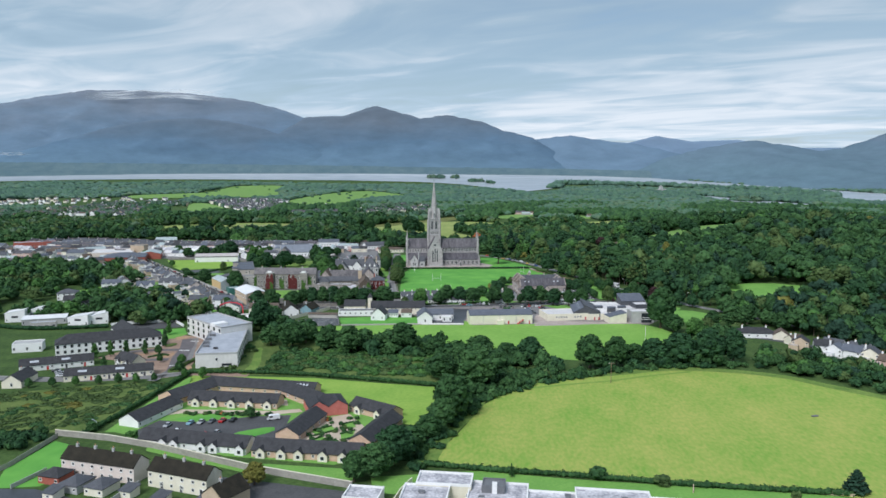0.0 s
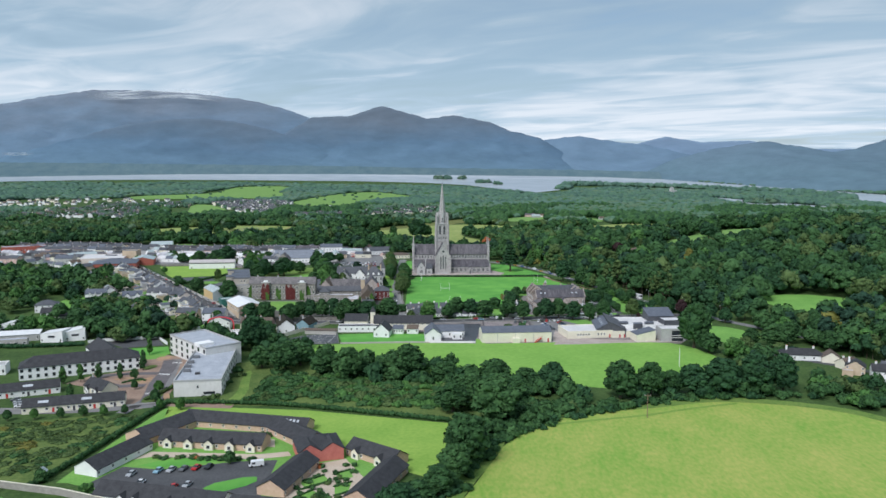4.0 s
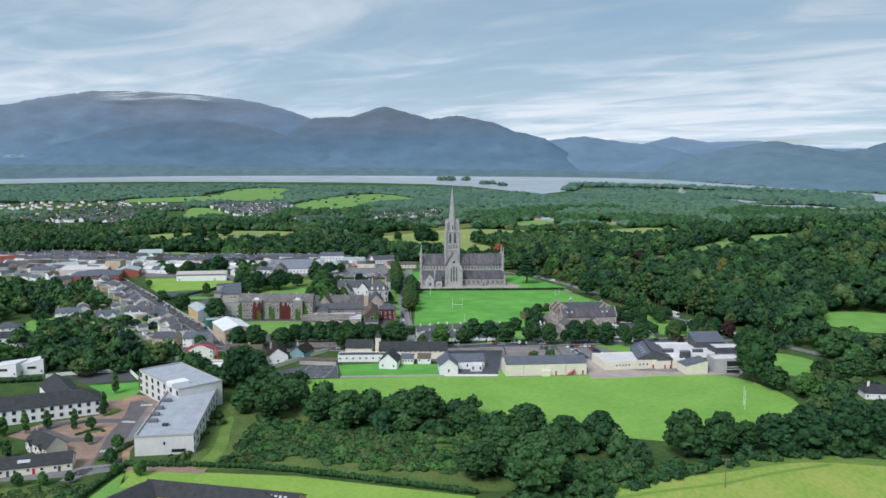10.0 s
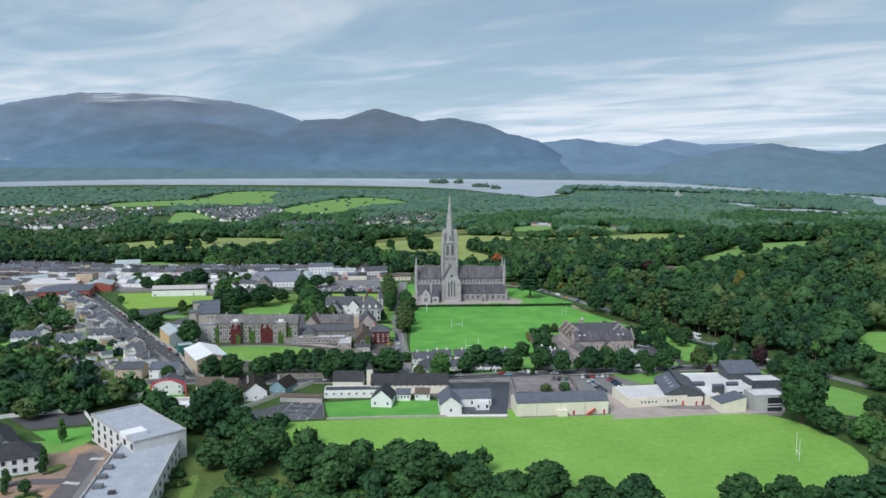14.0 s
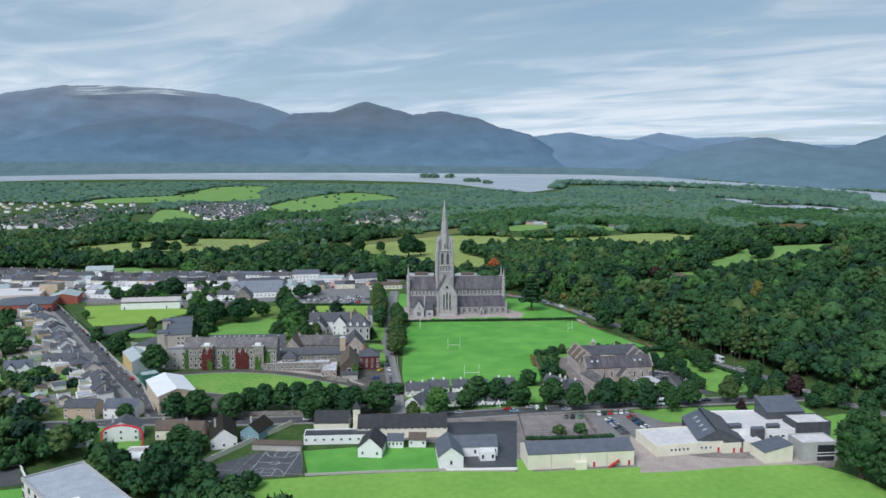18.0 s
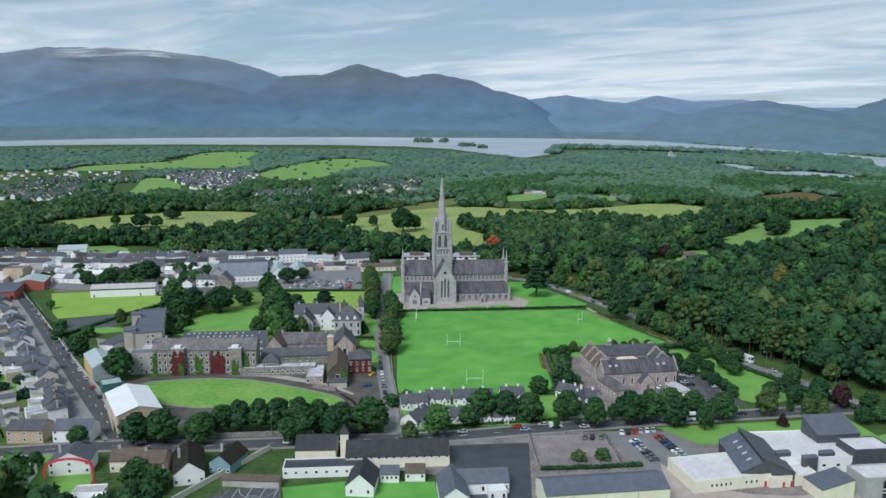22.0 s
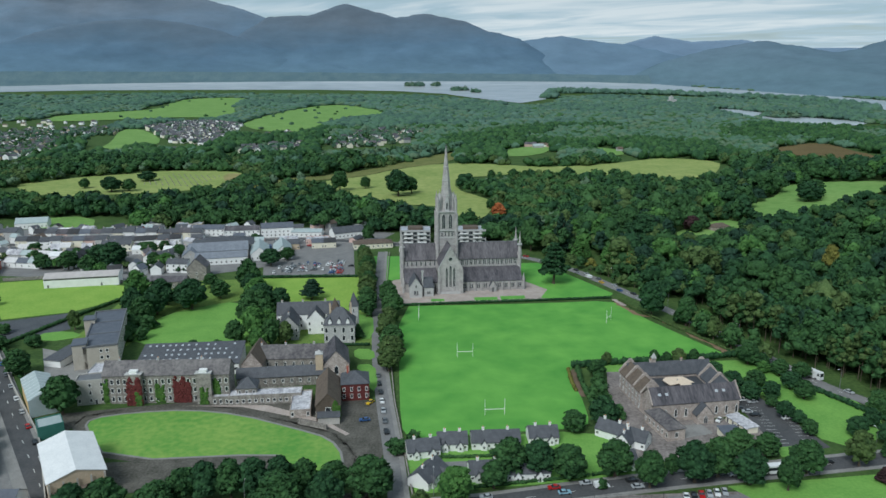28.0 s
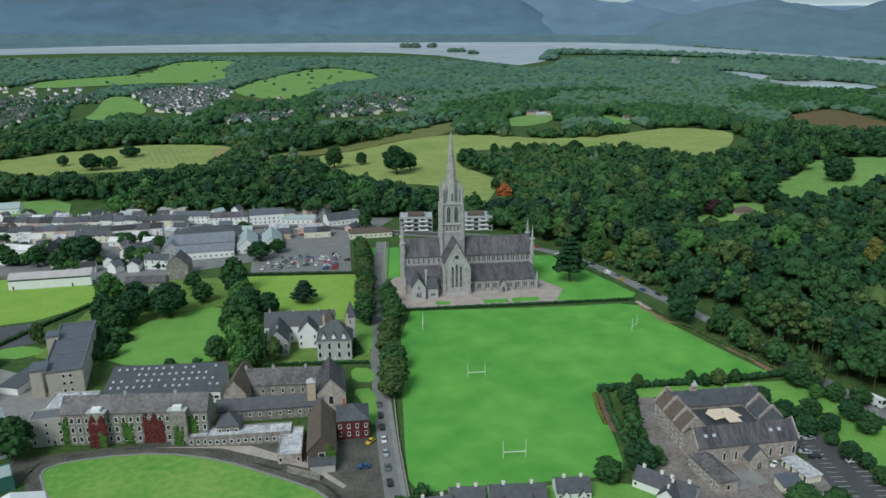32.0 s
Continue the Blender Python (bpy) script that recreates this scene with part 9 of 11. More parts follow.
for x, y, h, r, k, lf in (
    (-14, -261, 9, 3.7, "round", "leaf_olive"), (-3, -256, 15, 6.3, "round", "leaf_bright"), (-23, -222, 6, 4.0, "bush", "leaf_dark"), (10, -246, 10, 5.2, "round", "leaf_dark"), (36, -241, 13, 6.9, "round", "leaf_dark"), (62, -247, 14, 5.8, "round", "leaf_dark"), (72, -239, 8, 3.1, "round", "leaf_dark"), (44, -207, 9, 5.4, "round", "leaf_dark"), (57, -201, 12, 6.4, "round", "leaf_deep"), (64, -156, 9, 4.8, "round", "leaf_dark"), (62, -169, 8, 3.9, "round", "leaf_mid"), (60, -180, 9, 4.6, "bush", "leaf_mid"), (63, -196, 6, 3.8, "bush", "leaf_mid"), (87, -241, 15, 6.6, "round", "leaf_mid"), (46, -247, 4, 1.7, "bush", "leaf_dark"), (-17, -214, 5, 3.0, "bush", "leaf_dark"),
    (107, -250, 13, 4.4, "round", "leaf_dark"), (100, -226, 10, 6.6, "round", "leaf_mid"), (110, -227, 9, 5.5, "round", "leaf_dark"), (139, -235, 14, 5.3, "round", "leaf_olive"), (189, -192, 13, 4.4, "round", "leaf_olive"), (156, -238, 10, 4.2, "round", "leaf_olive"), (162, -238, 9, 3.6, "round", "leaf_olive"), (176, -226, 12, 4.6, "round", "leaf_copper"), (141, -246, 6, 2.6, "cone", "leaf_copper"), (152, -229, 8, 1.8, "cone", "leaf_dark"),
    (155, -324, 29, 10.5, "round", "leaf_dark"), (160, -336, 12, 7.0, "round", "leaf_dark"), (169, -350, 13, 6.6, "round", "leaf_bright"), (203, -322, 15, 9.5, "round", "leaf_mid"), (191, -316, 11, 5.7, "round", "leaf_dark"), (182, -332, 9, 5.5, "round", "leaf_olive"), (216, -310, 14, 7, "round", "leaf_dark"), (230, -330, 13, 7, "round", "leaf_dark"),
    (-183, -42, 22, 8.6, "round", "leaf_bright"), (-178, -62, 17, 7.5, "round", "leaf_deep"), (-166, -60, 19, 8.0, "round", "leaf_deep"), (-149, -51, 19, 10.5, "round", "leaf_deep"), (-166, -42, 11, 6.4, "round", "leaf_deep"), (-124, -14, 21, 8.5, "round", "leaf_dark"), (-108, -52, 16, 9.0, "round", "leaf_deep"), (-100, -104, 19, 6.8, "round", "leaf_bright"), (-109, -82, 18, 7.0, "round", "leaf_mid"), (-112, -64, 16, 7.4, "round", "leaf_mid"), (-91, -112, 15, 5.4, "round", "leaf_mid"), (-84, -110, 13, 4.6, "round", "leaf_olive"), (-233, 44, 19, 11.5, "round", "leaf_deep"), (-262, 40, 14, 8.0, "round", "leaf_dark"), (-246, 36, 12, 7.0, "round", "leaf_dark"), (-194, 40, 12, 6.6, "round", "leaf_bright"), (-205, 46, 11, 5.6, "round", "leaf_mid"), (-123, 46, 13, 8.6, "round", "leaf_deep"), (-201, -85, 12, 3.8, "round", "leaf_olive"), (-199, -146, 13, 7.0, "round", "leaf_dark"), (-210, -110, 7, 4.5, "bush", "leaf_dark"), (-48, -102, 8, 3.4, "cone", "leaf_dark"), (-176, -86, 10, 6, "round", "leaf_dark"), (-162, -84, 8, 5, "bush", "leaf_dark"), (-160, -100, 7, 4, "bush", "leaf_dark"), (-130, -112, 4, 2.6, "bush", "leaf_dark"), (-118, -112, 4, 2.4, "bush", "leaf_mid"), (-268, -40, 7, 3.4, "round", "leaf_bright"), (-226, -112, 7, 5, "bush", "leaf_dark"), (-236, -90, 6, 4, "bush", "leaf_mid"),
    (-36, -398, 17, 9.0, "round", "leaf_mid"), (-50, -389, 14, 7.9, "round", "leaf_dark"), (-70, -385, 16, 8.6, "round", "leaf_dark"), (-98, -345, 22, 8.4, "round", "leaf_deep"), (-86, -341, 11, 8.0, "round", "leaf_dark"), (-65, -372, 12, 7.5, "round", "leaf_mid"), (-7, -395, 18, 9.6, "round", "leaf_dark"), (-15, -386, 11, 8.0, "round", "leaf_mid"), (-84, -378, 12, 7.0, "round", "leaf_mid"), (36, -396, 11, 8.9, "round", "leaf_dark"), (62, -416, 15, 8.3, "round", "leaf_deep"), (50, -402, 9, 5.6, "round", "leaf_dark"), (92, -422, 18, 8.8, "round", "leaf_dark"), (106, -420, 17, 7.6, "round", "leaf_dark"), (126, -416, 15, 8.6, "round", "leaf_deep"), (140, -415, 18, 10.4, "round", "leaf_deep"), (156, -413, 20, 9.3, "round", "leaf_deep"), (170, -410, 19, 8.0, "round", "leaf_deep"), (33, -457, 21, 12.0, "round", "leaf_mid"), (16, -444, 13, 9.2, "round", "leaf_dark"), (11, -399, 11, 7.7, "round", "leaf_dark"), (116, -416, 12, 6.4, "round", "leaf_dark"), (24, -425, 12, 8.0, "round", "leaf_mid"), (44, -432, 12, 7.0, "round", "leaf_dark"),
    (1, -550, 14, 8.6, "round", "leaf_deep"), (-5, -562, 12, 7.6, "round", "leaf_mid"), (-11, -566, 11, 4.6, "round", "leaf_mid"), (6, -536, 9, 6.2, "round", "leaf_dark"), (21, -502, 20, 9.6, "round", "leaf_dark"), (17, -516, 14, 6.7, "round", "leaf_mid"), (12, -526, 10, 6.0, "round", "leaf_dark"), (24, -486, 12, 6.4, "round", "leaf_mid"), (41, -561, 5, 0.9, "cone", "leaf_dark"), (70, -561, 4, 3.8, "bush", "leaf_dark"), (90, -566, 3.5, 3.2, "bush", "leaf_olive"), (150, -571, 8, 4.1, "cone", "leaf_conifer"), (128, -578, 4, 1.6, "bush", "leaf_olive"), (-119, -522, 5, 2.2, "bush", "leaf_mid"), (-43, -569, 8, 4.2, "round", "leaf_gold"), (-100, -530, 4, 2.4, "bush", "leaf_bright"), (-62, -504, 5, 2.4, "round", "leaf_mid"),
    (-172, -36, 15, 7.5, "round", "leaf_deep"), (-170, -72, 15, 7, "round", "leaf_dark"), (-156, -44, 14, 7, "round", "leaf_deep"), (-138, -30, 12, 6.5, "round", "leaf_dark"), (-113, -44, 18, 8, "round", "leaf_bright"), (-106, -66, 17, 7.5, "round", "leaf_dark"), (-101, -78, 15, 6.5, "round", "leaf_mid"), (-97, -54, 14, 6.5, "round", "leaf_deep"), (-104, -94, 16, 6.5, "round", "leaf_bright"), (-110, -108, 13, 6, "round", "leaf_mid"), (-96, -118, 12, 5.5, "round", "leaf_bright"), (-120, -26, 15, 7, "round", "leaf_deep"), (-150, -8, 10, 5.5, "round", "leaf_dark"),
    (-250, 63, 13, 9, "round", "leaf_deep"), (-238, 62, 12, 8, "round", "leaf_dark"), (-220, 80, 11, 7, "round", "leaf_mid"), (-200, 46, 9, 6, "round", "leaf_bright"), (-196, 74, 10, 6.5, "round", "leaf_mid"), (-213, 92, 9, 5, "round", "leaf_dark"), (-281, 43, 11, 7, "round", "leaf_dark"), (-265, 46, 12, 8, "round", "leaf_deep"), (-114, 62, 10, 6, "round", "leaf_dark"), (-296, 62, 9, 6, "round", "leaf_mid"), (-310, 88, 8, 5, "round", "leaf_dark"), (-345, 72, 10, 6, "round", "leaf_mid"), (-150, 118, 8, 5, "round", "leaf_dark"),
    (-145, -262, 8, 4.5, "round", "leaf_mid"), (-107, -298, 11, 6.6, "round", "leaf_dark"), (-150, -284, 7, 3.6, "round", "leaf_dark"), (-100, -300, 9, 5.5, "round", "leaf_dark"),
    (53, 208, 15, 7.6, "round", "leaf_rust"), (-42, 200, 13, 7, "round", "leaf_gold"), (-192, 318, 16, 8, "round", "leaf_gold"), (92, 330, 10, 6, "round", "leaf_rust"), (-60, 120, 14, 6, "round", "leaf_dark"),
    (-104, -71, 13, 5.5, "round", "leaf_mid"), (-98, -84, 11, 5, "round", "leaf_bright"), (-91, -96, 9, 4.4, "round", "leaf_mid"),
    (-111, 370, 25, 11, "round", "leaf_dark"), (-84, 388, 15, 7, "round", "leaf_dark"), (-44, 333, 31, 15, "round", "leaf_deep"), (-30, 352, 20, 8, "round", "leaf_dark"), (-368, 375, 19, 13, "round", "leaf_deep"), (-350, 380, 15, 9, "round", "leaf_dark"), (-358, 459, 13, 13, "round", "leaf_deep"), (-410, 402, 13, 7, "round", "leaf_dark"), (66, 450, 13, 6, "round", "leaf_dark"), (29, 404, 15, 8, "round", "leaf_deep"), (93, 450, 14, 8, "round", "leaf_dark"), (108, 452, 12, 7, "round", "leaf_dark"), (160, 452, 15, 10, "round", "leaf_deep"), (216, 440, 14, 9, "round", "leaf_dark"), (232, 372, 15, 7, "round", "leaf_dark"), (242, 318, 14, 7, "round", "leaf_dark"), (275, 330, 13, 6.5, "round", "leaf_dark"), (328, 186, 20, 13, "round", "leaf_deep"), (340, 200, 18, 10, "round", "leaf_dark"), (350, 238, 15, 8, "round", "leaf_dark"), (49, 252, 11, 5, "round", "leaf_dark"), (204, 128, 14, 8, "round", "leaf_copper"),
):
    tree(x, y, h, r, k, lf)
for x, y, h, r, lf in ((206, 122, 11, 6, "leaf_dark"), (214, 148, 12, 5.5, "leaf_deep"), (238, 160, 13, 6, "leaf_olive"), (250, 150, 12, 5.5, "leaf_dark"), (244, 122, 10, 5, "leaf_mid"), (330, 262, 13, 6, "leaf_dark"), (352, 300, 13, 6, "leaf_deep"), (404, 340, 14, 7, "leaf_dark")):
    tree(x, y, h, r, "round", lf, "in a woodland clearing", "trees in the clearings")
SMALL = ((-153, -353, 10, 2.0), (-143, -385, 11, 2.0), (-140, -402, 6, 2.3), (-133, -418, 5, 1.8), (-122, -453, 4.5, 1.8), (-130, -455, 5, 1.9), (-138, -456, 5, 2.2), (-146, -459, 5, 1.9), (-156, -461, 5, 2.0), (-166, -463, 5, 2.0), (-176, -465, 5, 2.0), (-164, -407, 9, 2.0), (-158, -402, 8, 2.0), (-147, -402, 4, 1.4), (-120, -422, 6, 2.6), (-110, -446, 5, 1.8), (-101, -446, 6, 2.6), (-156, -432, 7, 2.1), (-116, -436, 6, 2.6), (-171, -410, 8, 2.2), (-150, -396, 7, 1.9), (-196, -466, 6, 2.4))
for x, y, h, r in SMALL:
    tree(x, y, h, r, "tall" if h > 6 else "round", ("leaf_mid", "leaf_dark", "leaf_bright")[int(abs(y)) % 3], "in the paving by the apartments", "young trees by the apartments")

CLIPPED = ((117, -157, 7.5, 4.6), (119, -171, 9, 5.8), (130, -169, 8.5, 5.2), (123, -181, 8.5, 5.0), (133, -179, 7.5, 4.5), (147, -156, 8, 4.7), (145, -171, 8.5, 5.0), (146, -181, 8.5, 5.0), (155, -160, 8, 4.8), (129, -188, 5.5, 3.0), (130, -198, 7.5, 4.2), (133, -203, 6, 3.4), (133, -212, 6.5, 3.6), (143, -146, 7, 4.0), (141, -153, 6, 3.4), (138, -143, 11, 6.4))
for x, y, h, r in CLIPPED:
    tree(x, y, h, r, "round", "leaf_bright" if (x, y) == (141, -153) else ("leaf_deep", "leaf_dark")[int(x + y) % 2], "clipped round on the convent lawn", "clipped trees of the convent")
for x, y in ((72, -141), (95, -139), (100, -141.5), (106, -141), (114, -138.5)):
    tree(x, y, 6.5 if x != 106 else 8, 2.9 if x != 106 else 3.9, "round", "leaf_olive" if x in (106, 72) else "leaf_dark", "rising from the convent hedge", "trees in the convent hedge")
ROADSIDE = ((167, -198, 12, 5.0), (170, -218, 12, 5.2), (165, -226, 10, 4.8), (186, -231, 10, 4.8), (192, -240, 12, 5.4), (184, -243, 9, 4.4), (160, -206, 8, 3.8), (198, -252, 11, 5.0), (176, -244, 8, 4.2), (150, -214, 9, 4.6), (158, -220, 9, 4.4))
for x, y, h, r in ROADSIDE:
    tree(x, y, h, r, "round", ("leaf_deep", "leaf_dark", "leaf_deep", "leaf_mid")[int(abs(x + y)) % 4], "beside the wood road", "trees beside the wood road")
tree(50, -278, 4, 3.0, "bush", "leaf_olive", "beside the hard court")
tree(59, -277, 4.5, 3.2, "bush", "leaf_mid", "beside the hard court")

# woods that nobody could count
wr = np.random.default_rng(21)
TOWN_MIX = [("leaf_dark", 4), ("leaf_mid", 6), ("leaf_deep", 2), ("leaf_olive", 2.5), ("leaf_bright", 3.5), ("leaf_conifer", 1.0)]
VILLAS = [(-290, -196), (-266, -246), (-230, -250), (-190, -206), (-192, -166), (-240, -160), (-284, -170)]
NEAR_MIX = [("leaf_dark", 5), ("leaf_mid", 4), ("leaf_deep", 4), ("leaf_olive", 3.0), ("leaf_bright", 1.4), ("leaf_conifer", 2.0), ("leaf_gold", 0.05)]
HILL_MIX = [("leaf_dark", 5), ("leaf_mid", 2.6), ("leaf_deep", 7), ("leaf_olive", 1.2), ("leaf_bright", 0.5), ("leaf_conifer", 3.5), ("leaf_gold", 0.07)]
HILL = [(112, 62), (112, 20), (134, -50), (150, -92), (170, -150), (188, -190), (205, -222), (240, -236), (262, -222), (282, -228), (330, -200), (380, -180), (520, -40), (640, 260), (560, 420), (420, 470), (300, 330), (210, 290), (120, 215), (90, 120)]


def unveiled(poly, *steps):
    """The outline moved towards the flight path, to keep the trees before a clearing low and open."""
    cx, cy = sum(p[0] for p in poly) / len(poly), sum(p[1] for p in poly) / len(poly)
    d = math.hypot(cx, cy + 560)
    return [[(x - cx / d * s, y - (cy + 560) / d * s) for x, y in poly] for s in steps]


CLEAR = unveiled(PITCH_R, 0, 22, 40)
BELOW = unveiled(MEADOW_R, 24, 48, 72, 92) + unveiled(MEADOW_R2, 20, 40, 60, 76)
AROUND = [MEADOW_R, MEADOW_R2]
LOW = [p for p in scatter(HILL, 11, wr, CLEAR + AROUND) if any(inside(*p, q) for q in BELOW)]
wood("woodland", "young low trees below the hill clearings", LOW, 6.8, 5.0, HILL_MIX, 30, 12, 0, 20, leaf=0.42)
CLEAR = CLEAR + AROUND + BELOW
wood("woodland", "dense mixed woodland on a low hill", scatter(HILL, 14.6, wr, CLEAR), 16.0, 7.6, HILL_MIX, 31, 20, 0, 22, leaf=0.42, uneven=0.28)
wood("woodland", "great old trees standing above the hill wood", scatter(HILL, 31, wr, CLEAR), 22.5, 10.8, [("leaf_olive", 2), ("leaf_mid", 4), ("leaf_deep", 4), ("leaf_dark", 4), ("leaf_bright", 0.5)], 32, 44, 0, 24, leaf=0.36, uneven=0.14)
wood("woodland_edge", "tall bare-stemmed trees at the wood edge", [(118 + (t * 100) + wr.uniform(-3, 3), 20 - t * 250 + wr.uniform(-4, 4)) for t in np.linspace(0.02, 0.95, 60) if not 0.4 < t < 0.42], 15, 3.9, NEAR_MIX, 33, 14, 0, 18, True)
wood("woodland_edge", "tall narrow trees with pale bare stems behind the wood road", [(142 + t * 46 + wr.uniform(-4, 9), -84 - t * 104 + wr.uniform(-4, 4)) for t in np.linspace(0, 1, 44)], 19, 3.7, [("leaf_dark", 4), ("leaf_mid", 4), ("leaf_olive", 3), ("leaf_deep", 2)], 38, 13, 0, 18, True)
wood("woodland_edge", "young bare-stemmed trees between the playing field and the road", [(108 + t * 46 + wr.uniform(-2.5, 2.5), -44 - t * 112 + wr.uniform(-3, 3)) for t in np.linspace(0.34, 0.86, 13)], 10.5, 3.6, NEAR_MIX, 34, 12, 0, 18, True)
for x, y, h, r, k, lf in ((113, -72, 21, 8.6, "round", "leaf_deep"), (127, -89, 17, 6.6, "round", "leaf_dark"), (133, -98, 13, 4.8, "round", "leaf_bright"), (134, -110, 13, 4.4, "round", "leaf_olive"), (138, -123, 14, 5.2, "round", "leaf_mid")):
    tree(x, y, h, r, k, lf, "between the playing field and the road", "trees along the pitch edge")
for x, y, h, r, k, lf in ((94, 48, 17, 5.4, "cone", "leaf_bright"), (103, 54, 12, 3.6, "cone", "leaf_bright"), (113, 24, 19, 8.8, "round", "leaf_bright"), (121, 9, 17, 6.6, "round", "leaf_gold"), (122, 84, 29, 11.5, "round", "leaf_bright"), (150, 78, 28, 14.0, "round", "leaf_deep"), (66, 82, 27, 6.8, "round", "leaf_mid"), (88, 78, 30, 7.5, "cone", "leaf_conifer"), (246, -9, 22, 6.2, "round", "leaf_gold"), (140, -30, 23, 10.5, "round", "leaf_dark"), (148, 26, 22, 10.5, "round", "leaf_bright"), (168, -6, 22, 10.0, "round", "leaf_olive"), (158, -62, 21, 8.5, "round", "leaf_deep"), (150, -78, 17, 6.0, "round", "leaf_bright"), (196, -50, 23, 10.0, "round", "leaf_mid"), (176, -104, 22, 8.0, "round", "leaf_dark")):
    tree(x, y, h, r, k, lf, "standing over the wood edge", "great trees of the wood edge")
wood("woodland_edge", "roadside trees where the wood meets the road", [(75 + 46 * t + 5 * math.sin(t * 3) + wr.uniform(-1.5, 1.5), 66 - t * 104 + wr.uniform(-2, 2)) for t in np.linspace(0, 1, 13)], 8, 3.8, [("leaf_olive", 4), ("leaf_mid", 3), ("leaf_dark", 3), ("leaf_gold", 0.7)], 36, 14, 0, 26, True, leaf=0.42)
wood("woodland", "broad-leaved wood beyond the paddock", scatter([(205, -238), (262, -232), (290, -236), (330, -205), (420, -190), (430, -330), (300, -420), (262, -400), (240, -350), (214, -296)], 11, wr, unveiled(PITCH_R, 0, 22, 40) + unveiled(PITCH_R2, 0, 14) + unveiled(PADDOCK_R, 0, 25) + [[(214, -300), (268, -430), (236, -410), (196, -340)]]), 13.5, 6, NEAR_MIX, 35, 14, 0, 18, True)
wood("woodland", "dark trees between gardens and the apartments", scatter([(-272, -218), (-240, -238), (-224, -203), (-190, -232), (-180, -262), (-150, -274), (-125, -300), (-112, -310), (-126, -322), (-162, -318), (-178, -330), (-205, -318), (-226, -290), (-244, -280)], 9.5, wr, [VILLAS, [(-292, -245), (-240, -275), (-238, -240), (-280, -220)], [(-188, -274), (-178, -245), (-140, -245), (-122, -285), (-108, -312), (-128, -312), (-152, -296)], [(-144, -290), (-109, -290), (-106, -312), (-112, -320), (-142, -318)], [(-236, -200), (-216, -252), (-188, -262), (-178, -232), (-205, -195)]]), 11, 5.4, NEAR_MIX, 37, 14, 0, 18)
wood("woodland", "garden trees behind the town street", scatter([(-420, -40), (-308, -62), (-250, -160), (-275, -205), (-310, -200), (-420, -120)], 13, wr, [VILLAS]), 11, 6.0, TOWN_MIX, 39, 14, 0, 18)
wood("woodland", "trees along the edge of the town", scatter([(-520, -60), (-420, -60), (-440, -200), (-560, -230)], 15, wr), 11, 6.3, TOWN_MIX, 41, 14, 0, 18)
wood("thicket", "dense green scrub and bramble", scatter([(-72, -432), (-70, -396), (-50, -382), (-20, -384), (24, -400), (50, -424), (26, -440), (-16, -438), (-46, -430)], 4.4, wr), 1.7, 3.0, [("leaf_dark", 1), ("leaf_mid", 5), ("leaf_bright", 4), ("leaf_olive", 4)], 43, 10, 0, 22, category="scrub", leaf=0.34, uneven=0.5)
wood("thicket", "low scrub on the waste ground", scatter([(-190, -478), (-116, -452), (-118, -486), (-128, -520), (-190, -516)], 4.6, wr, [[(-182, -491), (-160, -483), (-156, -489), (-178, -498)]]), 0.5, 2.4, [("leaf_olive", 6), ("leaf_mid", 1.0), ("leaf_gold", 0.5)], 45, 9, 0, 16, category="scrub", leaf=0.3)
wood("thicket", "dark hedge bank beside the gardens", scatter([(-190, -522), (-134, -526), (-134, -540), (-190, -540)], 4.5, wr), 3.4, 2.6, [("leaf_dark", 4), ("leaf_deep", 4)], 47, 9, 0, 16, category="scrub")
wood("thicket", "garden trees along the lane of bungalows", scatter([(178, -424), (190, -392), (214, -392), (240, -424), (270, -460), (300, -500), (262, -500), (222, -462)], 7, wr), 5.5, 3.8, NEAR_MIX, 49, 14, 0, 18)
wood("thicket", "shrubs between the gardens and the courts", scatter([(-150, -300), (-96, -302), (-88, -326), (-62, -336), (-66, -362), (-96, -348), (-130, -330)], 8, wr, [[(-144, -290), (-109, -290), (-106, -312), (-112, -320), (-142, -318)]]), 7.5, 4.4, [("leaf_dark", 5), ("leaf_deep", 3), ("leaf_mid", 2)], 51, 12, 0, 16, category="scrub")
wood("thicket", "garden shrubs round the paddock and bungalow", scatter([(166, -346), (178, -326), (196, -324), (216, -334), (206, -340), (188, -352), (184, -372), (168, -364)], 6, wr), 4.6, 3.3, TOWN_MIX, 68, 10, 0, 18, category="scrub")
wood("thicket", "tall dense bushes along the school field", [(x + wr.uniform(-4, 4), y + wr.uniform(-4, 4)) for x, y in ((-83, -345), (-76, -352), (-69, -358), (-62, -360), (-55, -356), (-47, -368), (-38, -373), (-30, -374), (-20, -372), (-13, -378), (-6, -376), (4, -376), (10, -382), (-28, -392), (-20, -398), (-10, -400), (0, -402), (14, -404), (21, -398), (30, -402), (36, -400), (44, -412), (50, -406), (56, -420), (24, -416), (66, -424), (74, -426), (98, -424), (112, -420), (132, -418), (148, -414), (162, -414)) for _ in range(2)], 7.0, 4.6, [("leaf_dark", 5), ("leaf_deep", 3), ("leaf_mid", 3)], 67, 12, 0, 18, category="scrub")
wood("thicket", "scrub at the corner of the pasture", scatter([(36, -478), (60, -452), (86, -436), (70, -428), (40, -440), (20, -470)], 5, wr), 4.0, 2.8, [("leaf_dark", 4), ("leaf_mid", 4), ("leaf_olive", 1)], 53, 9, 0, 16, category="scrub")
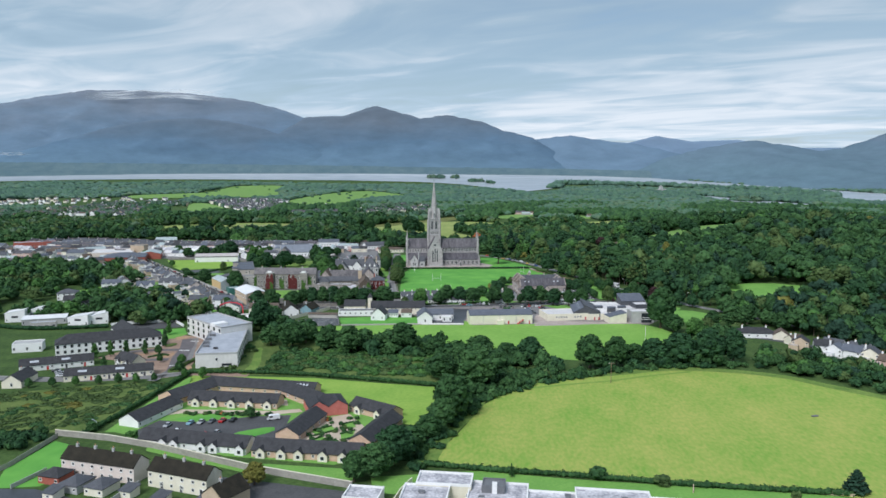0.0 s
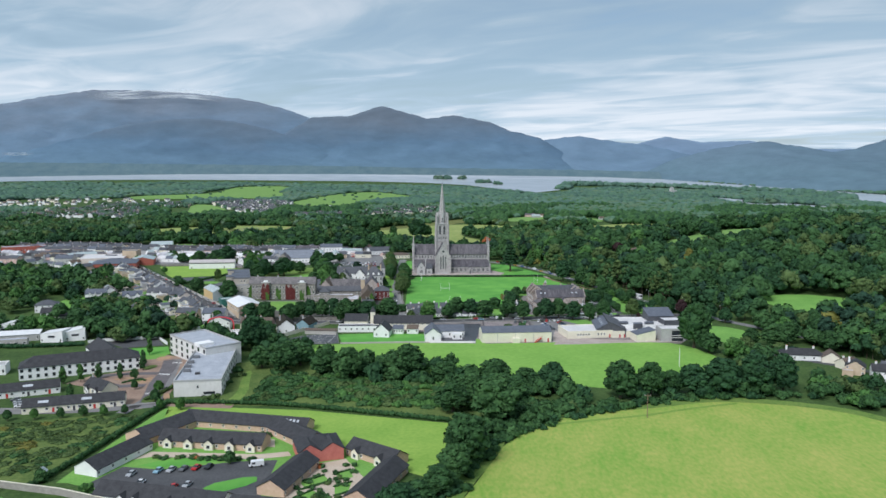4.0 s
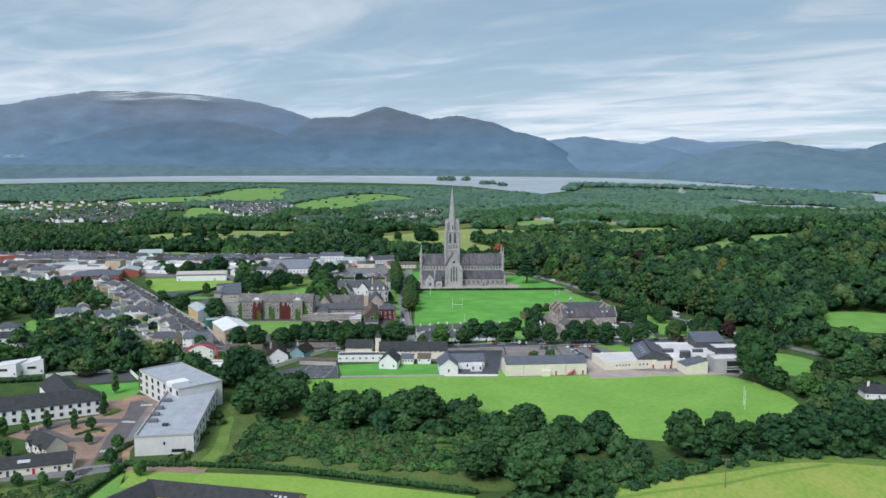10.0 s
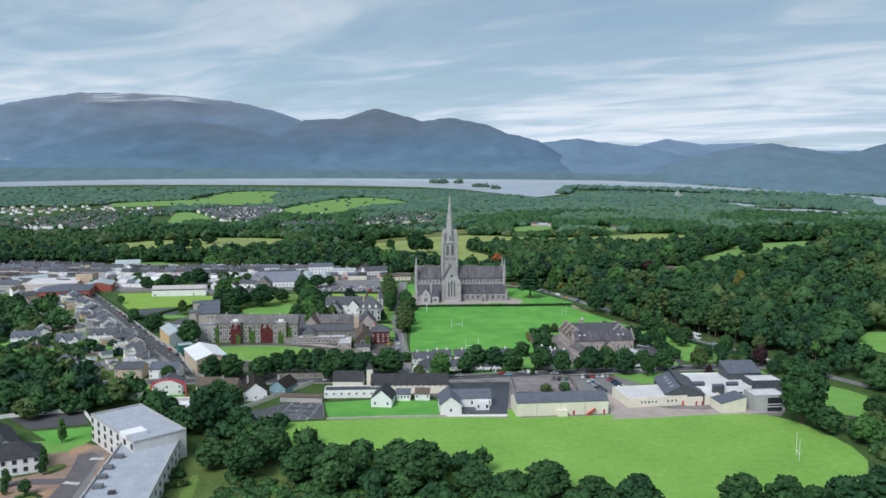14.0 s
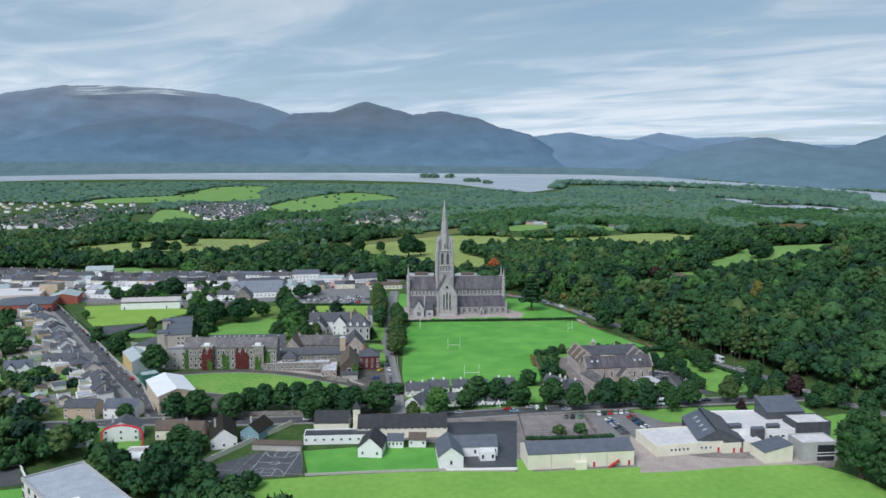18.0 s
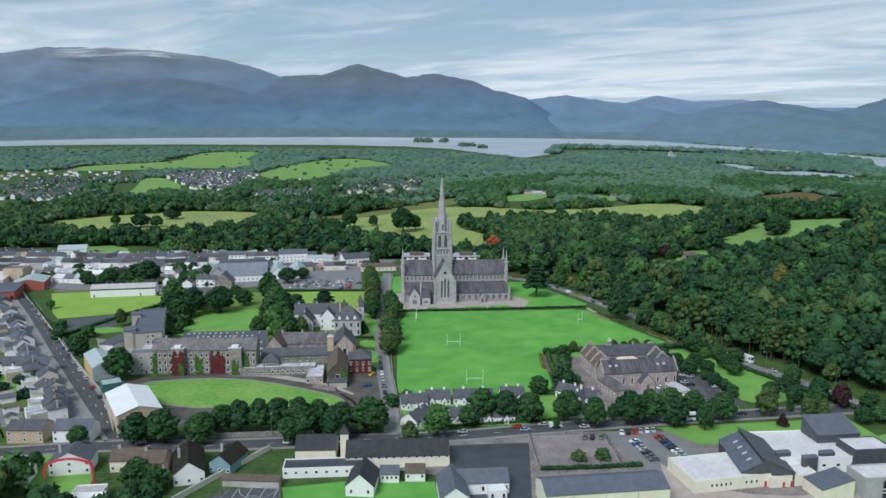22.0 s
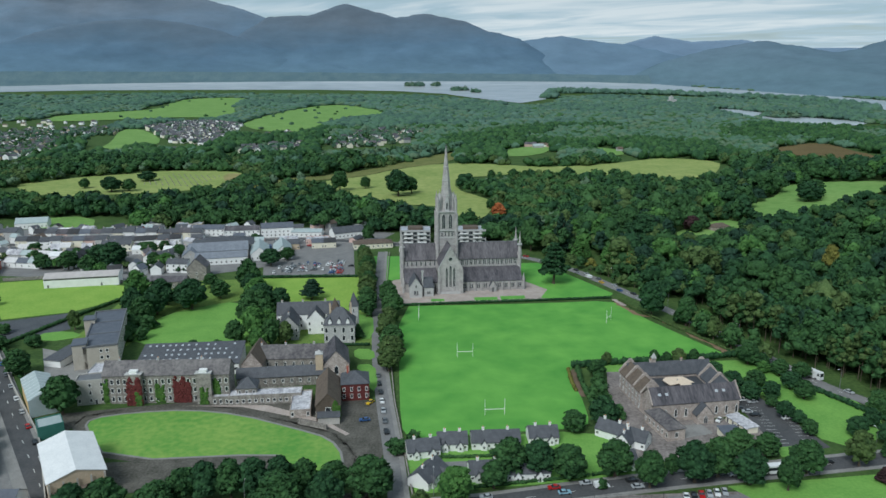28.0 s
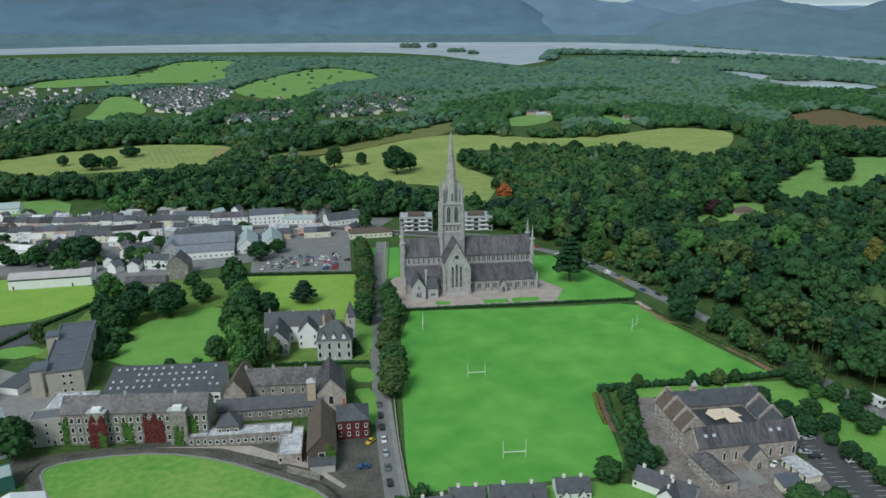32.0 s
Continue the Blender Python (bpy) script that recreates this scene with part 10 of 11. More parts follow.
wood("woodland", "dark trees round the modern houses", scatter([(-330, -300), (-262, -300), (-232, -286), (-205, -300), (-196, -318), (-215, -310), (-236, -300), (-275, -312), (-335, -325)], 8.5, wr) + scatter([(-420, -130), (-300, -210), (-282, -232), (-330, -290), (-420, -300)], 13, wr, [VILLAS, [(-300, -262), (-252, -296), (-236, -256), (-282, -226)]]), 9.5, 5.2, TOWN_MIX, 58, 14, 0, 18)
wood("thicket", "bushes under the trees round the pasture", [(36 + t * 140 + wr.uniform(-4, 4), -470 + 52 * math.sin(t * 1.75) + wr.uniform(-3, 4)) for t in np.linspace(0, 1, 70)] + [(6 + 30 * t + wr.uniform(-3, 3), -556 + 84 * t + wr.uniform(-3, 3)) for t in np.linspace(0, 1, 30)], 2.8, 2.1, [("leaf_dark", 5), ("leaf_deep", 4), ("leaf_mid", 2)], 59, 9, 0, 16, category="scrub")
wood("thicket", "small clipped shrubs in the care home courts", [(wr.uniform(-38, -16), wr.uniform(-534, -504)) for _ in range(46)] + [(wr.uniform(-96, -52), -500 + wr.uniform(-1.5, 1.5)) for _ in range(26)] + [(wr.uniform(-90, -54), -479 + wr.uniform(-4, 4)) for _ in range(22)], 1.3, 1.0, [("leaf_mid", 4), ("leaf_olive", 3), ("leaf_rust", 0.5), ("leaf_dark", 3)], 60, 4, 0, 14, category="scrub")
wood("thicket", "low bramble beside the earth track", [(wr.uniform(-76, -66), wr.uniform(-438, -384)) for _ in range(40)] + [(wr.uniform(-98, -90), wr.uniform(-436, -380)) for _ in range(14)], 1.8, 2.0, [("leaf_dark", 3), ("leaf_mid", 3), ("leaf_olive", 3)], 64, 6, 0, 14, category="scrub")
wood("thicket", "dark shrubs along the college garden lawn", scatter([(-180, -114), (-167, -114), (-168, -62), (-176, -50), (-186, -56)], 6, wr), 6.5, 4.0, [("leaf_dark", 4), ("leaf_deep", 4), ("leaf_mid", 2)], 65, 10, 0, 16, category="scrub")
wood("thicket", "garden trees round the villas", [(x, y) for x, y in scatter(VILLAS, 13, wr) if not any(abs(x - a) < 9 and abs(y - b) < 9 for a, b in ((-235, -188), (-214, -174), (-207, -174), (-222, -174), (-245, -210), (-266, -181), (-239, -229)))], 5.0, 3.4, NEAR_MIX, 66, 10, 0, 16)
GARDENS = [[(-300, -110), (-200, -230), (-230, -236), (-310, -140)], [(-330, 150), (-260, 152), (-262, 220), (-330, 160)]]
wood("thicket", "garden bushes behind the terraces", scatter(GARDENS[0], 9, wr), 4.5, 3.0, NEAR_MIX, 55, 9, 0, 16, category="scrub")
wood("thicket", "bushes between the town yards", [(wr.uniform(-330, -180), wr.uniform(20, 96)) for _ in range(26)], 7, 3.8, NEAR_MIX, 57, 12, 0, 16, category="scrub")

OPEN = [FIELD_A, FIELD_L, GOLF, FIELD_2, FIELD_3, ROUGH, BOG, MEADOW_R, MEADOW_R2, FIELD_TL, ESTATE_1, ESTATE_2, ESTATE_5, COVE, [(100, 747), (123, 795), (166, 845), (204, 850), (182, 742), (140, 690), (108, 690)], [(270, 829), (299, 783), (309, 742), (287, 690), (256, 704)], HILL]
wood("woodland", "tall trees behind the cathedral", scatter([(52, 84), (80, 68), (98, 70), (110, 80), (96, 118), (60, 104), (40, 100)], 9, wr), 15, 6.0, NEAR_MIX, 62, 16, 0, 18)
BELT_MIX = [("leaf_dark", 6), ("leaf_mid", 5), ("leaf_deep", 4), ("leaf_bright", 1.2), ("leaf_olive", 0.8), ("leaf_conifer", 2), ("leaf_gold", 0.08)]
# park trees among the meadow
wood("woodland", "islands of mixed trees and russet scrub in the park", scatter([(60, 420), (98, 478), (163, 460), (253, 400), (240, 345), (190, 300), (120, 225), (62, 290)], 10.5, wr), 8.2, 5.2, [("leaf_olive", 5), ("leaf_mid", 4), ("leaf_dark", 3.5), ("leaf_deep", 2), ("leaf_bright", 1.2), ("leaf_rust", 0.08)], 61, 12, 0, 18, uneven=0.5)
wood("woodland", "belt of tall park trees behind the town", scatter([(-560, 190), (-440, 205), (-310, 232), (-260, 176), (-150, 178), (-65, 150), (-30, 140), (0, 128), (60, 100), (96, 120), (60, 180), (17, 165), (-25, 225), (-75, 275), (-140, 345), (-200, 335), (-275, 318), (-311, 290), (-374, 282), (-448, 312), (-560, 335)], 13.5, wr, [FIELD_TL]), 14.5, 7.6, BELT_MIX, 63, 16, 0, 18)


def view_wood(y0, y1, step, high, wide, mix, per, level, leaves, seed, label, skip):
    pts = []
    boxed = [(q, min(p[0] for p in q), max(p[0] for p in q), min(p[1] for p in q), max(p[1] for p in q)) for q in skip]
    y = y0
    while y < y1:
        half = 0.64 * (y + 803) + 30
        x = -half
        while x < half:
            px, py = x + wr.uniform(-0.45, 0.45) * step, y + wr.uniform(-0.45, 0.45) * step
            veil = high * 1.3 * (py + 422) / 145
            near = [q for q, a, b, c, d in boxed if a < px < b and c - veil < py < d]
            if not any(inside(px, py + k * veil, q) for q in near for k in (0, 0.5, 1.0)):
                pts.append((px, py))
            x += step
        y += step
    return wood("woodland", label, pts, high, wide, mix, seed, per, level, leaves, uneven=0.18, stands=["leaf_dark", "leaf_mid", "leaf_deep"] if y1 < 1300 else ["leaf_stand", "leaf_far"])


# the farther the wood, the more of its leaves carry painted haze
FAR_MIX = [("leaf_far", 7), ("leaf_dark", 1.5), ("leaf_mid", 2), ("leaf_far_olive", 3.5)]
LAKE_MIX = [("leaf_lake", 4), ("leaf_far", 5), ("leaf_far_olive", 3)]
BELT = [(-560, 190), (-440, 205), (-310, 232), (-260, 176), (-150, 178), (-65, 150), (0, 128), (96, 120), (60, 180), (17, 165), (-75, 275), (-140, 345), (-200, 335), (-275, 318), (-311, 290), (-374, 282), (-448, 312), (-560, 335)]
TOWN = [(-760, -240), (-760, 200), (-560, 192), (-260, 176), (-30, 140), (120, 60), (200, -220), (520, -400), (520, -800), (-760, -800)]
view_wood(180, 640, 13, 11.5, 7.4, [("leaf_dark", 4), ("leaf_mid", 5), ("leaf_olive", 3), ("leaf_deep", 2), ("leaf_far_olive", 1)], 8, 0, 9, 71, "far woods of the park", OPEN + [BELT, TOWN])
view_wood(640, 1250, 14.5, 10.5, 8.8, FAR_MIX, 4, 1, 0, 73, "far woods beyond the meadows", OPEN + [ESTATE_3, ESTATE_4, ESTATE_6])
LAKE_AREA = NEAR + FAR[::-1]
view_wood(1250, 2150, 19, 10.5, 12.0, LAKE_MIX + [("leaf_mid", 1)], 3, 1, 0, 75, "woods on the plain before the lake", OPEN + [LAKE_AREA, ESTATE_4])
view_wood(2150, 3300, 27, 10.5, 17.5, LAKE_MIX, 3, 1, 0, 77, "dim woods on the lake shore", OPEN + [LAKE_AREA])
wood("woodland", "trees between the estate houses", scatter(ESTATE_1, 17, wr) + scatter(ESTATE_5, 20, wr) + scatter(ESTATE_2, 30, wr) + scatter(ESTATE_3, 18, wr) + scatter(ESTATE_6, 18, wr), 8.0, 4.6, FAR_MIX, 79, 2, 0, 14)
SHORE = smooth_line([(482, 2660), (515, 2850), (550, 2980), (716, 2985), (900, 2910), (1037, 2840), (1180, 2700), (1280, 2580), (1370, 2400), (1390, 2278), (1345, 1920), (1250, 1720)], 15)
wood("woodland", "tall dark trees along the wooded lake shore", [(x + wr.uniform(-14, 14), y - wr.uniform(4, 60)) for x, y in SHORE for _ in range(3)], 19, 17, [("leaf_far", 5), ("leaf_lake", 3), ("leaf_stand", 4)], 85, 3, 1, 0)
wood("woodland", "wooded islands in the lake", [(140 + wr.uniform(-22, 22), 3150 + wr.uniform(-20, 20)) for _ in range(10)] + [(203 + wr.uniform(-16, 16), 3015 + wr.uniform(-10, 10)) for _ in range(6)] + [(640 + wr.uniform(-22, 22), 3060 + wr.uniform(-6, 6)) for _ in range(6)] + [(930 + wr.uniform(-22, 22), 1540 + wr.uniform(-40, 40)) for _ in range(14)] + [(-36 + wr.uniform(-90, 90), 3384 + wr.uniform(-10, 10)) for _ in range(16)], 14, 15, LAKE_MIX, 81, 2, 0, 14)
wood("woodland", "lone trees dotted over the golf course", [(x, y) for x, y in scatter(GOLF, 120, wr) + scatter(FIELD_2, 190, wr)], 6.5, 4.2, FAR_MIX, 83, 2, 0, 14)
wood("woodland", "dark hedgerow trees along the tawny grassland", [(-250 + t * 290 + wr.uniform(-6, 6), 560 + t * 200 + wr.uniform(-8, 8)) for t in np.linspace(0, 1, 60)], 14, 8, FAR_MIX, 85, 3, 0, 14)

# hedges
for line in ([(-36, -520), (-27, -513)], [(-33, -525), (-24, -518)], [(-34, -532), (-29, -525)], [(-27, -534), (-23, -528)], [(-24, -512), (-19, -508)], [(-22, -522), (-17, -518)], [(-21, -529), (-17, -526)], [(-40, -512), (-38, -520)]):
    hedge("low clipped hedge in the gravel garden court", line, 0.7, 0.8, "leaf_dark", int(-line[0][0] - line[0][1]) % 97)
hedge("low shrubs in a bed of the brick square", [(-143, -408), (-138, -402), (-134, -404)], 0.8, 1.2, "leaf_dark", 31)
hedge("yellowing shrubs beside the apartment block", [(-121, -434), (-118, -424), (-116, -412), (-115, -400)], 1.6, 1.6, "leaf_olive", 32)
hedge("clipped dark hedge between the playing field and the cathedral", [(-30, -50), (-6, -47), (46, -43), (98, -39)], 1.6, 1.5, "leaf_deep", 2)
hedge("tall hedge round the convent lawn", [(56, -144), (80, -141), (110, -138), (140, -133)], 3.2, 2.6, "leaf_deep", 3)
hedge("russet-edged hedge beside the convent drive", [(57, -146), (56, -165), (57, -190), (60, -204)], 2.0, 2.2, "leaf_mid", 4)
hedge("low dead-brown hedge foot at the pitch corner", [(53, -146), (52, -158), (52, -170)], 1.0, 1.4, "leaf_gold", 5)
hedge("dark hedge along the car park", [(-123, 14), (-90, 15), (-60, 14)], 1.8, 1.8, "leaf_deep", 6)
hedge("hedge behind the care home lawn", [(-110, -438), (-76, -438), (-46, -442), (14, -457)], 2.0, 2.0, "leaf_dark", 7)
hedge("clipped hedge along the waste ground", [(-120, -526), (-116, -500), (-113, -470), (-110, -440)], 2.0, 2.0, "leaf_dark", 8)
hedge("hedge at the edge of the pasture", [(12, -552), (33, -556), (60, -560), (101, -567), (150, -573)], 1.8, 2.2, "leaf_dark", 9)
hedge("garden hedge in front of the cottages", [(-10, -226), (20, -225), (40, -222)], 1.2, 1.2, "leaf_mid", 10)
hedge("hedge along the front road", [(-8, -248), (40, -240), (50, -238)], 1.3, 1.2, "leaf_dark", 11)
hedge("hedge below the priests' house", [(-88, -114), (-60, -113), (-42, -113)], 1.6, 1.5, "leaf_deep", 12)
hedge("hedge along the sports field", [(-196, -30), (-210, -62), (-226, -106)], 2.0, 2.0, "leaf_dark", 13)
hedge("hedge beside the town street", [(-316, 14), (-262, -62), (-196, -150)], 1.8, 1.8, "leaf_dark", 14)
hedge("dark hedge in front of the modern houses", [(-276, -334), (-240, -342), (-200, -334)], 2.4, 2.6, "leaf_deep", 15)
hedge("dark clipped hedge behind the white gym", [(35, -286), (54, -285), (72, -283)], 1.8, 1.6, "leaf_deep", 18)
hedge("dark hedge along the wood road", [(143, -142), (153, -168), (164, -192), (177, -218), (191, -246)], 2.2, 2.2, "leaf_deep", 19)
hedge("brown hedge bank below the wood", [(102, -44), (112, -72), (128, -108), (138, -130)], 1.2, 1.8, "leaf_olive", 16)
wall_run("wall", "grey stone wall along the college drive", [(-41, 80), (-38, -20), (-34, -90), (-30, -131), (-26, -178), (-21, -217), (-17, -250)], 1.1, 0.4, "grey_stone")
wall_run("wall", "grey stone wall along the front road", [(-127, -258), (-94, -257), (-40, -252), (-30, -250)], 2.2, 0.4, "grey_stone")
wall_run("wall", "grey wall along the straight street", [(-322, 20), (-270, -52), (-194, -160), (-160, -206), (-136, -250)], 1.6, 0.4, "concrete")
wall_run("wall", "stone wall round the field", [(-292, 12), (-262, 18), (-200, 2), (-196, -28)], 2.0, 0.4, "grey_stone")
# ---- vehicles ----
CARS = {}


def car_template(paint, kind):
    key = (paint, kind)
    if key in CARS:
        return CARS[key]
    L, W, H = {"car": (4.2, 1.75, 1.45), "van": (5.2, 1.95, 2.1), "coach": (11.5, 2.5, 3.3), "lorry": (12.0, 2.5, 3.8)}[kind]
    h, w = L / 2, W / 2
    s, g = Shape(), Shape()
    if kind == "car":
        prof = [(-h, 0.35), (-h + 0.1, 0.85), (-h * 0.5, 0.92), (h * 0.85, 0.95), (h, 0.8), (h, 0.35)]
        s.along_y(prof[::-1], -w, w)
        cab = lambda k: [(-h * 0.42, k * w * 0.94, 0.93), (h * 0.8, k * w * 0.94, 0.95), (h * 0.5, k * w * 0.74, H - 0.06), (-h * 0.1, k * w * 0.74, H - 0.06)]
        g.loft([cab(-1), cab(1)])
        s.loft([[(-h * 0.12, -w * 0.76, H - 0.06), (h * 0.52, -w * 0.76, H - 0.06), (h * 0.52, w * 0.76, H - 0.06), (-h * 0.12, w * 0.76, H - 0.06)], [(-h * 0.06, -w * 0.68, H), (h * 0.46, -w * 0.68, H), (h * 0.46, w * 0.68, H), (-h * 0.06, w * 0.68, H)]])
    else:
        nose = 0.25 if kind != "van" else 0.9
        s.along_y([(-h, 0.4), (-h + 0.05, H * 0.45), (-h + nose, H - 0.1), (-h + nose + 0.3, H), (h - 0.1, H), (h, H - 0.2), (h, 0.4)][::-1], -w, w)
        if kind == "coach":
            g.box(-h + 0.7, -w - 0.02, H * 0.5, h - 0.5, w + 0.02, H * 0.82)
            g.box(-h - 0.02, -w * 0.9, H * 0.42, -h + 0.4, w * 0.9, H * 0.85)
        else:
            g.box(-h + 0.75 * nose + 0.3, -w - 0.02, H * 0.55, -h + nose + 1.3, w + 0.02, H * 0.86)
            g.loft([[(-h + 0.05, -w * 0.85, H * 0.48), (-h + 0.05, w * 0.85, H * 0.48), (-h + 0.1, w * 0.85, H * 0.48), (-h + 0.1, -w * 0.85, H * 0.48)], [(-h + nose * 0.8, -w * 0.8, H * 0.88), (-h + nose * 0.8, w * 0.8, H * 0.88), (-h + nose * 0.8 + 0.1, w * 0.8, H * 0.88), (-h + nose * 0.8 + 0.1, -w * 0.8, H * 0.88)]])
    r = 0.31 if kind == "car" else 0.38 if kind == "van" else 0.5
    wheel = Shape()
    n = 10
    ring = lambda y: [(r * math.cos(2 * math.pi * i / n), y, r + r * math.sin(2 * math.pi * i / n)) for i in range(n)]
    wheel.loft([ring(-0.11), ring(0.11)])
    CARS[key] = (s.mesh("body", paint), g.mesh("glazing", "pane"), wheel.mesh("wheel", "tyre"), h, w)
    return CARS[key]


PAINT = {"car_white": "white", "car_silver": "silver", "car_black": "black", "car_red": "red", "car_blue": "dark blue", "car_grey": "grey", "car_yellow": "yellow", "car_sky": "pale blue", "car_green": "green"}


def vehicle(x, y, turn, paint, kind="car", where="parked", group="", z=None):
    body, win, wheel, h, w = car_template(paint, kind)
    r = thing(kind, f"{PAINT[paint]} {kind} {where}", kind, x, y, turn, (terrain(x, y) + 0.12) if z is None else z, group)
    part("body", body, "", r)
    part("glazing", win, "", r)
    for sx in (-0.62, 0.62):
        for sy in (-1, 1):
            part("wheel", wheel, "", r, at=pose(sx * h, sy * (w - 0.08), 0))


rc = random.Random(31)
MOSTLY = ["car_white", "car_silver", "car_black", "car_grey", "car_red", "car_blue", "car_silver", "car_grey", "car_white"]
for i in range(6):  # cathedral car park: rows of cars
    for j in range(7):
        if rc.random() < 0.72:
            x, y = -108 + i * 8.4 + j * 0.2, 26 + j * 2.9 + i * 3.2
            if inside(x, y, [(-126, 46), (-71, 88), (-63, 20), (-121, 22)]):
                vehicle(x, y, 3 + rc.uniform(-3, 3), rc.choice(MOSTLY), "car", "parked in the cathedral car park", "cars in the cathedral car park")
for i in range(9):
    vehicle(-77.5 + (i % 2) * 5.2, 24 + (i // 2) * 3.0, 4, ("car_blue", "car_red", "car_blue", "car_red", "car_white", "car_red", "car_silver", "car_blue", "car_red")[i], "car", "parked in the cathedral car park", "cars in the cathedral car park")
for i in range(26):
    x, y = -117 + (i % 9) * 5.4 + (i // 9) * 1.5, 26 + (i // 9) * 9.5 + (i % 2) * 2.7 + (i % 9) * 1.1
    if inside(x, y, [(-126, 46), (-71, 88), (-63, 20), (-121, 22)]) and i % 5 != 3:
        vehicle(x, y, 95 + rc.uniform(-3, 3), rc.choice(MOSTLY), "car", "parked in the cathedral car park", "cars in the cathedral car park")
for x, y, a, p in ((120, -182, 10, "car_white"), (123, -184, 10, "car_silver"), (115, -190, -10, "car_grey"), (117, -193, -10, "car_silver"), (119, -196, -10, "car_black"), (103, -200, 50, "car_white")):
    vehicle(x, y, a, p, "car", "parked behind the convent", "cars by the convent")
vehicle(131, -199, 8, "car_white", "van", "parked in the convent car park")
for i in range(8):
    vehicle(86 + i * 0.55, -258 - i * 2.6, 12, ("car_red", "car_grey", "car_black", "car_blue", "car_black", "car_white", "car_silver", "car_sky")[i], "car", "parked in the school car park", "cars in the school car park")
for i in range(7):
    vehicle(75 + i * 0.5, -262 - i * 2.7, 10, MOSTLY[(i * 5) % 9], "car", "parked in the school car park", "cars in the school car park")
for i in range(6):
    vehicle(72 + i * 2.7, -253.5 + i * 0.5, 80, MOSTLY[(i * 2) % 9], "car", "parked at the school wall", "cars in the school car park")
for x, y, p in ((56, -258, "car_grey"), (59, -258, "car_black"), (62.5, -258, "car_green")):
    vehicle(x, y, 75, p, "car", "parked on the old court", "cars on the old court")
for x, y, a, p, k in ((30, -247, 7, "car_red", "car"), (33, -250, 187, "car_sky", "car"), (41, -244.5, 7, "car_silver", "car"), (46, -246.5, 187, "car_white", "van"), (57, -243, 7, "car_black", "car"), (58, -247, 187, "car_silver", "car"), (93, -240.5, 7, "car_silver", "car"), (-43, -262, 185, "car_white", "car"), (-62, -262, 185, "car_white", "car"), (-84, -266, 180, "car_black", "car"), (-142, -267, 184, "car_blue", "car"), (-120, -262, 4, "car_silver", "car"), (-18, -259, 3, "car_grey", "car"), (123, -234, 8, "car_white", "van"), (129, -233, 8, "car_black", "car"), (7, -252, 6, "car_silver", "car"), (-2, -258, 185, "car_black", "car"), (160, -229, 8, "car_grey", "car")):
    vehicle(x, y, a, p, k, "on the front road", "traffic on the front road")
vehicle(108, -239, 7, "car_white", "coach", "with dark windows on the front road")
for i, p in enumerate(("car_grey", "car_black", "car_black", "car_white", "car_silver", "car_grey", "car_black")):
    vehicle(-34.5 + i * 1.1, -152 - i * 9.0, 99, p, "car", "parked along the college drive", "cars on the college drive")
vehicle(-37, -196, 8, "car_blue", "car", "parked in the college yard")
vehicle(-36, -180, 60, "car_yellow", "car", "parked by the red house")
for i in range(16):
    t = i / 16
    pts = [(71, 51), (87.5, 28), (101.5, -2), (121, -50)]
    k = min(int(t * 3), 2)
    f = t * 3 - k
    x, y = pts[k][0] + (pts[k + 1][0] - pts[k][0]) * f, pts[k][1] + (pts[k + 1][1] - pts[k][1]) * f
    a = math.degrees(math.atan2(pts[k + 1][1] - pts[k][1], pts[k + 1][0] - pts[k][0]))
    vehicle(x - 3.0 * (i % 2), y - 1.5 * (i % 2), a, ("car_silver", "car_white", "car_grey", "car_yellow", "car_silver", "car_blue", "car_black", "car_silver")[i % 8], "van" if i == 9 else "car", "in the queue beside the wood", "cars on the wood road")
vehicle(60, 64, 150, "car_red", "car", "on the road behind the cathedral")
vehicle(160, -158, 115, "car_white", "lorry", "passing along the wood road")
vehicle(168, -176, 115, "car_silver", "car", "on the wood road")
vehicle(184, -214, 118, "car_white", "car", "on the wood road")
vehicle(194, -230, 120, "car_silver", "car", "on the wood road")
for i in range(20):  # parked along the straight street
    t = 0.06 + i * 0.046
    vehicle(-328 + 197 * t + 2.9, 23 - 280 * t + 2.0, -54.7, MOSTLY[(i * 7) % 9], "car", "parked along the straight street", "cars on the straight street")
for i, (x, y) in enumerate(((-92, -515), (-84, -512), (-80, -511), (-76, -510), (-72, -509), (-68, -508), (-74, -525), (-70, -523), (-86, -522))):
    vehicle(x, y, 80, ("car_silver", "car_sky", "car_silver", "car_grey", "car_red", "car_black", "car_red", "car_silver", "car_white")[i], "car", "parked at the care home", "cars at the care home")
vehicle(-52, -506, 20, "car_white", "van", "parked at the care home")
vehicle(-100, -586, 20, "car_grey", "car", "parked behind the terraces")
for x, y in ((-171, -446), (-173, -443), (-175, -440), (-178, -437)):
    vehicle(x, y, 20, rc.choice(MOSTLY), "car", "parked in the crescent", "cars in the crescent")
for i in range(14):
    vehicle(-150 + rc.uniform(0, 60), 92 + rc.uniform(0, 40), rc.uniform(0, 360), rc.choice(MOSTLY), "car", "parked in a town yard", "cars in the town")


# ---- small things ----
def goal(x, y, turn, wide=6.5, post=7.0):
    g = thing("goal_posts", "white upright goal posts on grass", "goal posts", x, y, turn)
    for s in (-1, 1):
        part("post", Shape().frustum(s * wide / 2, 0, 0, post, 0.095, 0.085, 8), "post_white", g)
    part("crossbar", Shape().box(-wide / 2, -0.09, 2.5, wide / 2, 0.09, 2.66), "post_white", g)


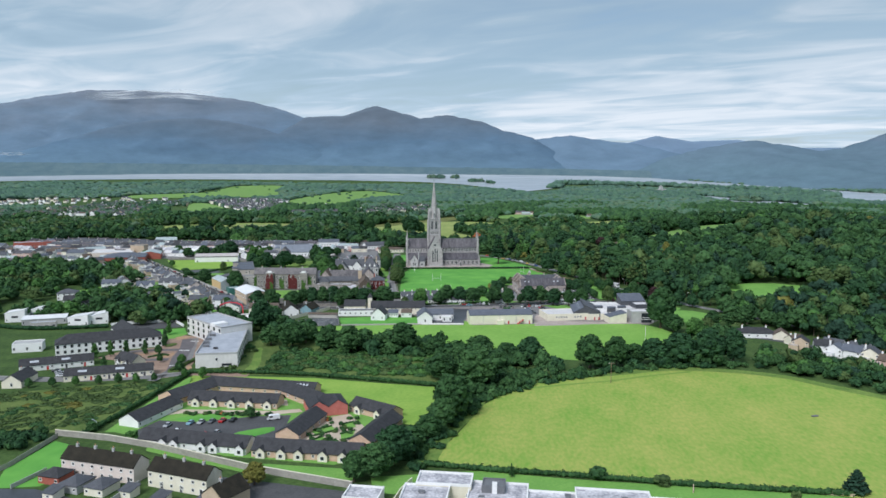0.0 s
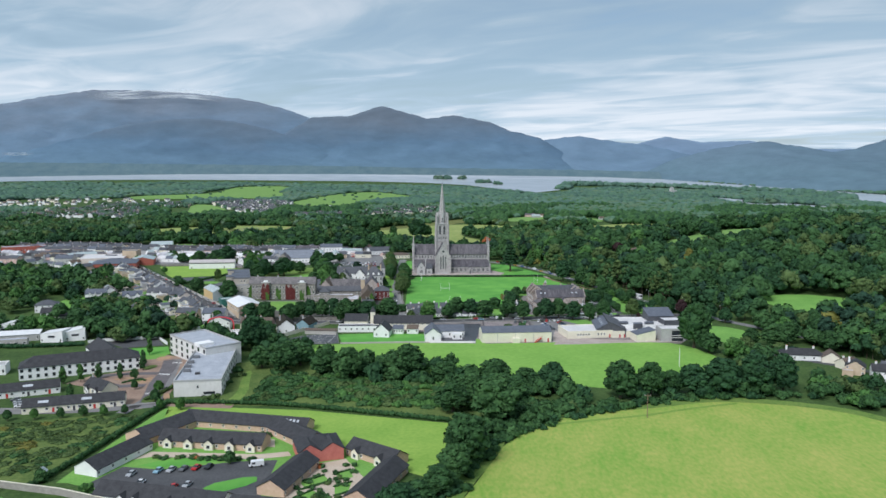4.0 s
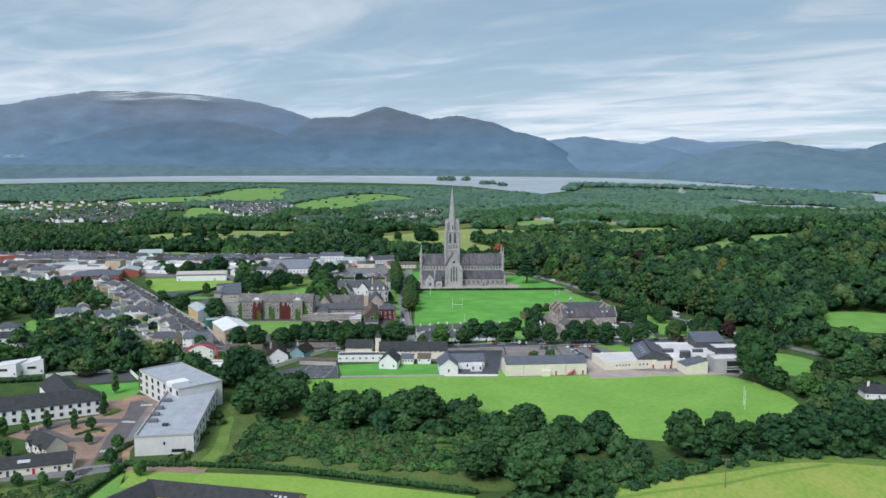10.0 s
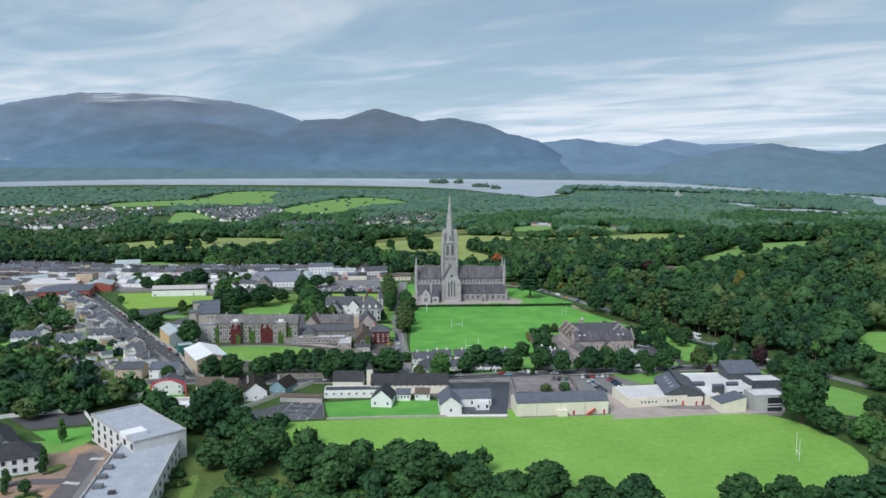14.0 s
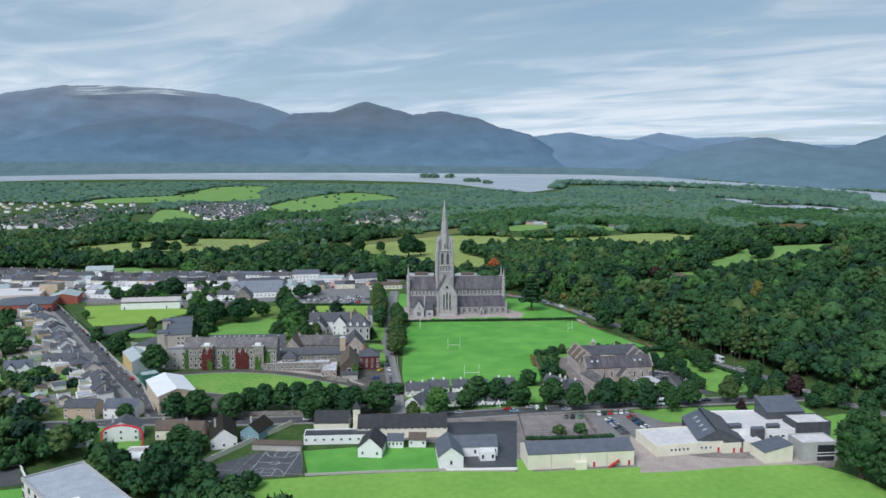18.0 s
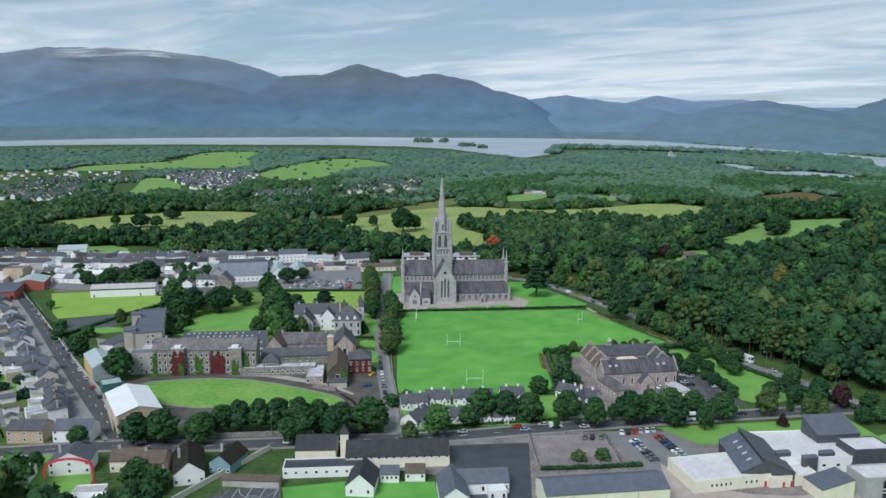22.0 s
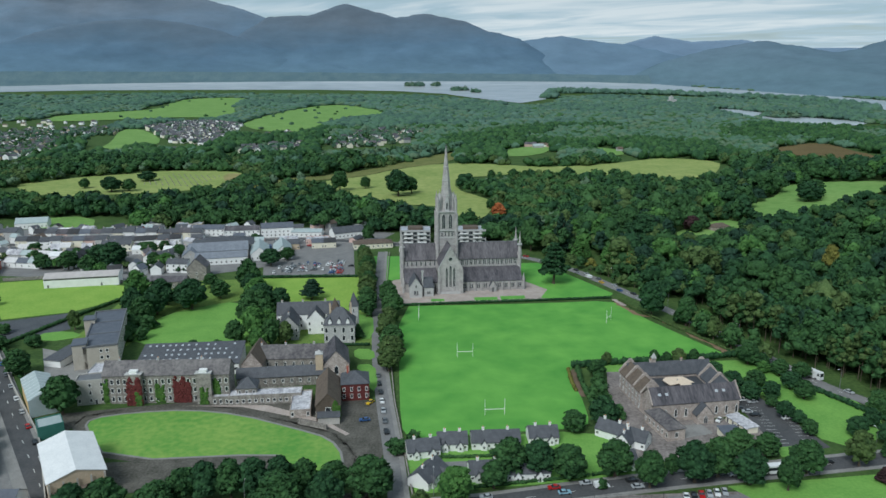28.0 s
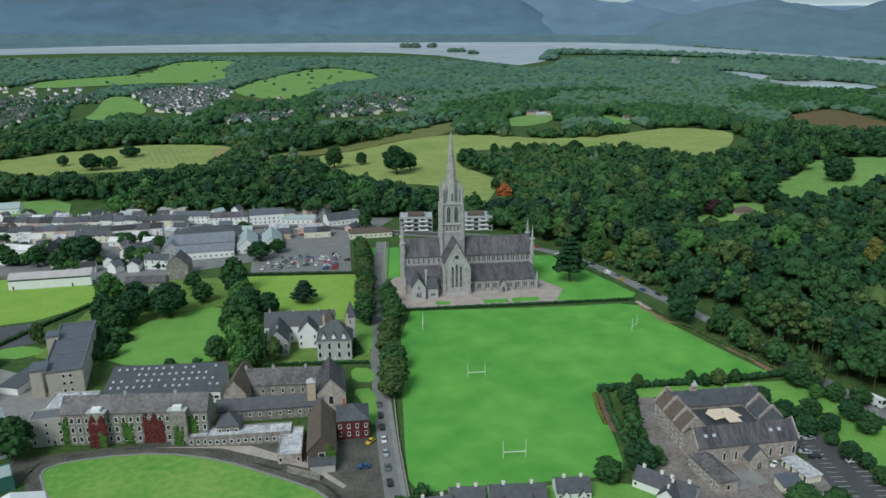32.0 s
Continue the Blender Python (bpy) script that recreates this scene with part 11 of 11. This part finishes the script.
goal(15, -192, 4, 8.0)
goal(6, -129, 3, 7.5)
goal(87.3, -80, 55, 6.5)
goal(-17, -72, 88, 6.5)
goal(135, -364, 75, 6.5, 9)
goal(252, -165, 30, 6.5, 9)


def lamp_post(x, y, turn, high=9.0):
    l = thing("street_lamp", "tall grey street lamp with a curved arm", "street lamp", x, y, turn)
    part("pole", Shape().frustum(0, 0, 0, high, 0.12, 0.07, 7), "metal_grey", l)
    arm = Shape()
    arm.loft([[(t * 1.8 + a, b, high - 0.05 + 0.5 * math.sin(t * 1.6)) for a, b in ((0, -0.05), (0.06, 0), (0, 0.05))] for t in (0, 0.35, 0.7, 1.0)])
    part("arm", arm, "metal_grey", l)
    part("lamp_head", Shape().box(1.6, -0.16, high + 0.35, 2.4, 0.16, high + 0.5), "post_white", l)


for x, y, a in ((166, -172, 200), (146, -112, 200), (184, -206, 200), (200, -240, 200), (-70, -256, 90), (-10, -250, 90), (50, -240, 90), (150, -226, 90), (126, -60, 200), (108, -4, 200)):
    lamp_post(x, y, a)

up = thing("utility_pole", "wooden electricity pole with a crossarm in the pasture", "utility pole", 97, -450, 0)
part("pole", Shape().frustum(0, 0, 0, 10.5, 0.2, 0.13, 8), "timber", up)
part("crossarm", Shape().box(-1.3, -0.08, 9.7, 1.3, 0.08, 9.9), "timber", up)
for s in (-1.1, 0, 1.1):
    part("insulator", Shape().frustum(s, 0, 9.9, 10.25, 0.07, 0.05, 6), "post_white", up)
tr = thing("water_trough", "small dark trough in the pasture", "trough", 172, -497, 20)
part("basin", Shape().loft([[(-1.4, -0.5, 0), (1.4, -0.5, 0), (1.4, 0.5, 0), (-1.4, 0.5, 0)], [(-1.5, -0.6, 0.8), (1.5, -0.6, 0.8), (1.5, 0.6, 0.8), (-1.5, 0.6, 0.8)]]), "lead", tr)
wall_run("path", "pale kerb round the college lawn", rounded(OVAL, 1) + [rounded(OVAL, 1)[0]], 0.25, 0.9, "footpath", category="path")
sheet("pavement", "sandy tree-shadowed strip beside the hedge foot", [(52, -147), (57, -147), (58, -176), (53, -176)], "soil", 0.12, 0, 0, "soil")
bx = thing("garden_hut", "pale blue garden hut beside the hedge", "shed", -121, -518, 10)
part("hut_wall", Shape().along_y([(-1.4, 0), (1.4, 0), (1.4, 2.2), (0, 3.2), (-1.4, 2.2)], -1.4, 1.4), "blue_render", bx)
part("hut_roof", Shape().along_y([(-1.7, 2.0), (0, 3.25), (1.7, 2.0), (1.7, 2.15), (0, 3.45), (-1.7, 2.15)][::-1], -1.6, 1.6), "grey_sheet", bx)

building("garden_house", "white flat-roofed garden house in a back yard", "house", -120, -306, 6, 10, 6, 3.2, "flat", 0, "white_render", "concrete", wins=[win_block(3, 1, z0=1.7)])
# tall red inflatable arch in a back yard by the front road
ar = thing("inflatable_arch", "tall red inflatable arch standing in a back yard", "arch", -131, -297.5, 6)
tube = Shape()
outline = [(-8.3, 0.0), (-8.3, 7.0), (-7.2, 9.0), (-3.5, 10.2), (0.0, 10.6), (3.5, 10.2), (7.2, 9.0), (8.3, 7.0), (8.3, 0.0)]
tube.loft([[(x * (1 - k * 0.055), d, z - k * 0.5 * (z > 0)) for k, d in ((0, -0.35), (0, 0.35), (1.25, 0.35), (1.25, -0.35))] for x, z in outline])
part("tube", tube, "arch_red", ar)
for sx in (-8, 8):
    part("foot", Shape().box(sx - 0.9, -0.9, 0, sx + 0.9, 0.9, 0.35), "tyre", ar)

# parking bays of the convent car park
bays = thing("parking_lines", "white painted bay lines on the convent car park", "road marking", 0, 0, 0, 0)
for i in range(13):
    for x0 in (118.5, 128.5):
        x, y = x0 + (1.2 - 0.14 * i), -186 - i * 2.7
        part("bay_line", Shape().box(x, y, 0.16, x + 4.2, y + 0.12, 0.175), "line_paint", bays)
mark = thing("road_marking", "white crossing bars on the link road", "road marking", 0, 0, 0, 0)
for i in range(7):
    part("crossing_bar", Shape().box(-122.6 + i * 0.75, -424, 0.16, -122.2 + i * 0.75, -421.4, 0.175), "line_paint", mark)
    part("crossing_bar", Shape().box(-133.4 + i * 0.75, -371, 0.16, -133.0 + i * 0.75, -368.6, 0.175), "line_paint", mark)
